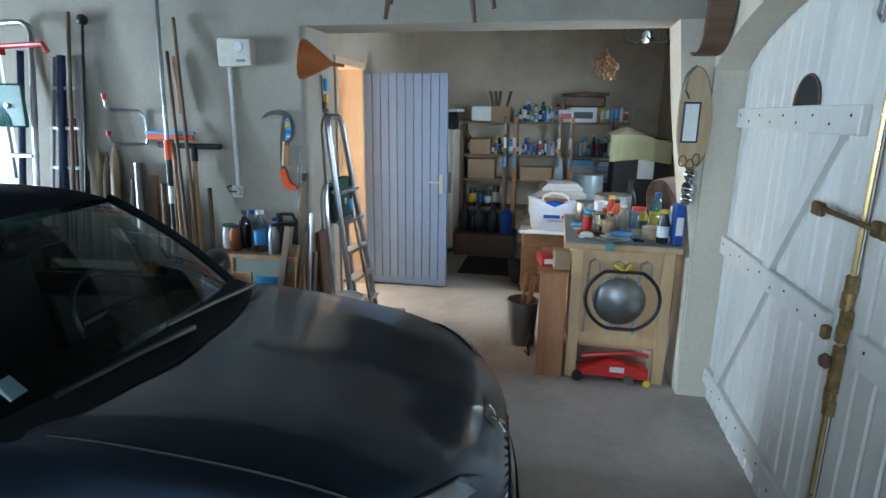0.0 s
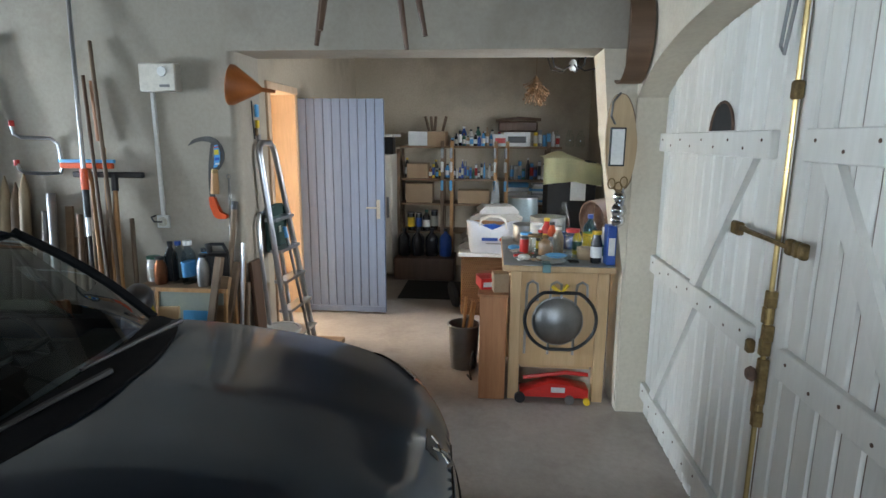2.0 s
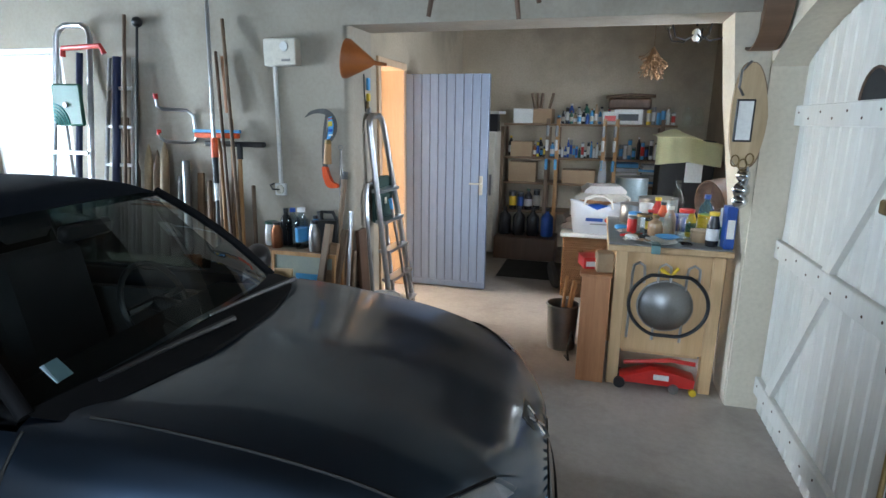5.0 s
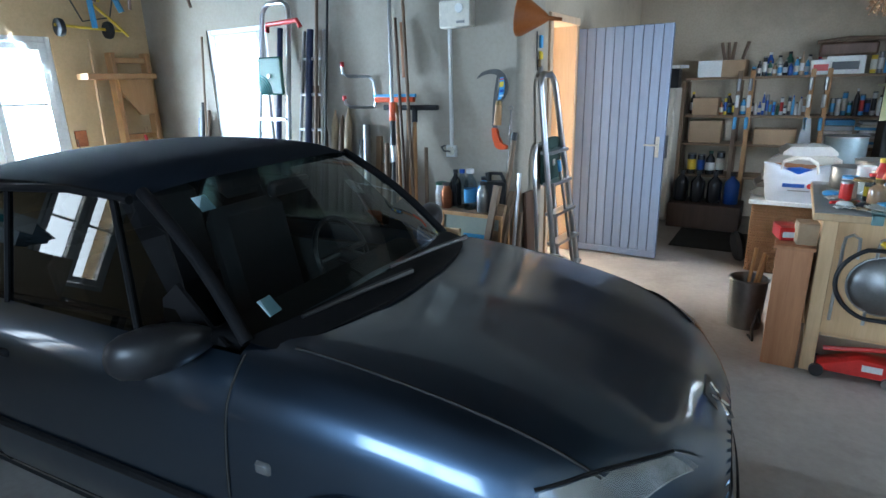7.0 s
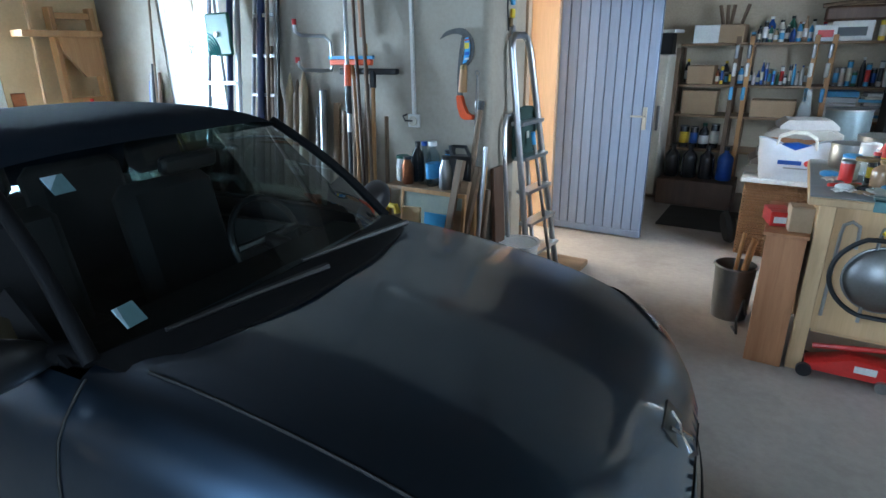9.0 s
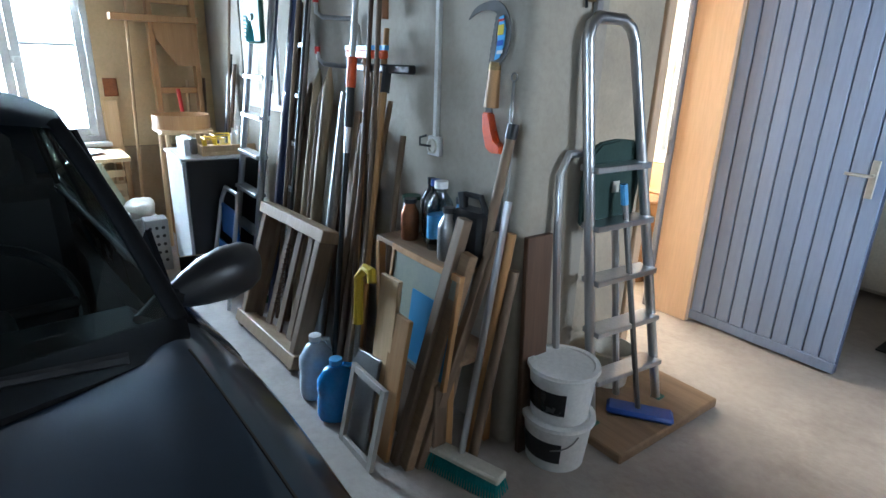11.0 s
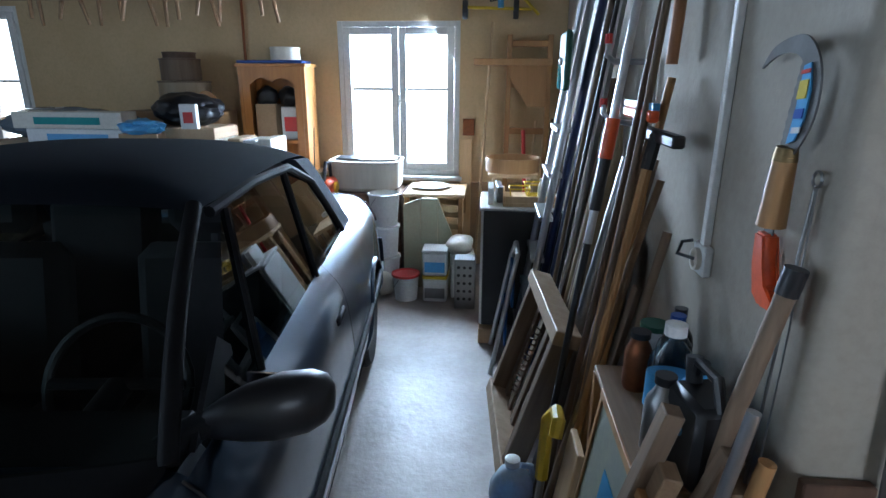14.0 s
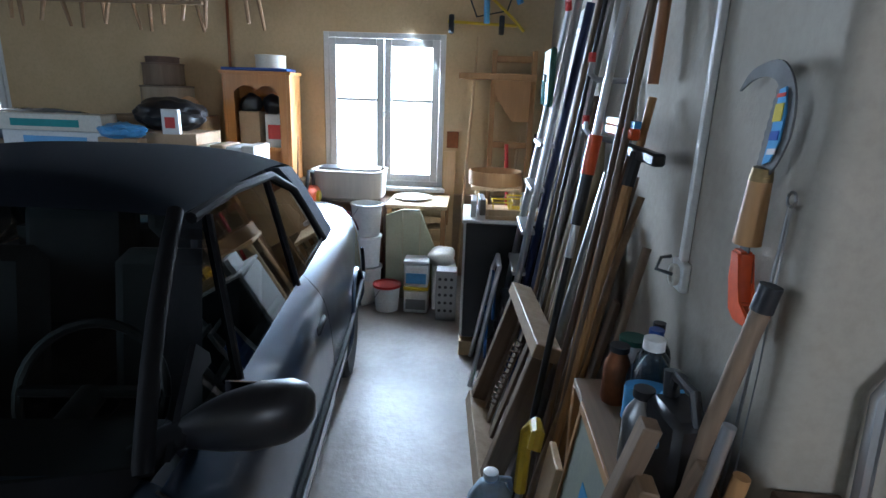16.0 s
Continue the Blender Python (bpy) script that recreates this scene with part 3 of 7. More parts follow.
def bonnet_half(x):
    if x < -0.30:
        return 0.598 + 0.012 * min(1, (-0.30 - x) / 0.85)
    f = min(1, (x + 0.44) / 0.268)
    return 0.674 - 0.13 * f - 0.14 * f * f - max(0, x + 0.172)


def top_at(x, y, off):
    """The body's upper surface over (x, y)."""
    lo, hi = 0.3, 1.0
    for _ in range(30):
        mid = (lo + hi) / 2
        if body_point(x, mid).y > abs(y):
            lo = mid
        else:
            hi = mid
    return Vector((x, y, body_point(x, lo).z + off))


# bonnet: a panel of its own, a little proud, with dark shut lines
bm = B()
rows = []
for i in range(37):
    row = []
    for u in range(-12, 13):
        x = -0.10 - (0.95 + 0.10 * (u / 12) ** 2) * i / 36
        row.append(bm.verts.new(top_at(x, u / 12 * bonnet_half(x), 0.006)))
    rows.append(row)
ring_faces(bm, rows, False)
part("bonnet", bm, CAR_PAINT, car, "dark grey bonnet")
for s in (1, -1):
    edge_gap("bonnet_gap", [top_at(-0.31 - 0.84 * i / 24, s * (bonnet_half(-0.31 - 0.84 * i / 24) + 0.004), 0.002) for i in range(25)])
    # door panel and its shut lines
    bm = B()
    skin(bm, -1.285, -2.52, 0.10, 0.655, 30, 20, 0.005, False, s, cut=arches)
    door = part("door", bm, CAR_PAINT, car, "dark grey car door")
    for x in (-1.28, -2.525):
        edge_gap("door_gap", [Vector((p.x, p.y * s, p.z)) for p in (body_point(x, 0.06 + 0.6 * i / 14, 0.002) for i in range(15))])
    bm = B()
    yy = body_point(-2.37, 0.53).y
    box(bm, -2.45, -2.30, *sorted((s * (yy - 0.01), s * (yy + 0.028))), 0.735, 0.765, 0.008)
    part("door_handle", bm, CAR_TRIM, door)
    bm = B()
    tube(bm, [Vector((p.x, p.y * s, p.z)) for p in (body_point(-1.20 - 2.6 * i / 30, 0.34, 0.008) for i in range(31) if not arches(body_point(-1.20 - 2.6 * i / 30, 0.34)))], 0.016, 8, squash=1.0)
    part("side_moulding", bm, CAR_TRIM, car, "dark rubbing strip")
    bm = B()
    tube(bm, [Vector((p.x, p.y * s, p.z)) for p in (body_point(-1.44 - 1.76 * i / 20, 0.668, 0.012) for i in range(21))], 0.010, 8)
    part("belt_strip", bm, CAR_TRIM, car)
    bm = B()
    yy = body_point(-1.12, 0.46).y
    box(bm, -1.18, -1.125, *sorted((s * (yy - 0.015), s * (yy + 0.012))), 0.625, 0.665, 0.008)
    part("side_indicator", bm, plain("smoked_lens", (0.10, 0.10, 0.10), 0.2) if s == 1 else bpy.data.materials["smoked_lens"], car)
    bm = B()
    skin(bm, -0.88 - 0.38, -0.84 - 2.2, 0.0, 0.085, 24, 4, 0.012, False, s)
    part("sill", bm, CAR_TRIM, car)
    # headlamp
    def lamp_patch(off, inset):
        bm = B()
        rows = []
        for i in range(13):
            f = inset + (1 - 2 * inset) * i / 12
            ua, ub = (-0.44 + 0.268 * f, 0.685 - 0.13 * f - 0.14 * f * f), (-0.42 + 0.31 * f, 0.735 - 0.03 * f - 0.315 * f * f)
            row = []
            for k in range(9):
                g = inset + (1 - 2 * inset) * k / 8
                x = ua[0] + (ub[0] - ua[0]) * g
                row.append(bm.verts.new(top_at(x, s * min(ua[1] + (ub[1] - ua[1]) * g, body(x)[0] * 0.985), off)))
            rows.append(row)
        ring_faces(bm, rows, False)
        return bm
    lamp_ob = part("headlamp", lamp_patch(0.012, 0.0), LENS, car, "clear wrap-round headlamp")
    part("reflector", lamp_patch(0.004, 0.03), HEADLAMP_SILVER, lamp_ob)
    bm = B()
    tube(bm, [top_at(-0.44 + 0.268 * f, s * (0.685 - 0.13 * f - 0.14 * f * f), 0.010) for f in (k / 14 for k in range(15))], 0.0045, 6)
    part("lamp_seal", bm, CAR_TRIM, lamp_ob)
    bm = B()
    lathe(bm, [(0.055, 0), (0.05, 0.015), (0.02, 0.02)], 16, m=pose(-0.21, 0.52 * s, 0.685, 0, 40, 40 * s))
    part("bulb_bowl", bm, CHROME, lamp_ob)
    # tail lamp
    bm = B()
    skin(bm, -3.93, -4.10, 0.50, 0.62, 10, 8, 0.008, False, s)
    part("tail_lamp", bm, RED_LENS, car)
    # mirror
    bm = B()
    rings = []
    for u, ry, rz, cx, dz in ((0.0, 0.022, 0.024, 0.03, -0.02), (0.05, 0.038, 0.045, 0.018, -0.012), (0.10, 0.055, 0.060, 0.008, -0.005), (0.17, 0.068, 0.070, -0.008, 0.0), (0.235, 0.064, 0.066, -0.028, 0.0), (0.27, 0.048, 0.052, -0.042, -0.002), (0.288, 0.022, 0.028, -0.05, -0.004)):
        rings.append([bm.verts.new((-1.45 + cx + ry * math.cos(a), s * (0.655 + 0.93 * u), 0.948 + dz + rz * math.copysign(abs(math.sin(a)) ** 0.8, math.sin(a)))) for a in (math.tau * k / 20 for k in range(20))])
    ring_faces(bm, rings)
    mir = part("mirror", bm, BLACK, car, "black plastic door mirror")
    bm = B()
    tube(bm, [(-1.38, s * 0.60, 0.89), (-1.41, s * 0.64, 0.92), (-1.43, s * 0.70, 0.94)], [0.04, 0.03, 0.03], 10)
    part("mirror_arm", bm, CAR_TRIM, mir)
    bm = B()
    prism(bm, [(-1.36, 0.905), (-1.62, 0.915), (-1.60, 1.02), (-1.53, 1.075)], "y", *sorted((s * 0.655, s * 0.668)))
    part("mirror_mount", bm, CAR_TRIM, mir, "black triangular mirror mount", smooth=False)
    bm = B()
    prism(bm, [(s * (0.725 + 0.15 * k[0]), 0.90 + 0.09 * k[1]) for k in ((0, 0), (1, 0.12), (1, 0.88), (0, 1))], "x", -1.531, -1.524)
    part("mirror_glass", bm, CHROME, mir)

# windscreen, from the cowl to the header
BASE = [(-1.19 - 0.11 * abs(u) ** 2.2, 0.645 * u, 0.945 - 0.025 * u * u) for u in (k / 8 - 1 for k in range(17))]
HEAD = [(-1.69 - 0.09 * abs(u) ** 2.2, 0.545 * u, 1.338 - 0.028 * u * u) for u in (k / 8 - 1 for k in range(17))]
bm = B()
rows = []
for k in range(9):
    f = k / 8
    rows.append([bm.verts.new(Vector(a).lerp(Vector(b), f) + Vector((0.02, 0, 0.02)) * math.sin(math.pi * f)) for a, b in zip(BASE, HEAD)])
ring_faces(bm, rows, False)
ws = part("windscreen", bm, SCREEN_GLASS, car, "dark tinted windscreen")
ws.visible_shadow = False
bm = B()
cowl = []
for k, p in enumerate(BASE):
    u = k / 8 - 1
    cowl.append([bm.verts.new((x, y, z)) for x, y, z in ((p[0] - 0.02, p[1], p[2] + 0.012), (p[0] + 0.03, p[1] * 1.01, p[2] + 0.006),
                (-1.12 - 0.10 * u * u, 0.64 * u, 0.943 - 0.026 * u * u), (-1.048 - 0.135 * u * u, 0.622 * u, 0.940 - 0.026 * u * u), (-1.046 - 0.135 * u * u, 0.622 * u, 0.90))])
ring_faces(bm, cowl, False)
part("scuttle", bm, CAR_TRIM, car, "matt black scuttle panel")
for s in (-1, 1):
    a, b = (BASE[0], HEAD[0]) if s < 0 else (BASE[-1], HEAD[-1])
    bm = B()
    tube(bm, [Vector(a).lerp(Vector(b), k / 6) + Vector((0.02, 0, 0.02)) * math.sin(math.pi * k / 6) for k in range(7)], 0.020, 10)
    part("windscreen_pillar", bm, CAR_TRIM, car)
for k, (y0, y1) in enumerate(((0.0, -0.52), (0.50, -0.02))):
    bm = B()
    tube(bm, [(-1.12, y0, 0.955), (-1.155, (y0 + y1) / 2, 0.967), (-1.20, y1, 0.968)], [0.012, 0.009, 0.006], 6)
    part("wiper", bm, BLACK, car)

# soft top: header to deck
TOP = smooth_table([(-1.66, 0.555, 1.338, 1.30), (-1.84, 0.575, 1.39, 1.312), (-2.3, 0.585, 1.405, 1.325), (-2.65, 0.59, 1.385, 1.315), (-2.84, 0.60, 1.34, 1.275), (-3.02, 0.645, 1.18, 1.11), (-3.22, 0.69, 0.97, 0.92)])
bm = B()
rows = []
for i in range(41):
    x = -1.66 - 1.56 * i / 40
    w, zm, zedge = TOP(x)
    row = []
    for k in range(-12, 13):
        u = k / 12
        row.append(bm.verts.new((x - 0.1 * (1 - min(1, i / 8)) * abs(u) ** 2.2, w * u, zedge + (zm - zedge) * (1 - abs(u) ** 3.2))))
    rows.append(row)
ring_faces(bm, rows, False)
r = bmesh.ops.solidify(bm, geom=bm.faces[:], thickness=0.02)
top = part("soft_top", bm, SOFT_TOP, car, "black canvas soft top")
for s in (1, -1):
    bm = B()
    # canvas quarter behind the side glass
    poly = [(-2.60, 1.31), (-2.80, 1.29), (-2.90, 1.21), (-3.04, 1.08), (-3.22, 0.915), (-3.04, 0.912), (-2.90, 1.08), (-2.78, 1.20)]
    lo = [bm.verts.new((x, s * (0.585 + (1.29 - z) * 0.27), z)) for x, z in poly]
    hi = [bm.verts.new((x, s * (0.605 + (1.29 - z) * 0.27), z)) for x, z in poly]
    bm.faces.new(lo)
    bm.faces.new(hi[::-1])
    for i in range(len(poly)):
        j = (i + 1) % len(poly)
        bm.faces.new((lo[j], lo[i], hi[i], hi[j]))
    part("top_quarter", bm, SOFT_TOP, car)
    # roof rail over the side glass
    bm = B()
    tube(bm, [(-1.82, s * 0.565, 1.285), (-2.1, s * 0.585, 1.31), (-2.5, s * 0.595, 1.295), (-2.78, s * 0.615, 1.20), (-2.90, s * 0.645, 1.08), (-3.04, s * 0.695, 0.912)], 0.016, 8)
    part("window_seal", bm, CAR_TRIM, car)

    def pane_of(name, poly):
        bm = B()
        vs = [bm.verts.new((x, s * (0.585 + (1.30 - z) * 0.27), z)) for x, z in poly]
        bm.faces.new(vs)
        g = part(name, bm, CAR_GLASS, car)
        g.visible_shadow = False
    pane_of("quarter_light", [(-1.46, 0.90), (-1.83, 1.285), (-1.86, 1.285), (-1.70, 0.895)])
    pane_of("side_window", [(-1.71, 0.895), (-1.87, 1.285), (-2.1, 1.305), (-2.44, 1.295), (-2.40, 0.895)])
    pane_of("rear_side_window", [(-2.42, 0.895), (-2.46, 1.29), (-2.62, 1.27), (-2.76, 1.19), (-2.89, 1.07), (-3.02, 0.905)])
    for (xa, za, xb, zb) in ((-1.70, 0.895, -1.86, 1.285), (-2.41, 0.895, -2.45, 1.29)):
        bm = B()
        tube(bm, [(xa, s * (0.59 + (1.30 - za) * 0.27), za), (xb, s * (0.59 + (1.30 - zb) * 0.27), zb)], 0.010, 6)
        part("window_bar", bm, CAR_TRIM, car)

# cabin
bm = B()
box(bm, -2.95, -1.2, -0.70, 0.70, 0.24, 0.40)
box(bm, -1.5, -1.18, -0.64, 0.64, 0.4, 0.86, 0.03)
box(bm, -3.05, -2.93, -0.66, 0.66, 0.3, 0.97)
for s in (1, -1):
    box(bm, -2.95, -1.45, s * 0.64 - 0.02, s * 0.64 + 0.02, 0.3, 0.82)
part("cabin_tub", bm, BLACK_MATT, car)
bm = B()
box(bm, -1.56, -1.30, -0.62, 0.62, 0.80, 0.89, 0.03)
part("dashboard", bm, CAR_TRIM, car)
bm = B()
tube(bm, [(-1.68 - 0.07 * math.sin(a), 0.34 + 0.18 * math.cos(a), 0.86 + 0.165 * math.sin(a)) for a in (math.tau * k / 28 for k in range(29))], 0.013, 8)
tube(bm, [(-1.56, 0.34, 0.84), (-1.68, 0.34, 0.86)], 0.035, 10)
tube(bm, [(-1.68, 0.17, 0.87), (-1.68, 0.51, 0.87)], 0.016, 6)
part("steering_wheel", bm, BLACK, car)
for x, zt in ((-2.15, 1.08), (-2.80, 1.11)):
    for s in (1, -1):
        bm = B()
        box(bm, x - 0.08, x + 0.42, s * 0.36 - 0.24, s * 0.36 + 0.24, 0.4, 0.58, 0.05)
        box(bm, -0.07, 0.07, -0.24, 0.24, 0.0, zt - 0.5, 0.05, pose(x - 0.02, s * 0.36, 0.5, 0, -12, 0))
        seat = part("seat", bm, SEAT, car)
        bm = B()
        box(bm, -0.05, 0.05, -0.13, 0.13, 0.0, 0.16, 0.04, pose(x - 0.14, s * 0.36, zt + 0.02, 0, -10, 0))
        part("headrest", bm, SEAT, seat)
bm = B()
box(bm, -0.02, 0.02, -0.11, 0.11, -0.03, 0.03, 0.012, pose(-1.66, 0.0, 1.245, 0, 10, 0))
part("rear_view_mirror", bm, BLACK, car)
for (u, f) in ((-0.82, 0.12), (-0.76, 0.81)):
    bm = B()
    c = Vector((-1.19 - 0.11 * abs(u) ** 2.2, 0.645 * u, 0.93)).lerp(Vector((-1.69 - 0.09 * abs(u) ** 2.2, 0.545 * u, 1.325)), f) + Vector((-0.012, 0, -0.002)) + Vector((0.02, 0, 0.02)) * math.sin(math.pi * f)
    box(bm, -0.001, 0.001, -0.03, 0.03, -0.03, 0.03, 0, Matrix.Translation(c) @ pose(0, 0, 0, 0, -44, 6))
    part("windscreen_sticker", bm, STICKER, car, "pale blue square sticker", smooth=False)

# nose details
bm = B()
rings = []
for k in range(37):
    a = radians(-88 + 176 * k / 36)
    c, s_ = math.cos(a) ** 0.55, math.copysign(abs(math.sin(a)) ** 0.85, math.sin(a))
    base = Vector((-0.505 + 0.485 * c, 0.775 * s_, 0))
    nrm = Vector((math.cos(a) ** 0.8, math.sin(a), 0)).normalized()
    rings.append([bm.verts.new(base + nrm * d + Vector((0, 0, z))) for d, z in ((-0.06, 0.19), (0.0, 0.20), (0.022, 0.27), (0.03, 0.36), (0.026, 0.44), (0.008, 0.49), (-0.05, 0.505))])
ring_faces(bm, rings, False)
part("front_bumper", bm, CAR_PAINT, car, "dark grey bumper")
bm = B()
tube(bm, [(-0.505 + 0.485 * math.cos(a) ** 0.55 + 0.022 * math.cos(a), 0.795 * math.copysign(abs(math.sin(a)) ** 0.85, math.sin(a)), 0.40) for a in (radians(-85 + 170 * k / 36) for k in range(37))], 0.017, 8)
part("bumper_strip", bm, CAR_TRIM, car)
for y0, y1, z0, z1 in ((-0.26, 0.26, 0.505, 0.555),):
    bm = B()
    box(bm, -0.06, -0.022, y0, y1, z0, z1, 0.004)
    g = part("grille", bm, BLACK_MATT, car)
    for k in range(4):
        bm = B()
        zz = z0 + (z1 - z0) * (k + 0.5) / 4
        box(bm, -0.023, -0.019, y0 + 0.02, y1 - 0.02, zz - 0.005, zz + 0.005)
        part("grille_bar", bm, CAR_TRIM, g, smooth=False)
EMBLEM_M = pose(-0.077, 0, 0.666, 0, -42, 0)
bm = B()
prism(bm, [(-0.062, 0.062), (0.062, 0.062), (0.07, 0.01), (0.052, -0.04), (0.0, -0.07), (-0.052, -0.04), (-0.07, 0.01)], "x", 0.0, 0.014)
em = part("emblem", bm, BLACK, car, "dark shield emblem with silver device", m=EMBLEM_M)
bm = B()
tube(bm, [(0.015, -0.03, -0.04), (0.015, -0.01, 0.0), (0.015, 0.02, 0.01), (0.015, 0.032, 0.045)], 0.006, 6)
tube(bm, [(0.015, 0.0, 0.0), (0.015, 0.022, -0.035)], 0.007, 6)
tube(bm, [(0.015, -0.015, 0.01), (0.015, -0.035, 0.04)], 0.006, 6)
part("emblem_device", bm, CHROME, em)
bm = B()
tube(bm, [(-3.62, 0.45, 0.965), (-3.70, 0.45, 1.34)], [0.005, 0.002], 6)
part("aerial", bm, BLACK, car)
bm = B()
skin(bm, -3.99, -4.14, 0.03, 0.42, 10, 14, 0.02, True)
part("rear_bumper", bm, CAR_PAINT, car)


def wheel(x, y, s):
    bm = B()
    lathe(bm, [(0.19, -0.09), (0.27, -0.092), (0.292, -0.07), (0.298, 0), (0.292, 0.07), (0.27, 0.092), (0.19, 0.09)], 36, m=pose(x, y, 0.298, 90, 0, 0))
    w = part("wheel", bm, TYRE, car, "black tyre with grey alloy rim")
    bm = B()
    lathe(bm, [(0.195, -0.085), (0.205, 0.0), (0.195, 0.085)], 32, m=pose(x, y, 0.298, 90, 0, 0))
    part("rim", bm, STEEL, w)
    for k in range(7):
        a = math.tau * k / 7
        bm = B()
        box(bm, 0.03, 0.19, -0.024, 0.024, -0.012, 0.012, 0.006, pose(x, y + s * 0.075, 0.298) @ pose(0, 0, 0, 90, 0, 0) @ pose(0, 0, 0, 0, 0, math.degrees(a)))
        part("spoke", bm, ALU, w)
    bm = B()
    lathe(bm, [(0.05, -0.02), (0.045, 0.02)], 16, m=pose(x, y + s * 0.075, 0.298, 90, 0, 0))
    part("hub_cap", bm, ALU, w)


for a in AXLES:
    for s in (1, -1):
        wheel(a, s * 0.695, s)

# ---- small makers ----
def pole(name, a, b, r, mat, label, category="pole", group="", seg=10, wobble=0.0):
    a, b = Vector(a), Vector(b)
    pts = [a.lerp(b, k / 6) + Vector((wobble * math.sin(k * 1.3), wobble * math.cos(k * 1.7), 0)) * (0 < k < 6) for k in range(7)]
    bm = B()
    tube(bm, [p - a for p in pts], r, seg)
    return single(name, bm, mat, label, category, Matrix.Translation(a), group)


def board(name, a, b, w, t, mat, label, category="board", group="", side=(1, 0, 0)):
    """A plank from its foot a to its head b, w wide along side and t thick."""
    a, b = Vector(a), Vector(b)
    z = (b - a).normalized()
    x = Vector(side)
    x = (x - z * x.dot(z)).normalized()
    m = Matrix((x, z.cross(x), z)).transposed().to_4x4()
    m.translation = a
    bm = B()
    box(bm, -w / 2, w / 2, -t / 2, t / 2, 0, (b - a).length, 0.003)
    return single(name, bm, mat, label, category, m, group, smooth=False)


def bottle(x, y, z, h, r, mat, cap, label, neck=0.35, group="", shape=0, band=None):
    root = thing("bottle", label, "bottle", pose(x, y, z, 0, 0, (x * 977) % 90), group)
    bm = B()
    prof = [(r * 0.9, 0), (r, 0.012), (r, h * 0.62), (r * 0.9, h * 0.7), (r * neck, h * 0.84), (r * neck, h * 0.93)]
    lathe(bm, prof, 18)
    if shape:
        for v in bm.verts:
            v.co.y *= 0.62
    part("body", bm, mat, root)
    bm = B()
    lathe(bm, [(r * neck * 1.2, h * 0.9), (r * neck * 1.2, h)], 14)
    part("cap", bm, cap, root)
    if band:
        bm = B()
        lathe(bm, [(r * 1.012, h * 0.18), (r * 1.012, h * 0.52)], 18)
        if shape:
            for v in bm.verts:
                v.co.y *= 0.63
        part("paper_label", bm, band, root)
    return root


def can(x, y, z, h, r, mat, label, group="", lid=None):
    root = thing("can", label, "can", pose(x, y, z), group)
    bm = B()
    lathe(bm, [(r * 0.97, 0), (r, 0.004), (r, h - 0.006), (r * 0.97, h - 0.002)], 18)
    part("body", bm, mat, root)
    bm = B()
    lathe(bm, [(r * 1.03, h - 0.012), (r * 1.03, h), (r * 0.9, h + 0.002)], 18)
    part("lid", bm, lid or STEEL, root)
    return root


def carton(x, y, z, sx, sy, sz, mat, label, rz=0, group="", name="cardboard_box", category="box", tape=None):
    root = thing(name, label, category, pose(x, y, z, 0, 0, rz), group)
    bm = B()
    box(bm, -sx / 2, sx / 2, -sy / 2, sy / 2, 0, sz, 0.004)
    part("carton", bm, mat, root, smooth=False)
    for s in (-1, 1):
        bm = B()
        box(bm, -sx / 2 + 0.002, sx / 2 - 0.002, *sorted((s * 0.004, s * sy / 2 - s * 0.002)), sz, sz + 0.003)
        part("flap", bm, mat, root, smooth=False)
    if tape:
        bm = B()
        box(bm, -sx * 0.35, sx * 0.35, -sy / 2 - 0.0015, -sy / 2 + 0.001, sz * 0.25, sz * 0.7)
        box(bm, sx / 2 - 0.001, sx / 2 + 0.0015, -sy * 0.3, sy * 0.3, sz * 0.25, sz * 0.7)
        part("printed_panel", bm, tape, root, smooth=False)
    return root


def bucket(x, y, z, h, r0, r1, mat, label, rim=None, lid=None, band=None, group="", handle=True):
    root = thing("bucket", label, "bucket", pose(x, y, z), group)
    bm = B()
    lathe(bm, [(r0, 0), (r1, h), (r1 - 0.004, h), (r0 - 0.004, 0.006)] if not lid else [(r0, 0), (r1, h)], 28)
    part("pail", bm, mat, root)
    bm = B()
    tube(bm, [((r1 + 0.004) * math.cos(a), (r1 + 0.004) * math.sin(a), h - 0.008) for a in (math.tau * k / 28 for k in range(29))], 0.006, 6)
    part("rim", bm, rim or mat, root)
    if lid:
        bm = B()
        lathe(bm, [(r1 + 0.008, h - 0.012), (r1 + 0.008, h + 0.006), (r1 - 0.012, h + 0.006), (r1 - 0.016, h + 0.001)], 28)
        part("lid", bm, lid, root)
    if band:
        bm = B()
        rings = []
        for zz in (h * 0.22, h * 0.68):
            rr = r0 + (r1 - r0) * zz / h + 0.0015
            rings.append([bm.verts.new((rr * math.cos(a), rr * math.sin(a), zz)) for a in (radians(-150 + 110 * k / 10) for k in range(11))])
        ring_faces(bm, rings, False)
        part("printed_label", bm, band, root)
    if handle:
        bm = B()
        tube(bm, [(r1 * math.cos(a) * 1.03, -0.02 - r1 * 0.55 * math.sin(a) * 1.0 - 0.02, h - 0.02 - 0.09 * math.sin(a)) for a in (math.pi * k / 12 for k in range(13))], 0.003, 6)
        part("handle", bm, STEEL, root)
    return root


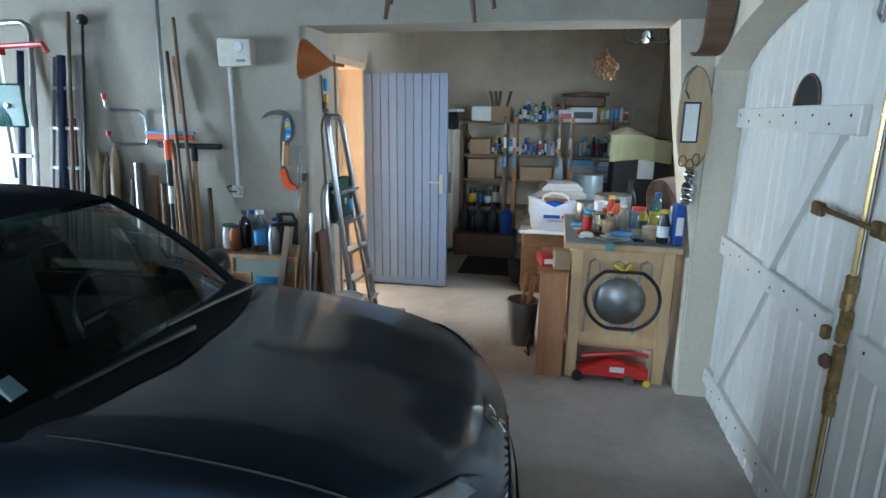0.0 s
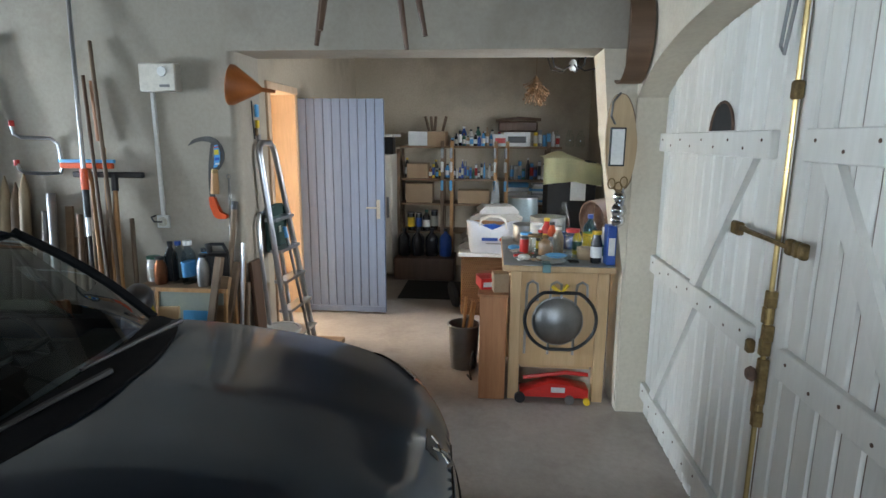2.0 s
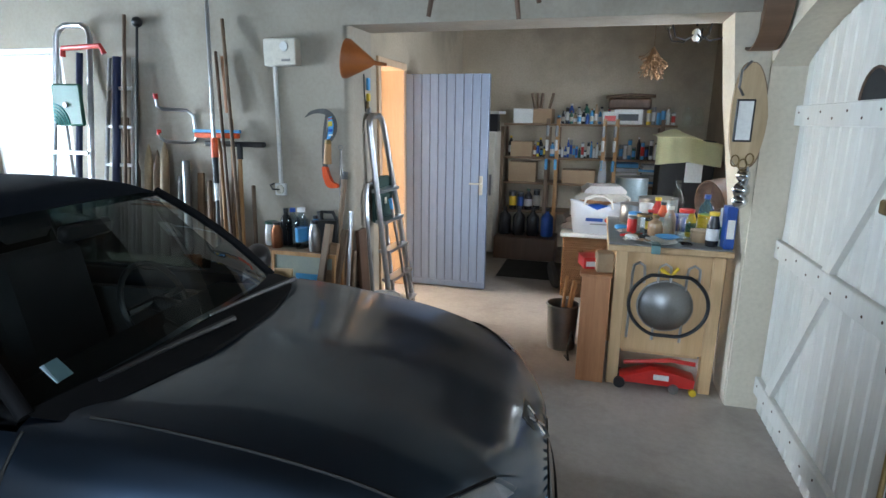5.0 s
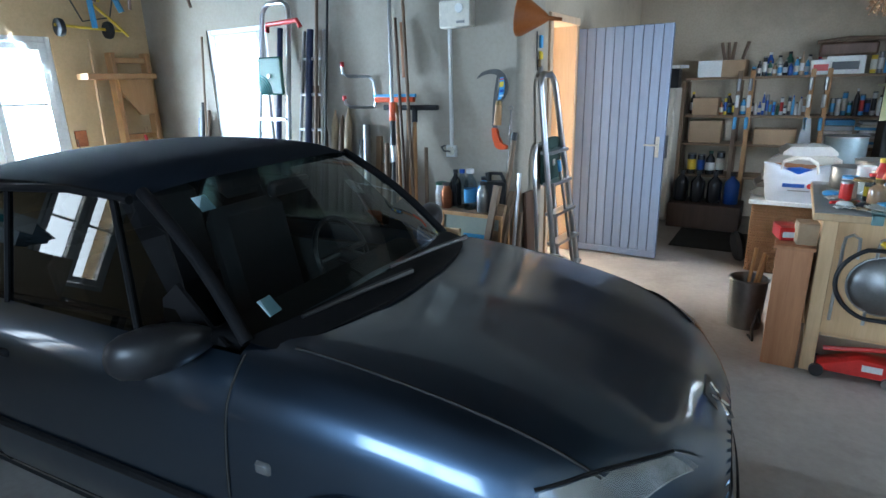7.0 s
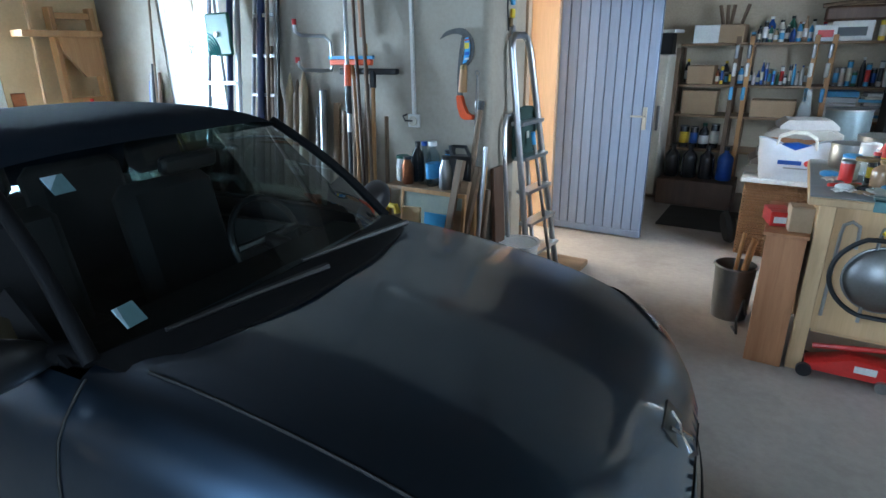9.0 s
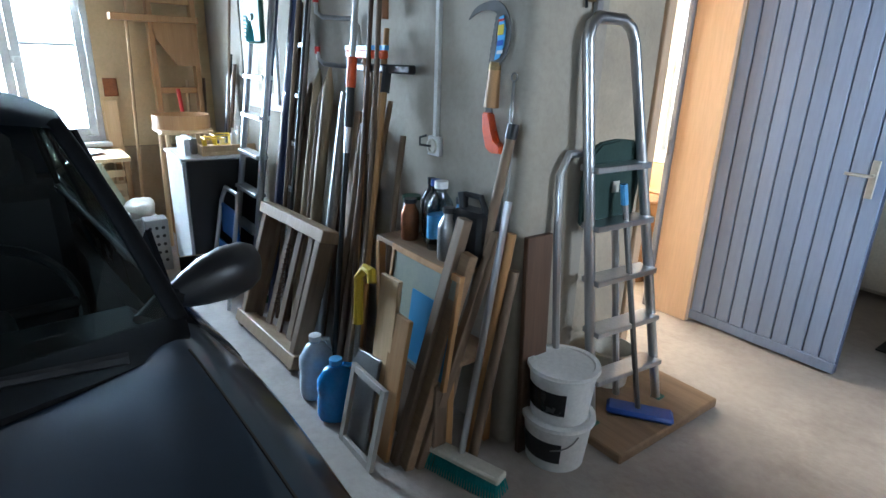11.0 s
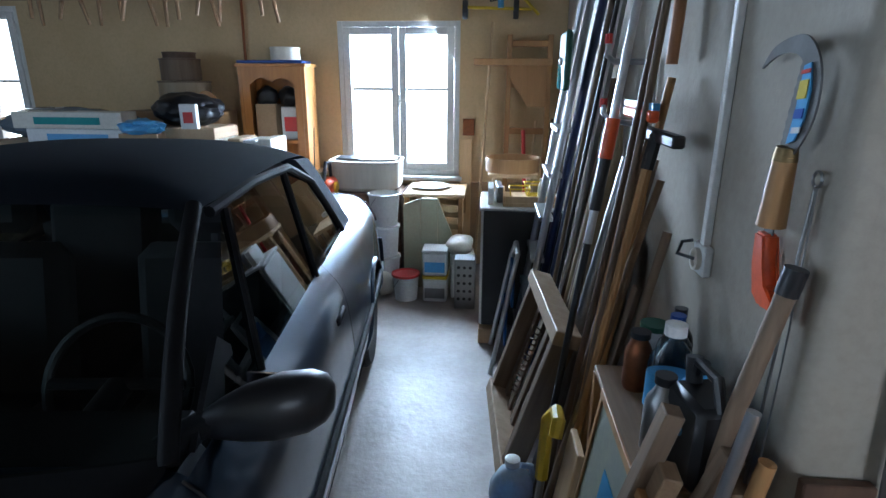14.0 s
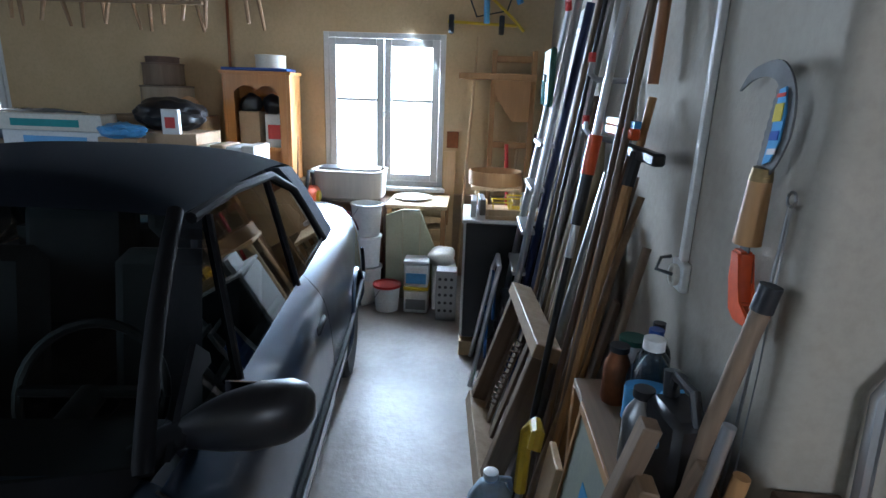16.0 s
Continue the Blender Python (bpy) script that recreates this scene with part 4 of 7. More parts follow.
def sieve(m, r, h, mat, label, solid=False):
    root = thing("sieve", label, "sieve", m)
    bm = B()
    seg = 36
    rings = []
    for rr, zz in ((r, 0), (r, h), (r - 0.008, h), (r - 0.008, 0)):
        rings.append([bm.verts.new((rr * math.cos(a), rr * math.sin(a), zz)) for a in (math.tau * k / seg for k in range(seg))])
    ring_faces(bm, rings + [rings[0]], True, False)
    part("hoop", bm, mat, root)
    if solid:
        bm = B()
        lathe(bm, [(r - 0.009, h * 0.5), (r - 0.009, h * 0.5 + 0.004)], seg)
        part("base_disc", bm, mat, root)
    bm = B()
    n = 14
    for k in range(-n, n + 1):
        u = r * 0.98 * k / (n + 1)
        w = math.sqrt(max(0, (r - 0.008) ** 2 - u * u))
        tube(bm, [(u, -w, h * 0.3), (u, w, h * 0.3)], 0.0016, 4)
        tube(bm, [(-w, u, h * 0.3), (w, u, h * 0.3)], 0.0016, 4)
    part("mesh", bm, RUST, root)
    return root


# ---- along the tool wall ----
meter = thing("meter_box", "cream plastic meter box on the plastered wall", "meter box")
bm = B()
box(bm, -2.93, -2.70, -0.075, -0.001, 1.955, 2.12, 0.008)
part("case", bm, CREAM, meter)
bm = B()
lathe(bm, [(0.03, 0), (0.028, 0.006)], 20, m=pose(-2.78, -0.075, 2.07, 90, 0, 0))
part("grille", bm, WHITE, meter)
bm = B()
box(bm, -2.80, -2.74, -0.078, -0.074, 1.98, 1.995)
part("name_plate", bm, STEEL, meter, smooth=False)
bm = B()
box(bm, -2.90, -2.877, -0.022, -0.001, 1.20, 1.955, 0.003)
single("conduit", bm, WHITE, "white plastic cable duct under the meter box", "conduit", kind="structure", smooth=False)
sock = thing("wall_socket", "white square wall socket at the conduit's foot", "socket")
bm = B()
box(bm, -2.93, -2.85, -0.025, -0.001, 1.12, 1.20, 0.004)
part("plate", bm, WHITE, sock, smooth=False)
bm = B()
lathe(bm, [(0.03, 0), (0.03, 0.012), (0.022, 0.012), (0.02, 0.004)], 20, m=pose(-2.89, -0.025, 1.16, 90, 0, 0))
part("socket_ring", bm, CREAM, sock)
bm = B()
tube(bm, [(-2.89, -0.035, 1.16), (-2.92, -0.07, 1.165), (-2.95, -0.05, 1.19), (-2.93, -0.03, 1.2)], 0.005, 6)
part("plug_wire", bm, BLACK, sock)

# sickle with a sleeve of printed card, and a pruning saw with red grip
sick = thing("sickle", "curved steel sickle with wooden grip hanging on the wall", "sickle")
bm = B()
def smooth_line(pts, n=4):
    """A rounded line through a few corner points."""
    res = []
    for i in range(len(pts) - 1):
        p = [Vector(pts[max(0, min(len(pts) - 1, i + k))]) for k in (-1, 0, 1, 2)]
        for k in range(n):
            u = k / n
            res.append(tuple(0.5 * (2 * p[1] + (p[2] - p[0]) * u + (2 * p[0] - 5 * p[1] + 4 * p[2] - p[3]) * u * u + (3 * p[1] - p[0] - 3 * p[2] + p[3]) * u ** 3)))
    return res + [tuple(pts[-1])]


back = smooth_line([(-2.678, 1.638), (-2.634, 1.678), (-2.544, 1.694), (-2.49, 1.672), (-2.457, 1.624), (-2.453, 1.563), (-2.474, 1.515), (-2.508, 1.475)])
edge = smooth_line([(-2.53, 1.475), (-2.532, 1.52), (-2.518, 1.575), (-2.512, 1.62), (-2.53, 1.653), (-2.575, 1.664), (-2.625, 1.658), (-2.675, 1.637)])
prism(bm, back + edge, "y", -0.034, -0.030)
part("blade", bm, DARK_STEEL, sick, "dull dark curved blade")
bm = B()
tube(bm, [(-2.518, -0.036, 1.48), (-2.526, -0.036, 1.345)], [0.021, 0.027], 12)
part("grip", bm, PINE, sick, "turned wooden grip")
bm = B()
tube(bm, [(-2.517, -0.036, 1.497), (-2.519, -0.036, 1.472)], [0.019, 0.0225], 12)
part("ferrule", bm, BRASS, sick, "brass ferrule")
bm = B()
prism(bm, [(-2.524, 1.502), (-2.512, 1.56), (-2.508, 1.64), (-2.487, 1.645), (-2.474, 1.60), (-2.478, 1.55), (-2.500, 1.51)], "y", -0.0375, -0.0345)
PRINT = {c: material("printed_card_" + c, v, 0.95, 0, tuple(0.8 * q for q in v), 0.5, 30, 90, 0.1) for c, v in (("sky", (0.10, 0.36, 0.68)), ("yellow", (0.6, 0.48, 0.05)), ("blue", (0.02, 0.09, 0.40)), ("white", (0.7, 0.7, 0.7)), ("red", (0.5, 0.04, 0.03)))}
sl = part("card_sleeve", bm, PRINT["sky"], sick, "blue and yellow printed card")
for z, h, mat in ((1.582, 0.035, PRINT["yellow"]), (1.548, 0.02, PRINT["blue"]), (1.522, 0.014, PRINT["white"]), (1.625, 0.010, PRINT["red"])):
    bm = B()
    prism(bm, [(-2.511, z), (-2.482, z + 0.003), (-2.481, z + h), (-2.508, z + h - 0.003)], "y", -0.040, -0.038)
    part("printed_panel", bm, mat, sl, smooth=False)
saw = thing("pruning_saw", "pruning saw with red plastic grip hanging on the wall", "saw")
bm = B()
teeth = []
for k in range(36):
    u = k / 35
    teeth.append((-2.530 - 0.0035 * (k % 2) - 0.034 * u - 0.012 * math.sin(math.pi * u), 1.668 - 0.345 * u))
prism(bm, teeth + [(-2.530, 1.323), (-2.537, 1.45), (-2.530, 1.58), (-2.519, 1.672)], "y", -0.028, -0.025)
part("blade", bm, DARK_STEEL, saw, "dull toothed blade", smooth=False)
bm = B()
prism(bm, [(-2.568, 1.325), (-2.53, 1.325), (-2.518, 1.26), (-2.50, 1.225), (-2.455, 1.215), (-2.46, 1.19), (-2.51, 1.185), (-2.54, 1.20), (-2.562, 1.26)], "y", -0.045, -0.012)
bmesh.ops.bevel(bm, geom=bm.edges[:], offset=0.005, segments=2, affect="EDGES")
part("grip", bm, ORANGE, saw, "red plastic grip")
wire = thing("wire_saw", "thin twisted wire saw hanging from a nail", "wire saw")
bm = B()
tube(bm, [(-2.442, -0.015, 1.44), (-2.45, -0.02, 1.2), (-2.475, -0.02, 0.75)], 0.0035, 6)
tube(bm, [(-2.436, -0.015, 1.44), (-2.425, -0.02, 1.1), (-2.44, -0.02, 0.72)], 0.002, 5)
part("wire", bm, STEEL, wire)
bm = B()
tube(bm, [(-2.44 + 0.014 * math.cos(a), -0.015, 1.45 + 0.014 * math.sin(a)) for a in (math.tau * k / 12 for k in range(13))], 0.003, 5)
part("ring", bm, STEEL, wire)

# double bracket hook with red caps
hook = thing("wall_hook", "grey tube bicycle hook with red end caps", "hook")
bm = B()
tube(bm, [(-3.72, -0.15, 1.755), (-3.715, -0.15, 1.70), (-3.69, -0.13, 1.68), (-3.58, -0.03, 1.675), (-3.545, -0.015, 1.64), (-3.53, -0.015, 1.50), (-3.55, -0.015, 1.46),
          (-3.60, -0.04, 1.455), (-3.69, -0.13, 1.465), (-3.71, -0.15, 1.49), (-3.715, -0.15, 1.52)], 0.011, 8)
part("bar", bm, ALU, hook)
for z in (1.76, 1.525):
    bm = B()
    tube(bm, [(-3.72, -0.15, z - 0.015), (-3.72, -0.15, z + 0.02)], 0.015, 8)
    part("cap", bm, RED, hook)

# bundle of long handles
tele = thing("telescopic_pole", "long telescopic pole with orange and black collars", "pole")
A, Z = Vector((-3.14, -0.40, 0.0)), Vector((-3.335, -0.04, 2.75))


def seg(f0, f1, r, mat, nm, lab=""):
    bm = B()
    tube(bm, [A.lerp(Z, f0), A.lerp(Z, f1)], r, 10)
    part(nm, bm, mat, tele, lab)


seg(0.0, 0.40, 0.012, BLACK, "lower_tube")
seg(0.40, 0.44, 0.014, ALU, "inner_tube")
seg(0.44, 0.50, 0.019, BLACK, "lock_collar")
seg(0.50, 0.545, 0.022, ORANGE, "grip_collar")
seg(0.545, 1.0, 0.013, ALU, "upper_tube")
sq = thing("squeegee", "floor squeegee with orange head and blue blade", "squeegee")
bm = B()
box(bm, -3.46, -3.12, -0.13, -0.10, 1.495, 1.53, 0.006)
part("head", bm, ORANGE, sq)
bm = B()
box(bm, -3.47, -3.11, -0.125, -0.105, 1.53, 1.55)
part("blade", bm, LIGHT_BLUE, sq, smooth=False)
bm = B()
tube(bm, [(-3.29, -0.115, 1.50), (-3.26, -0.13, 1.40), (-3.14, -0.30, 0.0)], [0.016, 0.012, 0.012], 8)
part("handle", bm, PINE, sq)
sq2 = thing("squeegee", "black rubber squeegee on a wooden handle", "squeegee")
bm = B()
box(bm, -3.40, -2.945, -0.11, -0.075, 1.44, 1.475, 0.006)
part("head", bm, BLACK, sq2)
bm = B()
tube(bm, [(-3.13, -0.10, 1.46), (-3.12, -0.12, 1.36)], 0.02, 8)
part("ferrule", bm, BLACK, sq2)
bm = B()
tube(bm, [(-3.12, -0.12, 1.38), (-2.99, -0.36, 0.0)], 0.013, 8)
part("handle", bm, PINE, sq2, "varnished wooden handle")
for a, b, r, mat, lab in (
        ((-2.99, -0.33, 0), (-3.24, -0.04, 2.25), 0.012, OLD_WOOD, "thin brown wooden handle leaning on the wall"),
        ((-3.02, -0.38, 0), (-3.30, -0.05, 2.05), 0.011, DARK_WOOD, "dark wooden stick leaning on the wall"),
        ((-3.06, -0.30, 0), (-3.22, -0.05, 1.62), 0.013, PINE, "pale wooden broom handle"),
        ((-3.10, -0.32, 0), (-3.20, -0.08, 1.38), 0.016, OLD_WOOD, "grey weathered wooden handle"),
        ((-3.20, -0.34, 0), (-3.30, -0.07, 1.46), 0.012, OLD_WOOD, "weathered garden tool handle"),
        ((-3.25, -0.36, 0), (-3.42, -0.06, 1.20), 0.017, OLD_WOOD, "rough grey wooden stake leaning on the wall"),
        ((-3.0, -0.42, 0), (-3.17, -0.06, 1.32), 0.012, WOOD_X, "brown wooden rake handle leaning on the wall"),
        ((-2.93, -0.30, 0), (-3.08, -0.05, 1.18), 0.014, OLD_WOOD, "short grey wooden handle")):
    pole("tool_handle", a, b, r, mat, lab, "tool handle", "handles along the wall", wobble=0.006)
pole("paint_brush_pole", (-3.24, -0.05, 1.66), (-3.255, -0.035, 2.02), 0.018, PINE_RED, "reddish roller handle hung by a cord", "handle")
for k, (x, z) in enumerate(((-3.90, 1.44), (-3.83, 1.40), (-3.765, 1.46), (-4.02, 1.36))):
    root = thing("fence_stake", "pointed pale wooden stake leaning on the wall", "stake", group="stakes along the wall")
    bm = B()
    a, b = Vector((x + 0.06, -0.30, 0)), Vector((x, -0.06, z))
    tube(bm, [a, a.lerp(b, 0.5), a.lerp(b, 0.92), b], [0.032, 0.033, 0.030, 0.004], 10)
    part("shaft", bm, OLD_WOOD if k % 2 else wood("pale_stake", (0.40, 0.31, 0.19), (0.3, 0.22, 0.13)), root)
pole("metal_tube", (-3.42, -0.36, 0.0), (-3.60, -0.06, 1.33), 0.026, STEEL, "dull grey metal tube leaning on the wall", "tube")
pole("metal_tube", (-3.56, -0.30, 0.0), (-3.66, -0.06, 1.22), 0.018, STEEL, "thin steel tube leaning on the wall", "tube")
for x, z, w, mat, lab in ((-3.47, 1.05, 0.13, OLD_WOOD, "brown board leaning on the wall"), (-3.50, 1.25, 0.05, WOOD_X, "narrow batten leaning on the wall"),
                          (-3.7, 0.95, 0.12, DARK_WOOD, "dark plank leaning on the wall"), (-3.36, 0.9, 0.06, OLD_WOOD, "old lath leaning on the wall"),
                          (-4.10, 1.62, 0.06, OLD_WOOD, "long weathered lath leaning on the wall"), (-4.17, 1.78, 0.05, DARK_WOOD, "long dark lath leaning on the wall")):
    board("board", (x + 0.05, -0.24, 0), (x, -0.04, z), w, 0.02, mat, lab, group="boards along the wall")

# shelf with bottles, and what leans before it
shelf = thing("low_shelf", "low wooden shelf against the plastered wall", "shelf")
for z in (0.77, 0.40):
    bm = B()
    box(bm, -2.97, -2.43, -0.25, -0.015, z, z + 0.022, 0.003)
    part("shelf_board", bm, WOOD_X, shelf, smooth=False)
for x in (-2.96, -2.45):
    for y in (-0.235, -0.035):
        bm = B()
        box(bm, x - 0.016, x + 0.016, y - 0.016, y + 0.016, 0, 0.77, 0.003)
        part("leg", bm, PINE, shelf, smooth=False)
AMBER = plain("dark_bottle_plastic", (0.02, 0.02, 0.022), 0.25)
CLEARISH = glass("clear_plastic", (0.75, 0.82, 0.86), 0.05)
for x, y, h, r, mat, cap, nk, sh, band, lab in (
        (-2.93, -0.10, 0.16, 0.042, WHITE, GREEN, 0.8, 0, CREAM, "white jar with green lid on the shelf"),
        (-2.85, -0.16, 0.17, 0.038, COPPER, BLACK, 0.6, 0, None, "orange jar with black lid on the shelf"),
        (-2.83, -0.07, 0.25, 0.04, AMBER, BLACK, 0.35, 0, None, "black plastic bottle on the shelf"),
        (-2.76, -0.10, 0.26, 0.045, CLEARISH, BLUE, 0.35, 0, None, "clear plastic bottle on the shelf"),
        (-2.68, -0.13, 0.27, 0.055, CLEARISH, WHITE, 0.4, 1, LIGHT_BLUE, "clear plastic bottle with a blue label on the shelf"),
        (-2.59, -0.10, 0.22, 0.045, LIGHT_BLUE, BLACK, 0.4, 0, BLUE, "blue bottle with black cap on the shelf"),
        (-2.56, -0.18, 0.20, 0.04, STEEL, BLACK, 0.5, 0, None, "grey metal flask on the shelf")):
    bottle(x, y, 0.792, h, r, mat, cap, lab, nk, "bottles on the low shelf", sh, band)
oil = thing("oil_can", "black plastic oil can with handle on the shelf", "oil can", pose(-2.49, -0.12, 0.792, 0, 0, 10))
bm = B()
box(bm, -0.07, 0.07, -0.05, 0.05, 0, 0.20, 0.015)
part("body", bm, BLACK, oil)
bm = B()
tube(bm, [(-0.05, 0, 0.19), (-0.04, 0, 0.25), (0.03, 0, 0.25), (0.06, 0, 0.19)], 0.012, 8)
part("handle", bm, BLACK, oil)
bm = B()
tube(bm, [(-0.05, 0, 0.2), (-0.06, 0, 0.255)], 0.018, 10)
part("cap", bm, BLACK, oil)
bm = B()
lathe(bm, [(0.016, 0), (0.016, 0.002)], 14, m=pose(0.0, -0.0505, 0.12, 90, 0, 0))
part("round_mark", bm, LIGHT_BLUE, oil)
pic = thing("picture", "blue and grey-green painted picture leaning under the shelf", "picture")
PM = Matrix.Translation((-2.60, -0.30, 0.36)) @ pose(0, 0, 0, -8, 0, 0)
bm = B()
box(bm, -0.22, 0.20, -0.006, 0.006, 0, 0.41, 0, PM)
part("panel", bm, material("grey_green_paint", (0.26, 0.27, 0.20), 0.6, 0, (0.20, 0.22, 0.2), 0.8, 5), pic, smooth=False)
bm = B()
box(bm, -0.06, 0.195, -0.009, -0.0065, 0.02, 0.30, 0, PM)
part("blue_field", bm, material("blue_paint", (0.03, 0.20, 0.42), 0.5, 0, (0.05, 0.27, 0.5), 0.8, 4), pic, smooth=False)
for q in ((-0.235, -0.215, -0.01, 0.42), (0.195, 0.215, -0.01, 0.42)):
    bm = B()
    box(bm, q[0], q[1], -0.012, 0.008, q[2], q[3], 0.002, PM)
    part("frame_side", bm, PINE, pic, smooth=False)
bm = B()
box(bm, -0.235, 0.215, -0.014, 0.009, 0.41, 0.435, 0.002, PM)
part("frame_top", bm, PINE, pic, smooth=False)
bm = B()
box(bm, -2.78, -2.42, -0.32, -0.26, 0.0, 0.365, 0.004)
single("wooden_box", bm, OLD_WOOD, "flat old wooden box standing under the shelf", "box", smooth=False)
board("board", (-2.68, -0.44, 0), (-2.71, -0.33, 0.70), 0.13, 0.02, PINE_PALE, "pale sawn board leaning on the pictures", group="pale boards")
board("board", (-2.60, -0.45, 0), (-2.60, -0.345, 0.58), 0.11, 0.02, PINE, "orange-tinted pine board leaning on the pictures", group="pale boards")
board("board", (-2.74, -0.50, 0), (-2.78, -0.40, 0.36), 0.20, 0.015, STEEL, "grey metal panel leaning low against the boards", group="pale boards")
fr = thing("empty_picture", "empty grey wooden picture frame leaning near the floor", "picture", pose(-2.66, -0.53, 0, -12, 0, 0))
for q in ((-0.13, -0.10, 0, 0.34), (0.10, 0.13, 0, 0.34), (-0.10, 0.10, 0, 0.03), (-0.10, 0.10, 0.31, 0.34)):
    bm = B()
    box(bm, q[0], q[1], -0.01, 0.01, q[2], q[3], 0.002)
    part("frame_side", bm, wood("grey_frame_wood", (0.34, 0.31, 0.27), (0.26, 0.23, 0.2)) if q[0] < -0.12 else bpy.data.materials["grey_frame_wood"], fr, smooth=False)
for a, b, w, mat, lab in (((-2.53, -0.42, 0), (-2.44, -0.20, 0.98), 0.045, OLD_WOOD, "weathered post leaning on the shelf"),
                          ((-2.49, -0.40, 0), (-2.41, -0.20, 0.86), 0.06, WOOD_X, "brown batten leaning on the shelf"),
                          ((-2.46, -0.36, 0), (-2.38, -0.10, 0.93), 0.035, OLD_WOOD, "grey lath leaning at the corner")):
    board("post", a, b, w, 0.04, mat, lab, "post", "posts at the corner")
gp_ = thing("capped_pole", "grey wooden pole with black cap at the corner", "pole")
bm = B()
tube(bm, [(-2.48, -0.26, 0), (-2.40, -0.045, 1.28)], 0.018, 10)
part("shaft", bm, OLD_WOOD, gp_)
bm = B()
tube(bm, [(-2.402, -0.05, 1.25), (-2.399, -0.042, 1.30)], 0.021, 10)
part("end_cap", bm, BLACK, gp_)
pole("pole", (-2.40, -0.16, 0), (-2.37, -0.04, 0.92), 0.017, PINE, "varnished wooden handle at the corner", "pole")
pole("pole", (-2.36, -0.18, 0.0), (-2.355, -0.03, 0.78), 0.02, OLD_WOOD, "short wooden handle at the corner", "pole")
board("board", (-2.31, 0.08, 0), (-2.352, 0.08, 0.90), 0.13, 0.025, DARK_WOOD, "dark brown board leaning on the jamb", side=(0, 1, 0))
broom = thing("push_broom", "push broom with aluminium handle and teal bristles", "broom")
bm = B()
tube(bm, [(-2.345, -0.245, 0.08), (-2.335, -0.10, 1.05)], 0.013, 10)
part("handle", bm, ALU, broom)
BMX = pose(-2.34, -0.26, 0.0, 0, 0, 18)
bm = B()
box(bm, -0.19, 0.19, -0.035, 0.035, 0.065, 0.095, 0.008, BMX)
part("head", bm, CREAM, broom)
bm = B()
for i in range(34):
    for j in range(6):
        x, y = -0.18 + 0.36 * i / 33, -0.03 + 0.06 * j / 5
        tube(bm, [BMX @ Vector((x, y, 0.066)), BMX @ Vector((x * 1.06, y * 1.6, 0.002))], [0.004, 0.003], 4)
part("bristles", bm, TEAL, broom, "teal bristles")

# jugs
def jug(x, y, h, mat, cap, label, rz):
    root = thing("jug", label, "jug", pose(x, y, 0, 0, 0, rz))
    bm = B()
    prof = [(0.078, 0), (0.085, 0.02), (0.085, h * 0.35), (0.078, h * 0.42), (0.085, h * 0.5), (0.083, h * 0.66), (0.05, h * 0.84), (0.024, h * 0.88), (0.024, h * 0.94)]
    lathe(bm, prof, 24)
    for v in bm.verts:
        v.co.x *= 0.8
    part("body", bm, mat, root)
    bm = B()
    tube(bm, [(0, 0.03, h * 0.88), (0, 0.075, h * 0.84), (0, 0.088, h * 0.62)], 0.012, 8)
    part("handle", bm, mat, root)
    bm = B()
    lathe(bm, [(0.028, h * 0.92), (0.028, h), (0.02, h + 0.002)], 16)
    part("cap", bm, cap, root)


jug(-3.15, -0.47, 0.30, plain("milky_jug", (0.54, 0.65, 0.75), 0.25), WHITE, "translucent white plastic jug on the floor", 20)
jug(-2.94, -0.47, 0.28, plain("blue_jug", (0.03, 0.24, 0.62), 0.2), LIGHT_BLUE, "blue screen-wash jug on the floor", -15)
yc = thing("plastic_clamp", "yellow plastic tool grip hanging at the boards", "tool grip")
bm = B()
tube(bm, [(-2.86, -0.40, 0.46), (-2.87, -0.39, 0.66), (-2.85, -0.37, 0.70), (-2.80, -0.37, 0.70), (-2.78, -0.38, 0.66)], 0.02, 8)
part("grip", bm, YELLOW, yc)
bm = B()
tube(bm, [(-2.865, -0.385, 0.60), (-2.86, -0.44, 0.02)], 0.012, 8)
part("shaft", bm, STEEL, yc)

# slatted wooden frame
rackm = pose(-3.70, -0.50, 0, -17, 0, 4)
rack = thing("slatted_frame", "old wooden frame with slats and a coil spring leaning", "wooden frame", rackm)
for x in (-0.32, 0.30):
    bm = B()
    box(bm, x - 0.025, x + 0.025, -0.045, 0.045, 0, 0.72, 0.004)
    part("stile", bm, OLD_WOOD, rack, smooth=False)
for z, h in ((0.02, 0.07), (0.67, 0.06)):
    bm = B()
    box(bm, -0.37, 0.35, -0.055, 0.05, z, z + h, 0.004)
    part("rail", bm, wood("pale_rail" if z < 0.1 else "pale_rail_top", (0.38, 0.27, 0.17), (0.28, 0.19, 0.11)), rack, smooth=False)
for k in range(5):
    bm = B()
    box(bm, -0.27 + 0.125 * k, -0.22 + 0.125 * k, 0.02, 0.035, 0.09, 0.67, 0.002)
    part("slat", bm, OLD_WOOD, rack, smooth=False)
bm = B()
tube(bm, [(-0.02 + 0.018 * math.cos(k * 0.8), -0.01 + 0.018 * math.sin(k * 0.8), 0.22 + 0.0035 * k) for k in range(100)], 0.003, 5)
part("coil_spring", bm, RUST, rack)

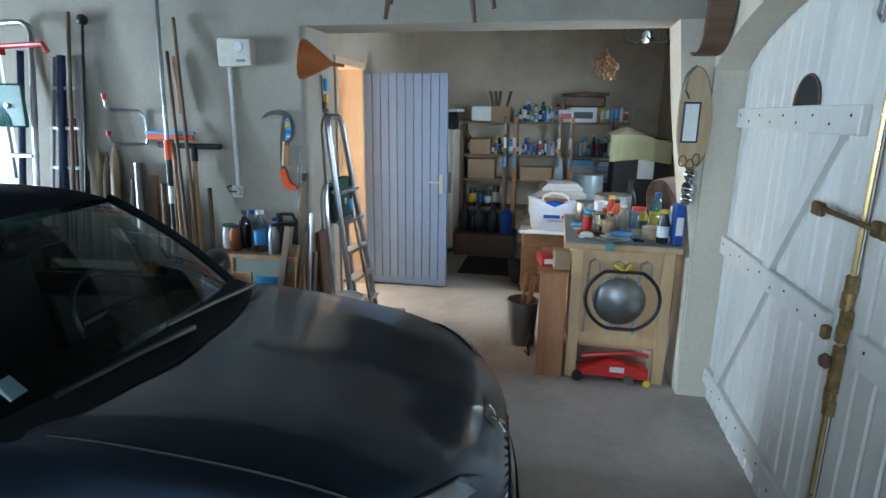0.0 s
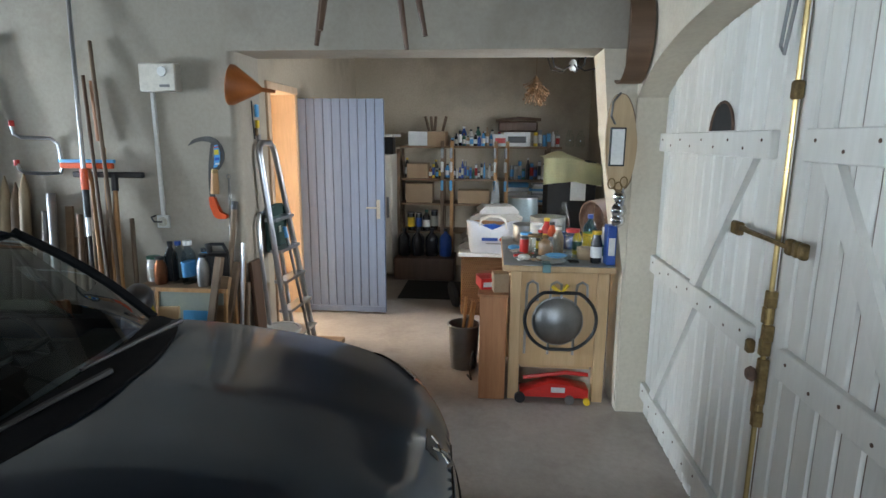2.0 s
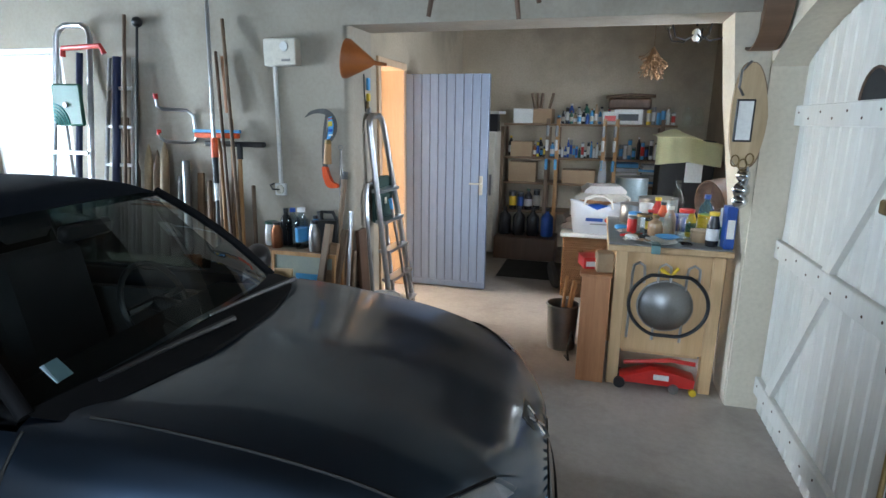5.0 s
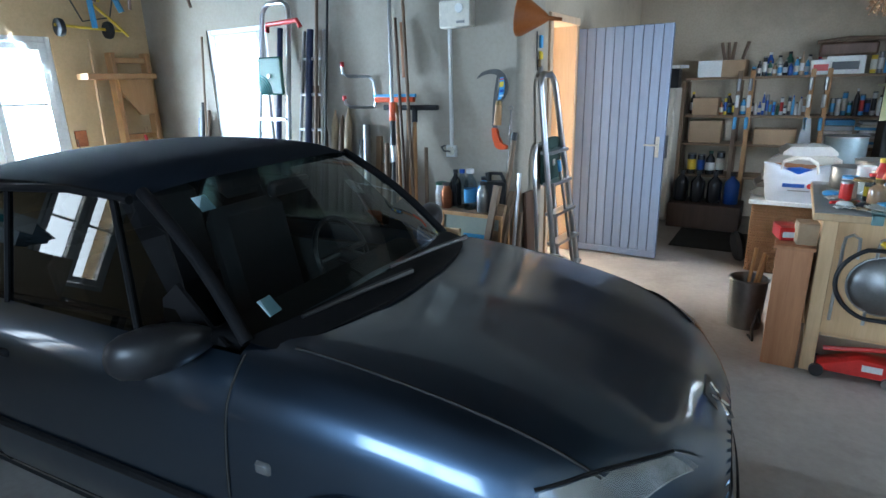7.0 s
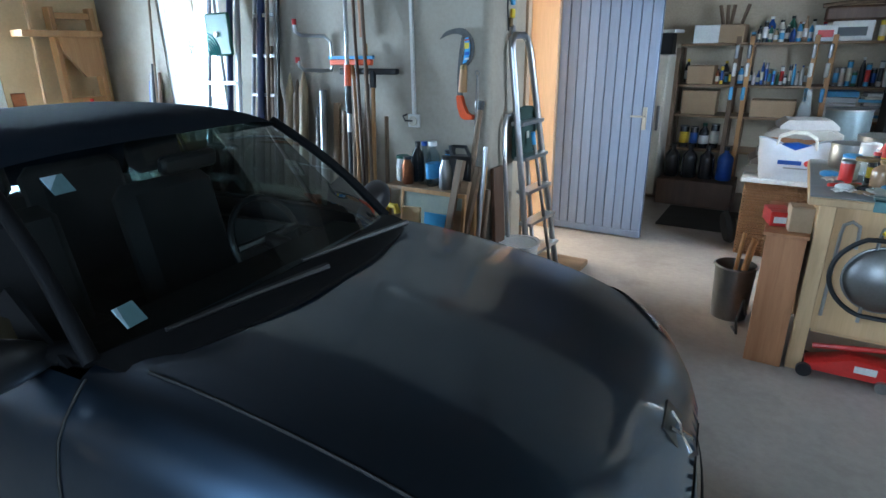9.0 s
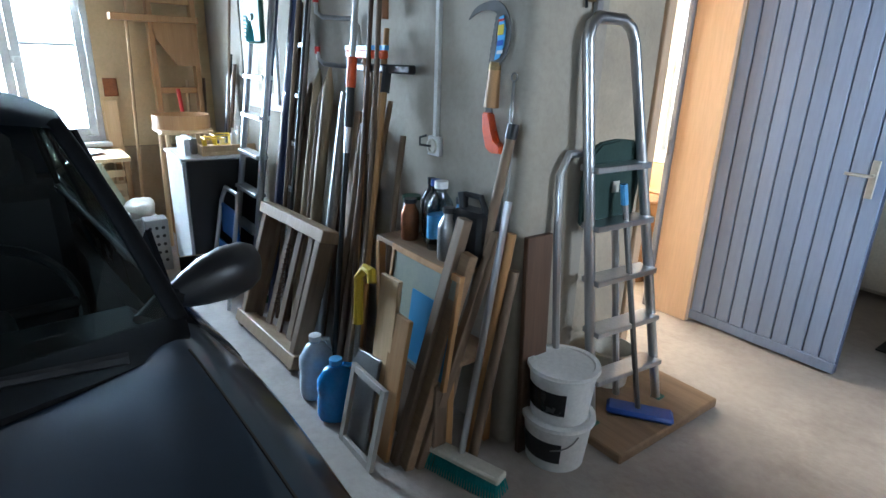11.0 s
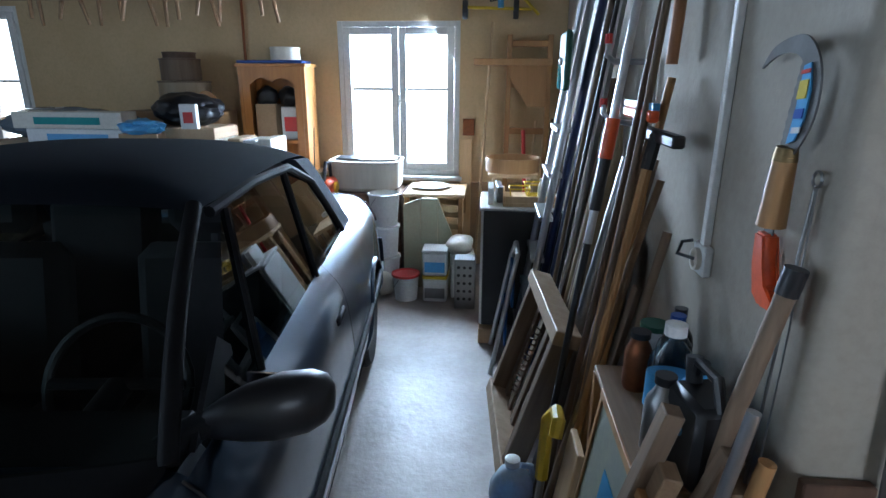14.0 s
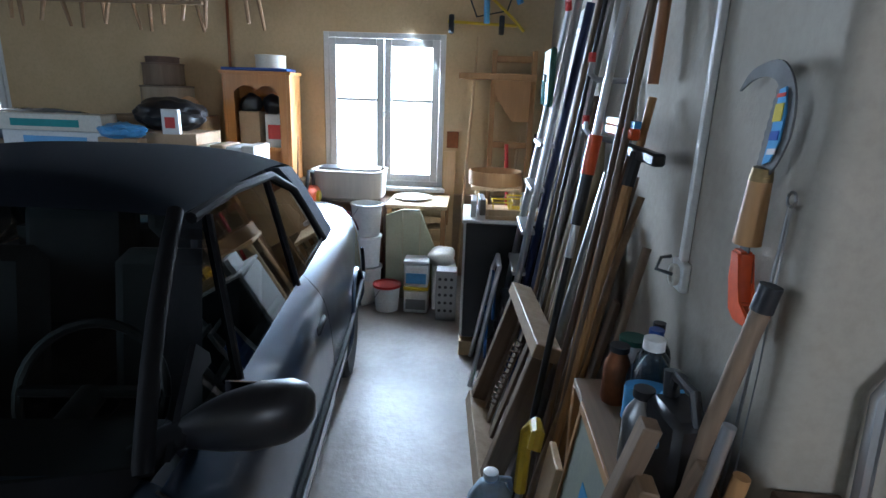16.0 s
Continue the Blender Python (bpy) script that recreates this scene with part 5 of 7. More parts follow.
# ladders
def ladder(name, label, foot_a, foot_b, top_a, top_b, steps, r, mat, depth=0.06, hoop=True, first=0.12, last=0.9):
    root = thing(name, label, "ladder")
    fa, fb, ta, tb = map(Vector, (foot_a, foot_b, top_a, top_b))
    mid = ((ta + tb) / 2 - (fa + fb) / 2).normalized()
    bm = B()
    if hoop:
        side = (tb - ta)
        tube(bm, [fa, fa.lerp(ta, 0.5), ta, ta + side * 0.08 + mid * 0.05, ta + side * 0.25 + mid * 0.075, ta + side * 0.75 + mid * 0.075, ta + side * 0.92 + mid * 0.05, tb, fb.lerp(tb, 0.5), fb], r, 10)
        part("hoop_frame", bm, mat, root)
    else:
        for f, t in ((fa, ta), (fb, tb)):
            bm2 = B()
            tube(bm2, [f, f.lerp(t, 0.5), t], r, 8, squash=1.5)
            part("side_rail", bm2, mat, root)
        bm.free()
    for k in range(steps):
        f = first + (last - first) * k / max(1, steps - 1)
        a, b = fa.lerp(ta, f), fb.lerp(tb, f)
        d = (b - a)
        x = d.normalized()
        z = Vector((0, 0, 1))
        y = z.cross(x).normalized()
        m = Matrix((x, y, x.cross(y))).transposed().to_4x4()
        m.translation = a
        bm = B()
        box(bm, 0, d.length, -depth / 2, depth / 2, -0.012, 0.012, 0.003, m)
        part("step", bm, mat, root, smooth=False)
    for f in (fa, fb):
        bm = B()
        box(bm, f.x - 0.025, f.x + 0.025, f.y - 0.03, f.y + 0.03, 0 if f.z < 0.02 else f.z, (0 if f.z < 0.02 else f.z) + 0.05, 0.006)
        part("foot", bm, GREEN, root)
    return root


ladder("stepladder", "silver aluminium folding stepladder leaning by the doorway", (-2.23, 0.38, 0.0), (-2.19, 0.80, 0.0), (-2.33, 0.21, 1.58), (-2.33, 0.47, 1.58), 5, 0.021, ALU, 0.09, True, 0.16, 0.72)
sup = thing("ladder_support", "aluminium support frame of the folding ladder", "ladder support")
bm = B()
tube(bm, [(-2.31, 0.24, 0), (-2.335, 0.16, 0.9), (-2.34, 0.15, 1.12), (-2.345, 0.19, 1.19), (-2.345, 0.42, 1.19), (-2.34, 0.46, 1.12), (-2.31, 0.66, 0.0)], 0.015, 8)
part("hoop", bm, ALU, sup)
ladder("ladder", "tall aluminium ladder leaning beside the garden window", (-4.62, -0.42, 0.0), (-4.22, -0.42, 0.0), (-4.53, -0.12, 2.16), (-4.24, -0.12, 2.16), 6, 0.019, ALU, 0.07, True, 0.12, 0.637)
ladder("ladder", "narrow aluminium ladder behind the tall one", (-4.28, -0.30, 0.0), (-4.02, -0.28, 0.0), (-4.16, -0.05, 2.02), (-3.96, -0.05, 2.02), 7, 0.014, ALU, 0.03, False)
for x0, x1, z, r, mat, lab in ((-4.46, -4.42, 2.06, 0.022, NAVY, "dark blue tube leaning among the ladders"), (-4.12, -4.10, 2.03, 0.026, NAVY, "dark blue rolled parasol leaning on the wall"),
                          (-4.02, -4.0, 2.3, 0.012, OLD_WOOD, "brown bamboo cane leaning on the wall"), (-3.93, -3.90, 2.25, 0.009, BLACK, "thin black rod with a ball top")):
    pole("pole", (x0, -0.34, 0), (x1, -0.05, z), r, mat, lab)
bm = B()
bmesh.ops.create_uvsphere(bm, u_segments=14, v_segments=10, radius=0.035, matrix=Matrix.Translation((-3.90, -0.05, 2.25)))
single("ball_knob", bm, BLACK, "black ball on top of the thin rod", "knob")
red = thing("parasol_base", "red and blue plastic cross bar hung on the ladder", "bracket")
bm = B()
tube(bm, [(-4.46, -0.15, 2.03), (-4.44, -0.16, 2.08), (-4.12, -0.16, 2.09), (-4.10, -0.15, 2.04)], 0.018, 8)
part("bar", bm, RED, red)
gp = thing("green_plate", "dark green ribbed plastic plate hung on the ladder", "plate")
bm = B()
box(bm, -4.51, -4.25, -0.245, -0.215, 1.56, 1.84, 0.012)
part("plate", bm, GREEN, gp)
for k in range(6):
    bm = B()
    tube(bm, [(-4.51 + (0.03 + 0.022 * k) * math.cos(a), -0.248, 1.57 + (0.03 + 0.022 * k) * math.sin(a)) for a in (math.pi / 2 * q / 8 for q in range(9))], 0.004, 5)
    part("rib", bm, TEAL, gp)
bm = B()
lathe(bm, [(0.018, 0), (0.018, 0.012)], 14, m=pose(-4.38, -0.246, 1.70, 90, 0, 0))
part("boss", bm, WHITE, gp)
TREAD = plain("mid_blue_plastic", (0.02, 0.13, 0.42), 0.45)
stool = thing("step_stool", "folded grey step stool with blue treads", "step stool")
bm = B()
tube(bm, [(-4.66, -0.55, 0), (-4.62, -0.44, 0.62), (-4.58, -0.42, 0.70), (-4.34, -0.42, 0.70), (-4.30, -0.44, 0.62), (-4.28, -0.55, 0)], 0.014, 8)
part("frame", bm, ALU, stool)
for z in (0.16, 0.40):
    bm = B()
    box(bm, -4.64, -4.31, -0.50 + z * 0.13, -0.485 + z * 0.13, z, z + 0.20, 0.004)
    part("tread", bm, TREAD, stool, smooth=False)

# at the doorway: buckets, plank, mop, bag, funnel
bucket(-2.22, 0.14, 0.0, 0.20, 0.115, 0.135, WHITE, "white plastic paint bucket with a dark label", WHITE, WHITE, BLACK, "stacked white buckets")
bucket(-2.22, 0.14, 0.206, 0.21, 0.112, 0.13, WHITE, "white plastic bucket with yellow and black label stacked on another", WHITE, WHITE, AMBER, "stacked white buckets", False)
bm = B()
box(bm, -2.42, -2.02, 0.30, 1.02, 0.0, 0.045, 0.006)
single("floor_plank", bm, WOOD_X, "flat brown board lying on the floor by the ladder", "board", smooth=False)
mop = thing("mop", "blue mop with blue handle standing in the corner", "mop")
bm = B()
tube(bm, [(-2.16, 0.60, 0.07), (-2.27, 0.44, 1.05)], 0.012, 8)
part("handle", bm, STEEL, mop, "grey metal handle")
bm = B()
tube(bm, [(-2.264, 0.449, 0.99), (-2.272, 0.437, 1.07)], 0.0145, 8)
part("grip", bm, LIGHT_BLUE, mop, "bright blue grip")
bm = B()
box(bm, -0.14, 0.14, -0.05, 0.05, 0.0, 0.03, 0.012, pose(-2.15, 0.60, 0.046, 0, 0, 35))
part("pad", bm, BLUE, mop)
bucket(-2.42, 0.72, 0.046, 0.18, 0.09, 0.11, CREAM, "small cream bucket on the plank", handle=False)
bag = thing("hanging_bag", "dark green cloth bag hung on the ladder", "bag")
bm = B()
prism(bm, [(0.28, 0.91), (0.43, 0.895), (0.59, 0.91), (0.605, 1.10), (0.595, 1.18), (0.54, 1.225), (0.44, 1.235), (0.34, 1.225), (0.285, 1.18), (0.275, 1.08)], "x", -2.347, -2.315)
bmesh.ops.bevel(bm, geom=bm.edges[:], offset=0.008, segments=2, affect="EDGES")
for v in bm.verts:
    v.co.x += 0.012 * noise.noise(v.co * 9)
part("cloth", bm, material("dark_green_cloth", (0.03, 0.06, 0.05), 0.9, 0, (0.02, 0.045, 0.04), 0.7, 12, 80, 0.5), bag)
bm = B()
box(bm, -2.312, -2.308, 0.42, 0.46, 1.03, 1.075, 0.001)
part("sewn_label", bm, CREAM, bag, "small pale sewn label", smooth=False)
fun = thing("funnel", "orange-brown plastic funnel hung on the corner", "funnel", pose(-2.40, -0.01, 2.0, 0, 98, 12))
bm = B()
lathe(bm, [(0.115, 0.0), (0.12, 0.005), (0.118, 0.03), (0.03, 0.17), (0.014, 0.19), (0.010, 0.27)], 28)
part("cone", bm, plain("brown_orange_plastic", (0.34, 0.10, 0.02), 0.5), fun)
keyr = thing("key_rack", "blue bottle opener and keys hung on the jamb", "key rack")
for y, z, h, mat in ((0.27, 1.82, 0.08, LIGHT_BLUE), (0.27, 1.75, 0.05, YELLOW), (0.24, 1.70, 0.05, BRASS), (0.28, 1.66, 0.05, STEEL)):
    bm = B()
    box(bm, -2.368, -2.350, y - 0.018, y + 0.018, z, z + h, 0.004)
    part("hung_piece", bm, mat, keyr)
bm = B()
tube(bm, [(-2.36, 0.20, 1.92), (-2.355, 0.19, 1.8), (-2.36, 0.22, 1.68)], 0.005, 6)
part("cord", bm, BLACK, keyr)

# ---- the blue door ----
bd = thing("door_1", "blue-grey boarded door standing open into the store", "door", kind="structure")
for k in range(10):
    bm = B()
    x = -2.63 + 0.081 * k
    box(bm, x + 0.004, x + 0.077, 1.80, 1.826, 0.075, 2.045, 0.004)
    part("plank", bm, BLUE_WOOD, bd, smooth=False)
# darker blue sheet: the shade in the plank grooves is put into its colour
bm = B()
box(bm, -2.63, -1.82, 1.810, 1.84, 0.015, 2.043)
part("backing", bm, plain("groove_shade_blue", (0.07, 0.09, 0.14), 0.6), bd, smooth=False)
bm = B()
box(bm, -2.63, -1.82, 1.795, 1.826, 0.015, 0.075, 0.004)
part("weather_bar", bm, BLUE_WOOD, bd, smooth=False)
bm = B()
box(bm, -1.895, -1.862, 1.788, 1.80, 0.94, 1.12, 0.003)
hp = part("handle_plate", bm, plain("champagne_metal", (0.62, 0.58, 0.48), 0.3, 0.7), bd, "pale metal handle plate", smooth=False)
bm = B()
tube(bm, [(-1.878, 1.79, 1.05), (-1.878, 1.745, 1.05), (-1.90, 1.74, 1.05), (-1.98, 1.742, 1.05)], 0.008, 8)
part("lever", bm, bpy.data.materials["champagne_metal"], hp)
fr = thing("door_frame", "pale peach wooden frame of the side doorway", "door frame", kind="structure")
for q in ((-2.90, -2.60, 1.06, 1.12, 0, 2.13), (-2.89, -2.628, 1.757, 1.797, 0, 2.13), (-2.90, -2.60, 1.121, 1.756, 2.07, 2.13)):
    bm = B()
    box(bm, *q, 0.004)
    part("frame_piece", bm, wood("door_frame_wood_%d" % int(q[2] * 100), (0.66, 0.47, 0.31), (0.58, 0.40, 0.25)), fr, smooth=False)
bm = B()
box(bm, -2.925, -2.893, 1.735, 1.79, 0.01, 2.12, 0.004)
st = single("door_stop", bm, plain("grey_blue_paint", (0.24, 0.25, 0.28), 0.4), "grey painted edge strip on the doorway", "strip", kind="structure", smooth=False)
for z in (0.35, 1.05, 1.85):
    bm = B()
    tube(bm, [(-2.909, 1.728, z - 0.045), (-2.909, 1.728, z + 0.045)], 0.012, 8)
    part("hinge", bm, STEEL, st)
wick = thing("wicker_basket", "tall woven wicker basket in the sunny side room", "basket", pose(-3.35, 2.15, 0))
WICKER = wood("wicker", (0.34, 0.18, 0.08), (0.22, 0.10, 0.04), 0.7, "x", 0.2, 30)
bm = B()
lathe(bm, [(0.17 + 0.006 * (k % 2) + 0.05 * k / 30, 0.02 * k) for k in range(31)], 30)
part("weave", bm, WICKER, wick)
bm = B()
tube(bm, [(0.225 * math.cos(a), 0.225 * math.sin(a), 0.61) for a in (math.tau * k / 30 for k in range(31))], 0.014, 6)
part("rim", bm, WICKER, wick)

# ---- bench in the opening ----
bench = thing("workbench", "pale wooden workbench with worn grey top", "workbench")
for x in (-0.645, -0.10):
    for y in (0.14, 0.86):
        bm = B()
        box(bm, x - 0.035, x + 0.035, y - 0.035, y + 0.035, 0, 0.895, 0.004)
        part("leg", bm, PINE_PALE, bench, smooth=False)
bm = B()
box(bm, -0.61, -0.135, 0.125, 0.145, 0.235, 0.895, 0.002)
part("front_panel", bm, wood("birch_panel", (0.68, 0.46, 0.25), (0.60, 0.38, 0.18)), bench, smooth=False)
bm = B()
box(bm, -0.60, -0.15, 0.15, 0.85, 0.21, 0.232)
part("lower_shelf", bm, PINE_PALE, bench, smooth=False)
for x in (-0.665, -0.08):
    bm = B()
    box(bm, x - 0.01, x + 0.01, 0.17, 0.83, 0.24, 0.895)
    part("side_panel", bm, PINE_PALE, bench, smooth=False)
bm = B()
box(bm, -0.735, -0.055, -0.015, 1.0, 0.895, 0.932, 0.005)
part("top_edge", bm, PINE_PALE, bench, smooth=False)
bm = B()
box(bm, -0.73, -0.06, -0.008, 0.995, 0.932, 0.938, 0.002)
part("worktop", bm, material("grey_lino", (0.22, 0.235, 0.24), 0.4, 0, (0.17, 0.18, 0.19), 0.7, 5, 60, 0.1, stain=(0.28, 0.25, 0.2)), bench, "grey worn worktop", smooth=False)
clip = thing("corner_clip", "grey-green bench clip on the worktop edge", "clip")
bm = B()
box(bm, -0.495, -0.445, -0.03, 0.05, 0.939, 0.951, 0.003)
box(bm, -0.495, -0.445, -0.03, -0.018, 0.895, 0.951, 0.003)
part("bracket", bm, plain("grey_green_metal", (0.14, 0.26, 0.27), 0.4), clip)

disc = thing("hubcap", "domed steel lid hung on the bench front", "lid", pose(-0.375, 0.118, 0.545, 90, 0, 0))
bm = B()
lathe(bm, [(0.155, 0.0), (0.158, 0.006), (0.14, 0.022), (0.09, 0.052), (0.03, 0.066), (0.0005, 0.068)], 40)
part("dome", bm, STEEL, disc, "dented grey dome")
bm = B()
tube(bm, [(0.158 * math.cos(a), 0.158 * math.sin(a), 0.004) for a in (math.tau * k / 40 for k in range(41))], 0.006, 6)
part("rim", bm, STEEL, disc)
hose = thing("hose_ring", "black rubber hose ring hung round the steel lid", "hose")
bm = B()
tube(bm, [(-0.36 + 0.225 * math.cos(a) * (1.0 if math.sin(a) < 0.6 else 0.99), 0.085, 0.56 + 0.195 * max(-1, min(0.93, math.sin(a) * 1.06))) for a in (math.tau * k / 48 for k in range(49))], 0.011, 8)
part("hose", bm, BLACK, hose)
bm = B()
tube(bm, [(-0.42, 0.10, 0.78), (-0.36, 0.09, 0.74), (-0.32, 0.10, 0.79)], 0.013, 8)
part("tie", bm, YELLOW, hose)
for k, x in enumerate((-0.54, -0.39, -0.23)):
    bm = B()
    tube(bm, [(x - 0.04, 0.115, 0.32), (x - 0.035, 0.115, 0.74), (x - 0.03, 0.105, 0.79), (x, 0.10, 0.81), (x + 0.03, 0.105, 0.79), (x + 0.035, 0.115, 0.74), (x + 0.035, 0.115, 0.68)], 0.008, 8)
    single("wire_hook", bm, ALU, "bent grey wire hook on the bench front", "hook", group="hooks on the bench")

jack = thing("trolley_jack", "red trolley jack on the floor under the bench", "jack")
bm = B()
prism(bm, [(-0.60, 0.035), (-0.16, 0.035), (-0.16, 0.10), (-0.28, 0.125), (-0.42, 0.14), (-0.50, 0.10), (-0.60, 0.07)], "y", 0.07, 0.19)
bmesh.ops.bevel(bm, geom=bm.edges[:], offset=0.006, segments=1, affect="EDGES")
part("frame", bm, RED, jack)
bm = B()
tube(bm, [(-0.58, 0.13, 0.145), (-0.30, 0.13, 0.19), (-0.16, 0.13, 0.18)], 0.014, 8)
part("lever", bm, RED, jack)
bm = B()
box(bm, -0.40, -0.31, 0.066, 0.07, 0.075, 0.11)
part("paper_label", bm, WHITE, jack, smooth=False)
for x, r, mat in ((-0.60, 0.035, BLACK), (-0.28, 0.03, STEEL), (-0.17, 0.022, YELLOW)):
    for y in (0.062, 0.20):
        bm = B()
        lathe(bm, [(r, -0.012), (r, 0.012)], 16, m=pose(x, y, r, 90, 0, 0))
        part("wheel", bm, mat, jack)
for k in range(3):
    bm = B()
    box(bm, -0.58 + 0.01 * k, -0.17, 0.16, 0.30, 0.232 + 0.0 * k + 0.012 * k + 0.002, 0.242 + 0.012 * k + 0.002, 0.002)
    single("book", bm, (WHITE, STEEL, BLACK)[k], "flat grey magazine lying under the bench", "magazine", group="magazines under the bench", smooth=False)

pine = thing("pine_cupboard", "narrow reddish pine cupboard beside the bench", "cupboard")
bm = B()
box(bm, -0.872, -0.70, 0.085, 0.105, 0.0, 0.70, 0.003)
part("side_panel", bm, PINE_RED, pine, smooth=False)
bm = B()
box(bm, -0.866, -0.706, 0.105, 0.72, 0.0, 0.70, 0.003)
part("body", bm, PINE_RED, pine, smooth=False)
bm = B()
box(bm, -0.885, -0.69, 0.07, 0.74, 0.70, 0.72, 0.003)
part("top_board", bm, PINE_RED, pine, smooth=False)
carton(-0.745, 0.17, 0.722, 0.10, 0.11, 0.12, CARD, "small brown cardboard box on the pine cupboard", 8)
carton(-0.84, 0.26, 0.722, 0.10, 0.16, 0.07, RED, "red carton on the pine cupboard", 15, tape=WHITE)
bucket(-1.0, 0.62, 0.0, 0.34, 0.10, 0.115, STEEL, "round steel bin with sticks on the floor", handle=False)
for a, b in (((-1.0, 0.64, 0.05), (-0.93, 0.60, 0.52)), ((-1.02, 0.60, 0.05), (-0.98, 0.56, 0.56)), ((-0.98, 0.66, 0.05), (-0.92, 0.70, 0.48))):
    pole("stick", a, b, 0.012, PINE, "short wooden stick standing in the steel bin", "stick", "sticks in the bin")
bm = B()
tube(bm, [(-0.96, 0.44, 0.006), (-0.93, 0.36, 0.008), (-0.94, 0.34, 0.10), (-0.92, 0.40, 0.20), (-0.90, 0.45, 0.10)], 0.008, 6)
single("cable", bm, BLACK, "black cable lying beside the steel bin", "cable")

# things on the bench top
T = 0.939
GLASS = glass("bottle_glass", (0.95, 0.98, 0.97), 0.02)
GLASS_BLUE = glass("blue_bottle", (0.45, 0.75, 0.92), 0.0)
can(-0.59, 0.34, T, 0.11, 0.03, RED, "red drinks can on the workbench")
bottle(-0.33, 0.40, T, 0.34, 0.04, GLASS, GLASS, "clear glass bottle on the workbench", 0.33)
bottle(-0.30, 0.16, T, 0.20, 0.042, GLASS, RED, "glass jar with red lid on the workbench", 0.85)
bottle(-0.40, 0.22, T, 0.16, 0.04, GLASS, GLASS, "small clear glass carafe on the workbench", 0.4)
bottle(-0.46, 0.24, T, 0.14, 0.045, material("amber_glass", (0.30, 0.19, 0.11), 0.1), BRASS, "amber glass flask on the workbench", 0.4)
bottle(-0.43, 0.50, T, 0.22, 0.035, RED, YELLOW, "red and yellow spray bottle on the workbench", 0.5, band=YELLOW)
bottle(-0.40, 0.44, T, 0.20, 0.032, ORANGE, BLACK, "orange glue bottle on the workbench", 0.5, band=WHITE)
bottle(-0.15, 0.42, T, 0.26, 0.045, GLASS_BLUE, BLUE, "blue cleaning spray bottle on the workbench", 0.35, band=YELLOW)
bottle(-0.16, 0.10, T, 0.20, 0.035, AMBER, YELLOW, "dark spray can with pale label on the workbench", 0.7, band=WHITE)
bottle(-0.115, 0.13, T, 0.22, 0.022, WHITE, WHITE, "white silicone tube on the workbench", 0.4, band=GREEN)
can(-0.49, 0.62, T, 0.16, 0.045, WHITE, "white enamel mug on the workbench", lid=WHITE)
can(-0.26, 0.58, T, 0.10, 0.075, BLUE, "dark blue enamel bowl on the workbench", lid=BLUE)
can(-0.55, 0.80, T, 0.13, 0.10, STEEL, "grey metal pot on the workbench")
can(-0.20, 0.22, T, 0.07, 0.06, CARD, "brown paper bowl on the workbench", lid=CARD)
bm = B()
bmesh.ops.create_uvsphere(bm, u_segments=20, v_segments=12, radius=0.045, matrix=Matrix.Translation((-0.20, 0.22, T + 0.105)))
single("glass_ball", bm, GLASS, "clear glass ball in the paper bowl", "glass ball")
for k, (x, y, r, mat) in enumerate(((-0.44, 0.10, 0.10, WHITE), (-0.44, 0.10, 0.085, CREAM), (-0.40, 0.13, 0.07, LIGHT_BLUE))):
    bm = B()
    lathe(bm, [(r * 0.6, 0), (r, 0.012), (r * 0.97, 0.013), (r * 0.55, 0.004)], 28, (x, y, T + 0.012 * k))
    single("plate", bm, mat, "stacked plate on the workbench", "plate", group="plates on the bench")
carton(-0.085, 0.075, T, 0.055, 0.09, 0.24, BLUE, "upright blue carton with white print on the workbench", 4, name="carton", tape=WHITE)
for x, y, s, mat in ((-0.60, 0.16, 0.03, WHITE), (-0.56, 0.22, 0.025, BRASS), (-0.62, 0.27, 0.022, STEEL), (-0.52, 0.16, 0.03, AMBER), (-0.65, 0.45, 0.035, LIGHT_BLUE), (-0.36, 0.72, 0.05, WHITE), (-0.28, 0.8, 0.05, YELLOW)):
    bm = B()
    bmesh.ops.create_icosphere(bm, subdivisions=2, radius=s, matrix=Matrix.Translation((x, y, T + s * 0.55)) @ Matrix.Diagonal((1.3, 1, 0.55, 1)))
    for v in bm.verts:
        v.co += Vector((noise.noise(v.co * 40), noise.noise(v.co * 40 + Vector((5, 0, 0))), 0)) * 0.006
    single("trinket", bm, mat, "small crumpled odd piece on the workbench", "oddment", group="oddments on the bench")
bottle(-0.24, 0.36, T, 0.17, 0.03, YELLOW, RED, "yellow squeeze bottle on the workbench", 0.5, band=GREEN)
bottle(-0.48, 0.40, T, 0.15, 0.028, BLACK, RED, "black glue bottle with red cap on the workbench", 0.5, band=YELLOW)
bottle(-0.52, 0.33, T, 0.13, 0.05, GLASS, BRASS, "squat glass jar of screws on the workbench", 0.8)
bottle(-0.37, 0.31, T, 0.19, 0.035, material("brown_stoneware", (0.36, 0.27, 0.20), 0.3), CREAM, "brown stoneware flask on the workbench", 0.5)
bottle(-0.30, 0.27, T, 0.15, 0.05, GLASS, GLASS, "round clear glass vase on the workbench", 0.5)
can(-0.57, 0.46, T, 0.12, 0.04, WHITE, "white paint tin with blue band on the workbench", lid=LIGHT_BLUE)
can(-0.42, 0.58, T, 0.14, 0.05, LIGHT_BLUE, "light blue tin on the workbench", lid=WHITE)
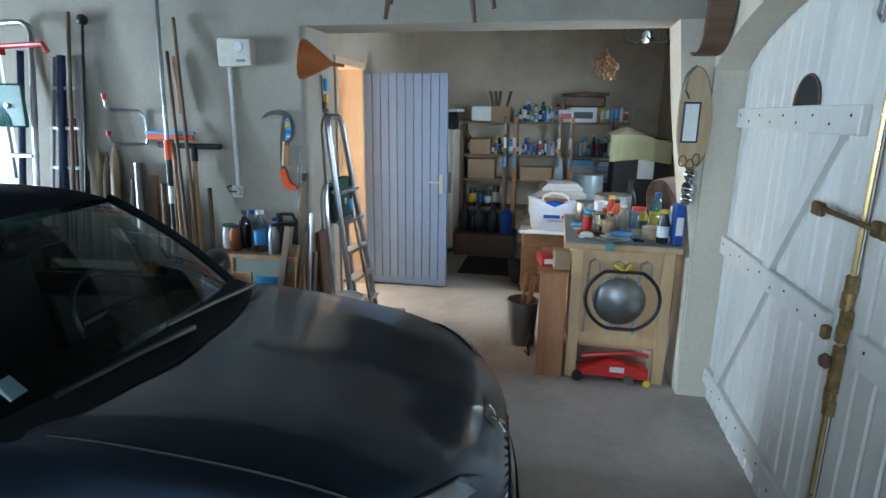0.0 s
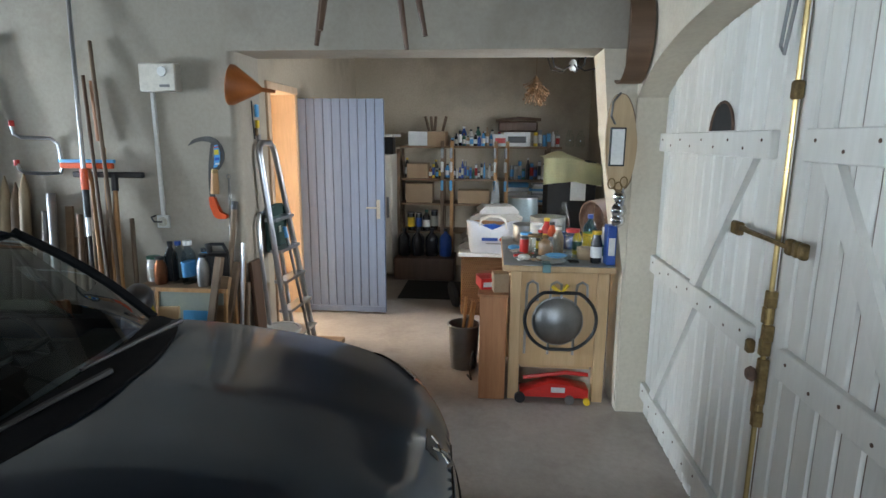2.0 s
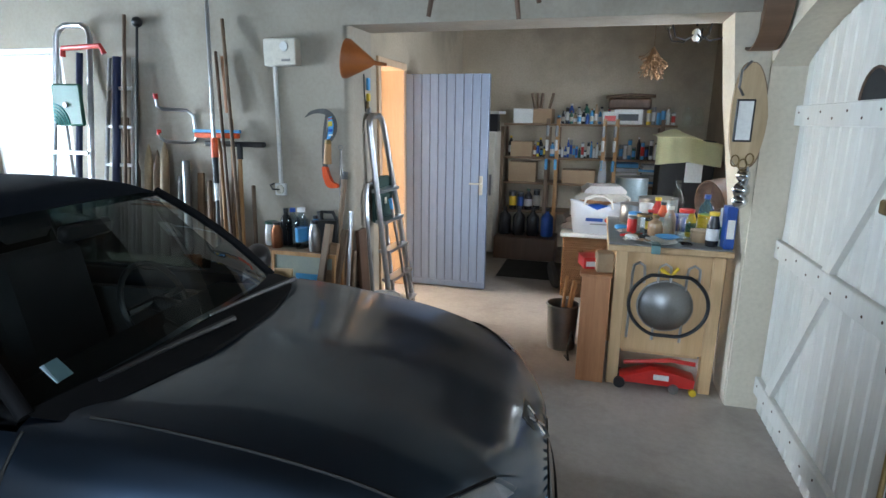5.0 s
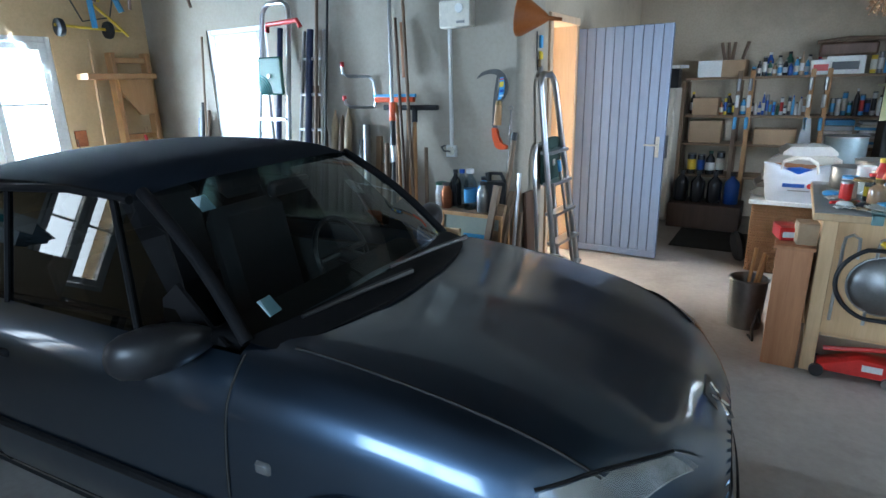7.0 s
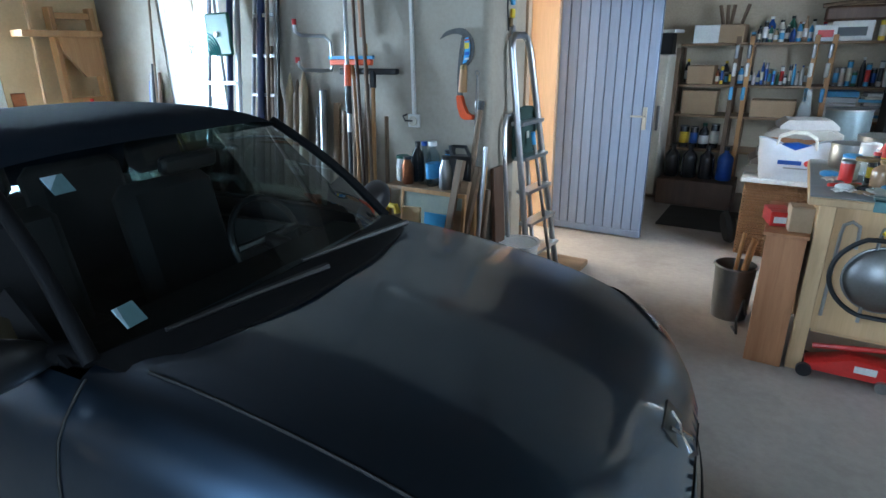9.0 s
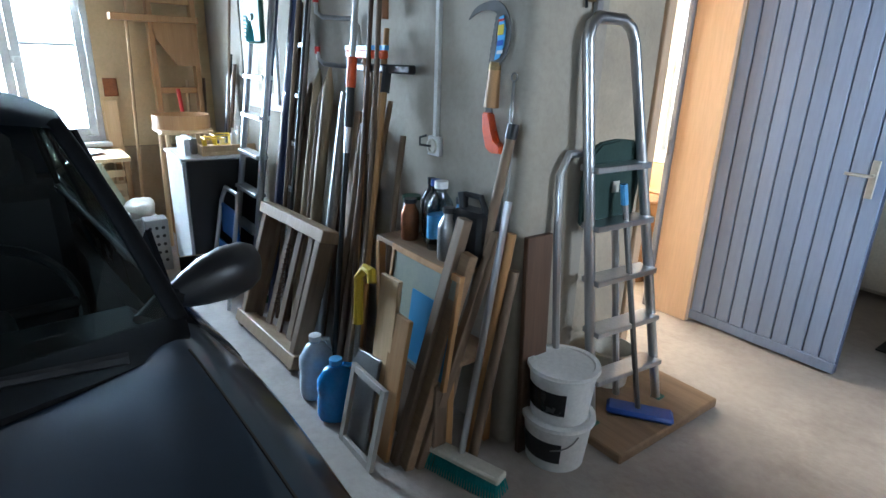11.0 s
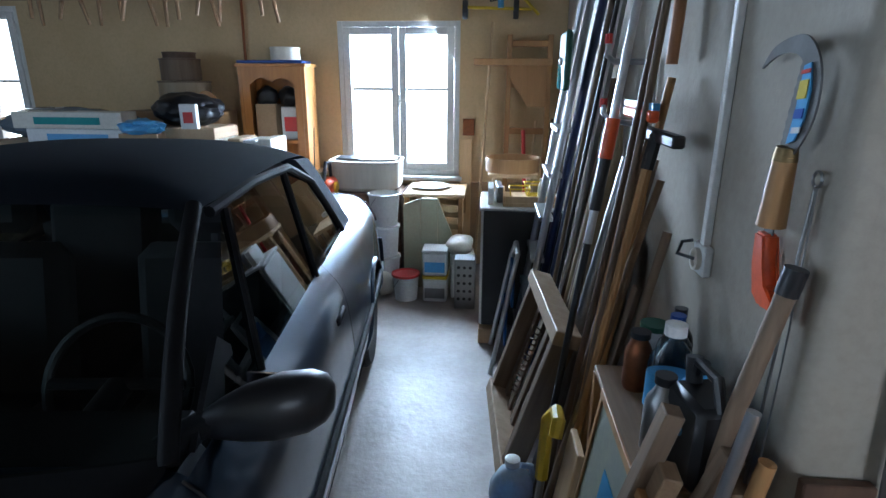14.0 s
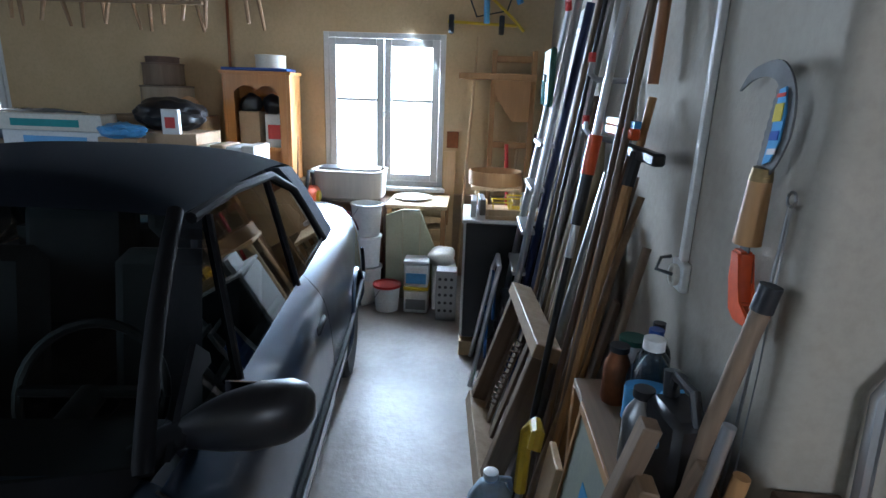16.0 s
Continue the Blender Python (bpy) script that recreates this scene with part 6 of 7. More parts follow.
for k, (x, y, sx, sy, rz, mat) in enumerate(((-0.60, 0.12, 0.09, 0.05, 20, WHITE), (-0.53, 0.095, 0.07, 0.05, -35, CARD), (-0.63, 0.38, 0.10, 0.06, 50, CREAM), (-0.30, 0.075, 0.06, 0.05, 10, AMBER))):
    bm = B()
    bmesh.ops.create_grid(bm, x_segments=8, y_segments=6, size=0.5)
    bmesh.ops.solidify(bm, geom=bm.faces[:], thickness=0.004)
    for v in bm.verts:
        v.co = Vector((v.co.x * sx, v.co.y * sy, v.co.z + 0.010 + 0.012 * noise.noise(v.co * 5 + Vector((k, 0, 0)))))
    single("paper_scrap", bm, mat, "crumpled paper scrap on the workbench", "paper", pose(x, y, T + 0.002, 0, 0, rz), group="paper scraps on the bench")
bm = B()
tube(bm, [(-0.66, 0.20, T + 0.012), (-0.60, 0.24, T + 0.012), (-0.53, 0.27, T + 0.012)], 0.009, 8)
single("screwdriver", bm, RED, "small red screwdriver lying on the workbench", "screwdriver")
sieve(pose(-0.10, 0.62, 1.105, 0, 82, 25), 0.165, 0.11, DARK_WOOD, "dark wooden sieve hoop standing on the workbench")
lp = thing("lamp_reflector", "chrome lamp bowls hung on the return wall", "lamp")
for z, r in ((1.28, 0.05), (1.36, 0.04), (1.22, 0.045)):
    bm = B()
    lathe(bm, [(r, 0), (r * 0.8, 0.02), (r * 0.3, 0.045), (0.004, 0.05)], 18, m=pose(-0.06, 0.018, z, 90, 0, 20))
    part("bowl", bm, CHROME, lp)
bm = B()
tube(bm, [(-0.06, 0.01, 1.18), (-0.04, -0.01, 1.35), (-0.05, 0.015, 1.45)], 0.006, 6)
part("wire", bm, STEEL, lp)
yk = thing("wooden_mirror", "pale wooden oval board with small mirror on the return wall", "wall mirror")
bm = B()
OVAL = [(0.088 * math.copysign(abs(math.cos(a)) ** 0.75, math.cos(a)), 0.27 * math.sin(a)) for a in (math.tau * k / 36 for k in range(36))]
OVAL = [(x * (1.0 - 0.12 * max(0, z) / 0.27) - 0.02 * max(0, z) / 0.27, z) for x, z in OVAL]
prism(bm, [(-0.075 + x, 1.675 + z) for x, z in OVAL], "y", -0.014, 0.004)
part("oval_board", bm, wood("oval_pine", (0.50, 0.37, 0.22), (0.40, 0.28, 0.15)), yk, smooth=False)
bm = B()
prism(bm, [(-0.069 + x * 1.07, 1.673 + z * 1.03) for x, z in OVAL], "y", 0.004, 0.018)
part("back_board", bm, OLD_WOOD, yk, "darker wooden backing", smooth=False)
bm = B()
tube(bm, [(-0.10, -0.022, 1.95), (-0.145, -0.05, 1.90), (-0.15, -0.05, 1.82), (-0.12, -0.022, 1.78)], 0.007, 6)
part("wire_hanger", bm, STEEL, yk)
bm = B()
box(bm, -0.145, -0.055, -0.03, -0.013, 1.54, 1.76, 0.003)
f2 = part("mirror_frame", bm, BLACK, yk, smooth=False)
bm = B()
box(bm, -0.135, -0.065, -0.033, -0.0305, 1.55, 1.75)
part("mirror_glass", bm, WHITE, f2, smooth=False)
for x, z in ((-0.12, 1.44), (-0.08, 1.42), (-0.05, 1.45)):
    bm = B()
    tube(bm, [(x + 0.02 * math.cos(a), -0.025, z + 0.03 * math.sin(a)) for a in (math.tau * k / 12 for k in range(13))], 0.004, 5)
    part("key_ring", bm, BRASS, yk)
sieve(pose(-0.012, -0.075, 2.235, 0, -90, 0), 0.24, 0.12, wood("brown_hoop", (0.17, 0.095, 0.055), (0.10, 0.055, 0.03)), "large brown wooden sieve hung high on the wall", True)

# ---- store room: hamper, bag, shelves ----
ham = thing("wicker_hamper", "low brown wicker hamper on the store floor", "hamper", pose(-0.82, 2.05, 0))
bm = B()
box(bm, -0.255, 0.255, -0.19, 0.235, 0.0, 0.588, 0.004)
for r in range(26):
    z = 0.004 + 0.0225 * r
    pts = []
    for k in range(57):
        u = k / 56
        x = -0.262 + 0.524 * u
        pts.append((x, -0.198 + (0.006 if (k + r) % 2 else -0.006), z + 0.011))
    tube(bm, pts, 0.0095, 4)
    pts = [(-0.262 + (0.006 if (k + r) % 2 else -0.006), -0.198 + 0.43 * k / 40, z + 0.011) for k in range(41)]
    tube(bm, pts, 0.0095, 4)
part("weave", bm, WICKER, ham, "woven wicker sides")
bm = B()
box(bm, -0.30, 0.30, -0.24, 0.27, 0.59, 0.625, 0.006)
part("lid", bm, WHITE, ham, "white cloth-covered lid", smooth=False)
CLOTHS = ((0.627, 0.52, (0.40, 0.35, 0.29)), (0.70, 0.50, (0.24, 0.20, 0.17)), (0.77, 0.48, (0.42, 0.39, 0.35)), (0.84, 0.50, (0.36, 0.18, 0.09)), (0.91, 0.50, (0.46, 0.42, 0.36)), (0.98, 0.38, (0.44, 0.41, 0.38)))
for k, (z, w, col) in enumerate(CLOTHS):
    bm = B()
    bmesh.ops.create_grid(bm, x_segments=14, y_segments=8, size=0.5)
    bmesh.ops.solidify(bm, geom=bm.faces[:], thickness=0.07)
    for v in bm.verts:
        x, y, zz = v.co
        sag = 0.045 * max(0, abs(x) - 0.36) / 0.14
        v.co = Vector((x * w, y * 0.30 + 0.1, (0.07 if zz > -0.01 else 0.0) - sag * (zz > -0.01) + 0.010 * noise.noise(Vector((x * 7, y * 7, k * 3.1)))))
    single("folded_cloth", bm, material("cloth_%d" % k, col, 0.9, 0, tuple(c * 0.8 for c in col), 0.7, 9, 90, 0.4), "folded cloth in a slumped pile on the hamper", "cloth", pose(-0.87 + 0.025 * k, 2.06, z, 0, 0, 5 * ((k * 3) % 4) - 7), group="folded cloths")
sbag = thing("carrier_bag", "white woven carrier bag with a blue printed bar", "bag", pose(-0.80, 1.91, 0.627))
bm = B()
rings = []
for i in range(9):
    u = i / 8
    wx, wy = 0.205 + 0.045 * u, 0.085 + 0.02 * math.sin(math.pi * u) - 0.03 * u
    ring = []
    for k in range(40):
        a = math.tau * k / 40
        c, s = math.cos(a), math.sin(a)
        e = 0.35
        x, y = math.copysign(abs(c) ** e, c) * wx, math.copysign(abs(s) ** e, s) * wy
        dip = -0.05 * math.exp(-(x / 0.10) ** 2) * u ** 3 + 0.03 * abs(x) / 0.25 * u ** 3
        ring.append(bm.verts.new((x + 0.010 * noise.noise(Vector((x * 14, y * 14, u * 3))), y + 0.014 * noise.noise(Vector((x * 11 + 5, y * 9, u * 4))), 0.27 * u + dip)))
    rings.append(ring)
ring_faces(bm, rings, True, False)
bm.faces.new(rings[0][::-1])
part("body", bm, material("woven_white_bag", (0.60, 0.61, 0.64), 0.5, 0, (0.50, 0.52, 0.56), 0.6, 9, 120, 0.2), sbag)
bm = B()
box(bm, -0.10, 0.05, -0.122, -0.116, 0.125, 0.155)
part("print_bar", bm, BLUE, sbag, smooth=False)
bm = B()
lathe(bm, [(0.020, 0), (0.020, 0.004), (0.001, 0.0045)], 18, m=pose(0.085, -0.116, 0.14, 90, 0, 0))
part("print_dot", bm, RED, sbag)
bm = B()
box(bm, -0.06, 0.09, -0.122, -0.117, 0.095, 0.105)
part("print_line", bm, STEEL, sbag, smooth=False)
bm = B()
bmesh.ops.create_icosphere(bm, subdivisions=3, radius=1.0, matrix=Matrix.Translation((0.0, 0.0, 0.205)) @ Matrix.Diagonal((0.16, 0.06, 0.065, 1)))
for v in bm.verts:
    v.co += Vector((0, 0, 0.018 * noise.noise(v.co * 14)))
part("blue_content", bm, BLUE, sbag, "crumpled dark blue cloth in the bag")
for sy in (-0.06, 0.06):
    bm = B()
    tube(bm, [(-0.13, sy, 0.23), (-0.11, sy, 0.31), (-0.03, sy * 0.7, 0.345), (0.06, sy * 0.7, 0.34), (0.12, sy, 0.30), (0.13, sy, 0.23)], 0.009, 6)
    part("strap", bm, CREAM, sbag)
can(-0.30, 1.75, 0.0, 1.0, 0.16, STEEL, "tall grey metal drum in the store")
can(-0.50, 2.3, 0.0, 1.12, 0.15, material("grey_green_tin", (0.20, 0.24, 0.25), 0.4, 0.5), "grey-green metal milk can in the store")
bm = B()
lathe(bm, [(0.12, -0.035), (0.14, 0), (0.12, 0.035)], 24, m=pose(-1.17, 2.1, 0.14, 0, 80, 20))
single("rubber_wheel", bm, TYRE, "small black rubber wheel leaning on the hamper", "wheel")
carton(-0.80, 1.82 + 0.9, 0.0, 0.5, 0.4, 0.72, CARD, "large brown cardboard box in the store", 3)

SH = 3.62
shelves = thing("store_shelves", "wooden shelves full of tins along the back wall", "shelves")
for z, x0, x1 in ((1.575, -1.98, 0.02), (1.17, -1.98, 0.02), (0.86, -1.98, -0.1), (0.50, -1.98, -0.2)):
    bm = B()
    box(bm, x0, x1, SH, 4.01, z, z + 0.025, 0.003)
    part("shelf_board", bm, WOOD_X, shelves, smooth=False)
for x in (-1.99, -1.44, -1.32, -0.78, -0.64, -0.14):
    bm = B()
    box(bm, x - 0.022, x + 0.022, SH - 0.02, SH + 0.015, 0, 1.66 if x > -1.5 else 1.56, 0.003)
    part("upright", bm, PINE if x in (-0.78, -0.64, -1.32) else OLD_WOOD, shelves, smooth=False)
    bm = B()
    box(bm, x - 0.015, x + 0.015, 3.97, 4.005, 0, 1.56, 0.003)
    part("back_post", bm, OLD_WOOD, shelves, smooth=False)
rnd = random.Random(4)
for k in range(12):
    h = rnd.uniform(0.02, 0.05)
    x = -0.50 + 0.01 * (k % 3)
    carton(-0.23 + 0.02 * (k % 3), SH + 0.15, 0.887 + 0.028 * k if k < 9 else 0.527 + 0.03 * (k - 9), 0.24, 0.22, 0.026, (WHITE, LIGHT_BLUE, CREAM, WHITE, STEEL)[k % 5], "flat folder stacked on the lower shelf", rnd.uniform(-8, 8), "folders on the store shelves", name="folder", category="folder")
for k in range(9):
    x = -1.92 + 0.075 * k
    bottle(x, SH + 0.24, 1.197, rnd.uniform(0.14, 0.26), 0.03, rnd.choice([AMBER, GREEN, BLACK, LIGHT_BLUE, WHITE]), rnd.choice([BLACK, RED, YELLOW]), "bottle at the back of the store shelf", 0.4, "bottles on the store shelves", 0, WHITE)
for k in range(8):
    bottle(-1.28 + 0.09 * k, SH + 0.26, 1.602, rnd.uniform(0.14, 0.24), 0.036, rnd.choice([AMBER, GREEN, CREAM, WHITE, BLUE]), rnd.choice([BLACK, RED, WHITE]), "bottle at the back of the top shelf", 0.4, "bottles on the store shelves", 0, CREAM)
CANS = [WHITE, BLUE, STEEL, CREAM, GREEN, BLACK, CARD, LIGHT_BLUE, WHITE, AMBER, STEEL, YELLOW, BLACK, COPPER]
for z, x0, x1, hmin, hmax, n in ((1.602, -1.35, -0.82, 0.10, 0.20, 11), (1.197, -1.28, -0.80, 0.10, 0.22, 14), (1.197, -0.60, -0.16, 0.12, 0.24, 9), (1.197, -1.62, -1.46, 0.1, 0.2, 4), (1.602, -0.32, 0.0, 0.10, 0.2, 6), (0.527, -1.9, -1.5, 0.18, 0.26, 4)):
    x = x0
    for k in range(n):
        r = (x1 - x0) / n / 2 * rnd.uniform(0.8, 0.98)
        xx = x0 + (x1 - x0) * (k + 0.5) / n
        h = rnd.uniform(hmin, hmax)
        mat = rnd.choice(CANS + [WHITE, LIGHT_BLUE]) if z > 0.6 else AMBER
        y = SH + 0.07 + rnd.uniform(0, 0.08)
        if rnd.random() < 0.45:
            bottle(xx, y, z, h * 1.15, r, mat, rnd.choice(CANS), "small bottle on the store shelf", 0.4, "bottles on the store shelves", 0, rnd.choice([None, WHITE, CREAM]))
        else:
            root = can(xx, y, z, h, r, mat, "paint tin on the store shelf", "tins on the store shelves")
            bm = B()
            lathe(bm, [(r * 1.012, h * 0.2), (r * 1.012, h * 0.72)], 18)
            part("paper_label", bm, rnd.choice([WHITE, CREAM, LIGHT_BLUE, RED, YELLOW, BLUE, BLACK]), root)
for x, z, sx, sz, mat, lab, tp in ((-1.75, 1.602, 0.26, 0.17, WHITE, "white carton on the top shelf", None), (-1.52, 1.602, 0.24, 0.17, CARD, "brown cardboard box on the top shelf", None),
                               (-0.52, 1.602, 0.32, 0.17, WHITE, "white carton with a black print on the top shelf", BLACK), (-0.72, 1.602, 0.18, 0.14, WHITE, "white tub with red print on the top shelf", RED),
                               (-1.76, 1.197, 0.26, 0.18, CARD, "brown box on the middle shelf", None), (-1.74, 0.887, 0.34, 0.24, CARD, "large brown box on the lower shelf", None),
                               (-1.05, 0.887, 0.40, 0.16, CARD, "flat brown box on the lower shelf", None), (-0.50, 0.887, 0.26, 0.10, WHITE, "stack of white papers on the lower shelf", LIGHT_BLUE), (-0.48, 0.527, 0.28, 0.24, CARD, "plain cardboard box low on the shelves", None)):
    carton(x, SH + 0.16, z, sx, 0.26, sz, mat, lab, rnd.uniform(-4, 4), "cartons on the store shelves", tape=tp)
for k in range(3):
    carton(-0.50, SH + 0.15, 0.99 + 0.055 * k, 0.25, 0.24, 0.05, (WHITE, STEEL, LIGHT_BLUE)[k], "flat white box stacked on the lower shelf", 3 * k, "flat boxes")
case = thing("old_case", "dark brown leather case on top of the shelves", "case", pose(-0.52, SH + 0.16, 1.775))
bm = B()
box(bm, -0.24, 0.24, -0.13, 0.13, 0, 0.13, 0.02)
part("body", bm, DARK_WOOD, case)
bm = B()
tube(bm, [(-0.27, -0.1, 0.135), (0.0, -0.08, 0.165), (0.28, -0.1, 0.15)], 0.02, 8)
part("rolled_cloth", bm, OLD_WOOD, case)
for k, x in enumerate((-1.62, -1.58, -1.55, -1.45)):
    pole("brush", (x, SH + 0.12, 1.78), (x + 0.03 * (k - 1.5), SH + 0.12, 1.96), 0.018, OLD_WOOD, "old paint brush standing in a box", "brush", "brushes on the shelf")
for x in (-1.44, -1.33, -0.79, -0.66):
    for z, mat in ((1.45, STEEL), (1.28, WHITE), (1.05, LIGHT_BLUE)):
        bm = B()
        box(bm, x - 0.018, x + 0.018, SH - 0.05, SH - 0.022, z, z + 0.13, 0.008)
        single("hand_tool", bm, mat, "hand tool hung on a shelf upright", "tool", group="tools on the shelf uprights")
bm = B()
prism(bm, [(-0.80, 1.17), (-0.74, 1.17), (-0.70, 0.72), (-0.86, 0.72)], "y", SH - 0.05, SH - 0.045)
single("handsaw", bm, STEEL, "steel handsaw blade hung on an upright", "saw", smooth=False)
fridge = thing("fridge", "white upright fridge in the store corner", "fridge", pose(-2.14, 3.30, 0))
bm = B()
box(bm, -0.30, 0.13, -0.02, 0.55, 0.03, 1.50, 0.015)
part("body", bm, CREAM, fridge)
bm = B()
box(bm, -0.30, 0.13, -0.07, -0.025, 0.06, 1.50, 0.012)
fd = part("fridge_door", bm, CREAM, fridge)
bm = B()
box(bm, 0.07, 0.095, -0.10, -0.07, 0.75, 1.0, 0.005)
part("handle", bm, STEEL, fd)
carton(-2.2, 3.52, 1.50, 0.34, 0.3, 0.2, BLACK, "dark box on top of the fridge", 4)
carton(-2.18, 3.50, 1.705, 0.4, 0.32, 0.03, WHITE, "flat white cardboard on top of the fridge", -6)
for k in range(4):
    jx = -1.88 + 0.17 * k
    bottle(jx, 3.35, 0.27, 0.34, 0.075, AMBER if k < 3 else BLUE, BLACK, "dark plastic canister on a box in the store", 0.3, "canisters in the store")
bm = B()
box(bm, -1.98, -1.25, 3.15, 3.58, 0, 0.27, 0.006)
single("low_chest", bm, DARK_WOOD, "low dark wooden chest in the store", "chest", smooth=False)
bm = B()
box(bm, -1.80, -1.05, 2.35, 3.1, 0.003, 0.012, 0.002)
single("doormat", bm, BLACK_MATT, "dark doormat on the store floor", "mat", smooth=False)
cab = thing("dark_cabinet", "tall black metal cabinet in the store", "cabinet")
bm = B()
box(bm, -0.22, 0.30, 2.78, 3.3, 0, 1.455, 0.01)
part("body", bm, BLACK_MATT, cab)
bm = B()
box(bm, 0.03, 0.19, 2.768, 2.779, 1.04, 1.24)
part("pinned_paper", bm, WHITE, cab, smooth=False)
bm = B()
bmesh.ops.create_grid(bm, x_segments=30, y_segments=20, size=1.0)
for v in bm.verts:
    x, y = v.co.x, v.co.y
    fold = 0.012 * math.sin(x * 9) + 0.02 * noise.noise(Vector((x * 3, 1.7, 0)))
    if y > -0.3:
        co = (3.02 + (y - 0.35) * 0.44, 1.50 - 0.08 * max(0, x) + 0.018 * noise.noise(Vector((x * 3, y * 3, 0))) + 0.07 * math.exp(-((x + 0.45) ** 2 + (y - 0.3) ** 2) * 7))
    else:
        co = (2.734 + fold, 1.49 - 0.08 * max(0, x) - (-0.3 - y) * (0.34 - 0.05 * x))
    v.co = Vector((0.04 + x * 0.31, *co))
bmesh.ops.solidify(bm, geom=bm.faces[:], thickness=0.006)
single("dust_sheet", bm, material("pale_yellow_cloth", (0.78, 0.76, 0.46), 0.9, 0, (0.70, 0.67, 0.40), 0.7, 6, 90, 0.4), "pale yellow dust sheet draped over the black cabinet", "cloth")
for x in (-0.05, 0.12, 0.25):
    bottle(x, 3.72, 1.602, 0.2, 0.05, GLASS, GLASS, "empty glass jar at the back of the store", 0.5, "glass jars")
# hanging lights and dried flowers
cl = thing("chandelier", "wrought lamp with glass shades under the store ceiling", "chandelier")
bm = B()
tube(bm, [(-0.17, 1.55, H), (-0.17, 1.55, 2.36)], 0.008, 6)
for a in range(5):
    c, s = math.cos(a * 1.2566), math.sin(a * 1.2566)
    tube(bm, [(-0.17, 1.55, 2.31), (-0.17 + 0.1 * c, 1.55 + 0.1 * s, 2.25), (-0.17 + 0.2 * c, 1.55 + 0.2 * s, 2.27), (-0.17 + 0.24 * c, 1.55 + 0.24 * s, 2.37)], 0.007, 6)
part("iron_arms", bm, BLACK, cl)
for a in range(5):
    c, s = math.cos(a * 1.2566), math.sin(a * 1.2566)
    bm = B()
    lathe(bm, [(0.012, -0.02), (0.03, 0.0), (0.045, 0.04), (0.04, 0.07)], 14, (-0.17 + 0.24 * c, 1.55 + 0.24 * s, 2.37))
    part("glass_shade", bm, GLASS, cl)
bm = B()
lathe(bm, [(0.02, 0.03), (0.035, 0.06), (0.03, 0.10), (0.012, 0.12)], 14, (-0.17, 1.55, 2.22))
part("bulb", bm, WHITE, cl)
dry = thing("dried_flowers", "bunch of dried flowers hanging upside down", "dried flowers")
bm = B()
tube(bm, [(-0.47, 1.5, H), (-0.47, 1.5, 2.21)], 0.002, 4)
for k in range(120):
    a, r = rnd.uniform(0, math.tau), rnd.uniform(0.02, 0.11)
    tip = Vector((-0.47 + r * math.cos(a), 1.5 + r * math.sin(a), 2.04 + rnd.uniform(-0.07, 0.1)))
    tube(bm, [(-0.47, 1.5, 2.21), tip.lerp(Vector((-0.47, 1.5, 2.17)), 0.4), tip], [0.002, 0.002, 0.005], 4)
    bmesh.ops.create_icosphere(bm, subdivisions=1, radius=rnd.uniform(0.005, 0.013), matrix=Matrix.Translation(tip))
part("bunch", bm, wood("dry_stems", (0.24, 0.13, 0.055), (0.13, 0.07, 0.03), 0.8), dry)

# ---- the window end ----
fz = thing("old_fridge", "small fridge turned with its black back to the room", "fridge")
bm = B()
box(bm, -5.20, -4.72, -0.63, -0.14, 0.10, 0.85, 0.012)
part("body", bm, WHITE, fz, "white enamel body")
bm = B()
box(bm, -4.716, -4.68, -0.615, -0.15, 0.12, 0.86, 0.006)
part("back_panel", bm, BLACK, fz, "matt black back")
bm = B()
box(bm, -5.21, -4.70, -0.64, -0.13, 0.852, 0.875, 0.006)
part("lid", bm, WHITE, fz)
for y in (-0.58, -0.22):
    bm = B()
    box(bm, -5.2, -4.66, y - 0.05, y + 0.05, 0, 0.10, 0.004)
    single("wood_block", bm, PINE_PALE, "pale wooden block under the old fridge", "block", group="blocks under the fridge", smooth=False)
tray = thing("wooden_tray", "shallow wooden tray on the old fridge", "tray")
bm = B()
box(bm, -5.10, -4.74, -0.50, -0.16, 0.876, 0.90, 0.003)
box(bm, -5.10, -4.74, -0.50, -0.485, 0.90, 0.94, 0.003)
box(bm, -4.755, -4.74, -0.485, -0.16, 0.90, 0.94, 0.003)
part("tray", bm, PINE_PALE, tray, smooth=False)
for x, y in ((-4.85, -0.40), (-5.0, -0.30)):
    bk = thing("plastic_basket", "yellow plastic mesh basket in the tray", "basket", pose(x, y, 0.905), "yellow baskets")
    for k in range(8):
        bm = B()
        tube(bm, [(-0.06 + 0.017 * k, -0.06, 0.07), (-0.055 + 0.0157 * k, -0.05, 0.0), (-0.055 + 0.0157 * k, 0.05, 0.0), (-0.06 + 0.017 * k, 0.06, 0.07)], 0.003, 5)
        part("rib", bm, YELLOW, bk)
    bm = B()
    tube(bm, [(-0.062, -0.062, 0.07), (0.062, -0.062, 0.07), (0.062, 0.062, 0.07), (-0.062, 0.062, 0.07), (-0.062, -0.062, 0.07)], 0.005, 5)
    part("rim", bm, YELLOW, bk)
for x, y, r in ((-4.84, -0.27, 0.02), (-4.88, -0.22, 0.018), (-4.95, -0.2, 0.02)):
    bottle(x, y, 0.905, 0.13, r, WHITE, CREAM, "small white tube in the tray", 0.5, "tubes in the tray")
for k in range(2):
    carton(-4.90 - 0.06 * k, -0.575 + 0.05 * k, 0.876, 0.22, 0.035, 0.10, (WHITE, STEEL)[k], "narrow white packet on the old fridge", 4 * k, "packets")
st = thing("wooden_stool", "plain pale wooden stool by the end wall", "stool", pose(-5.62, -0.42, 0))
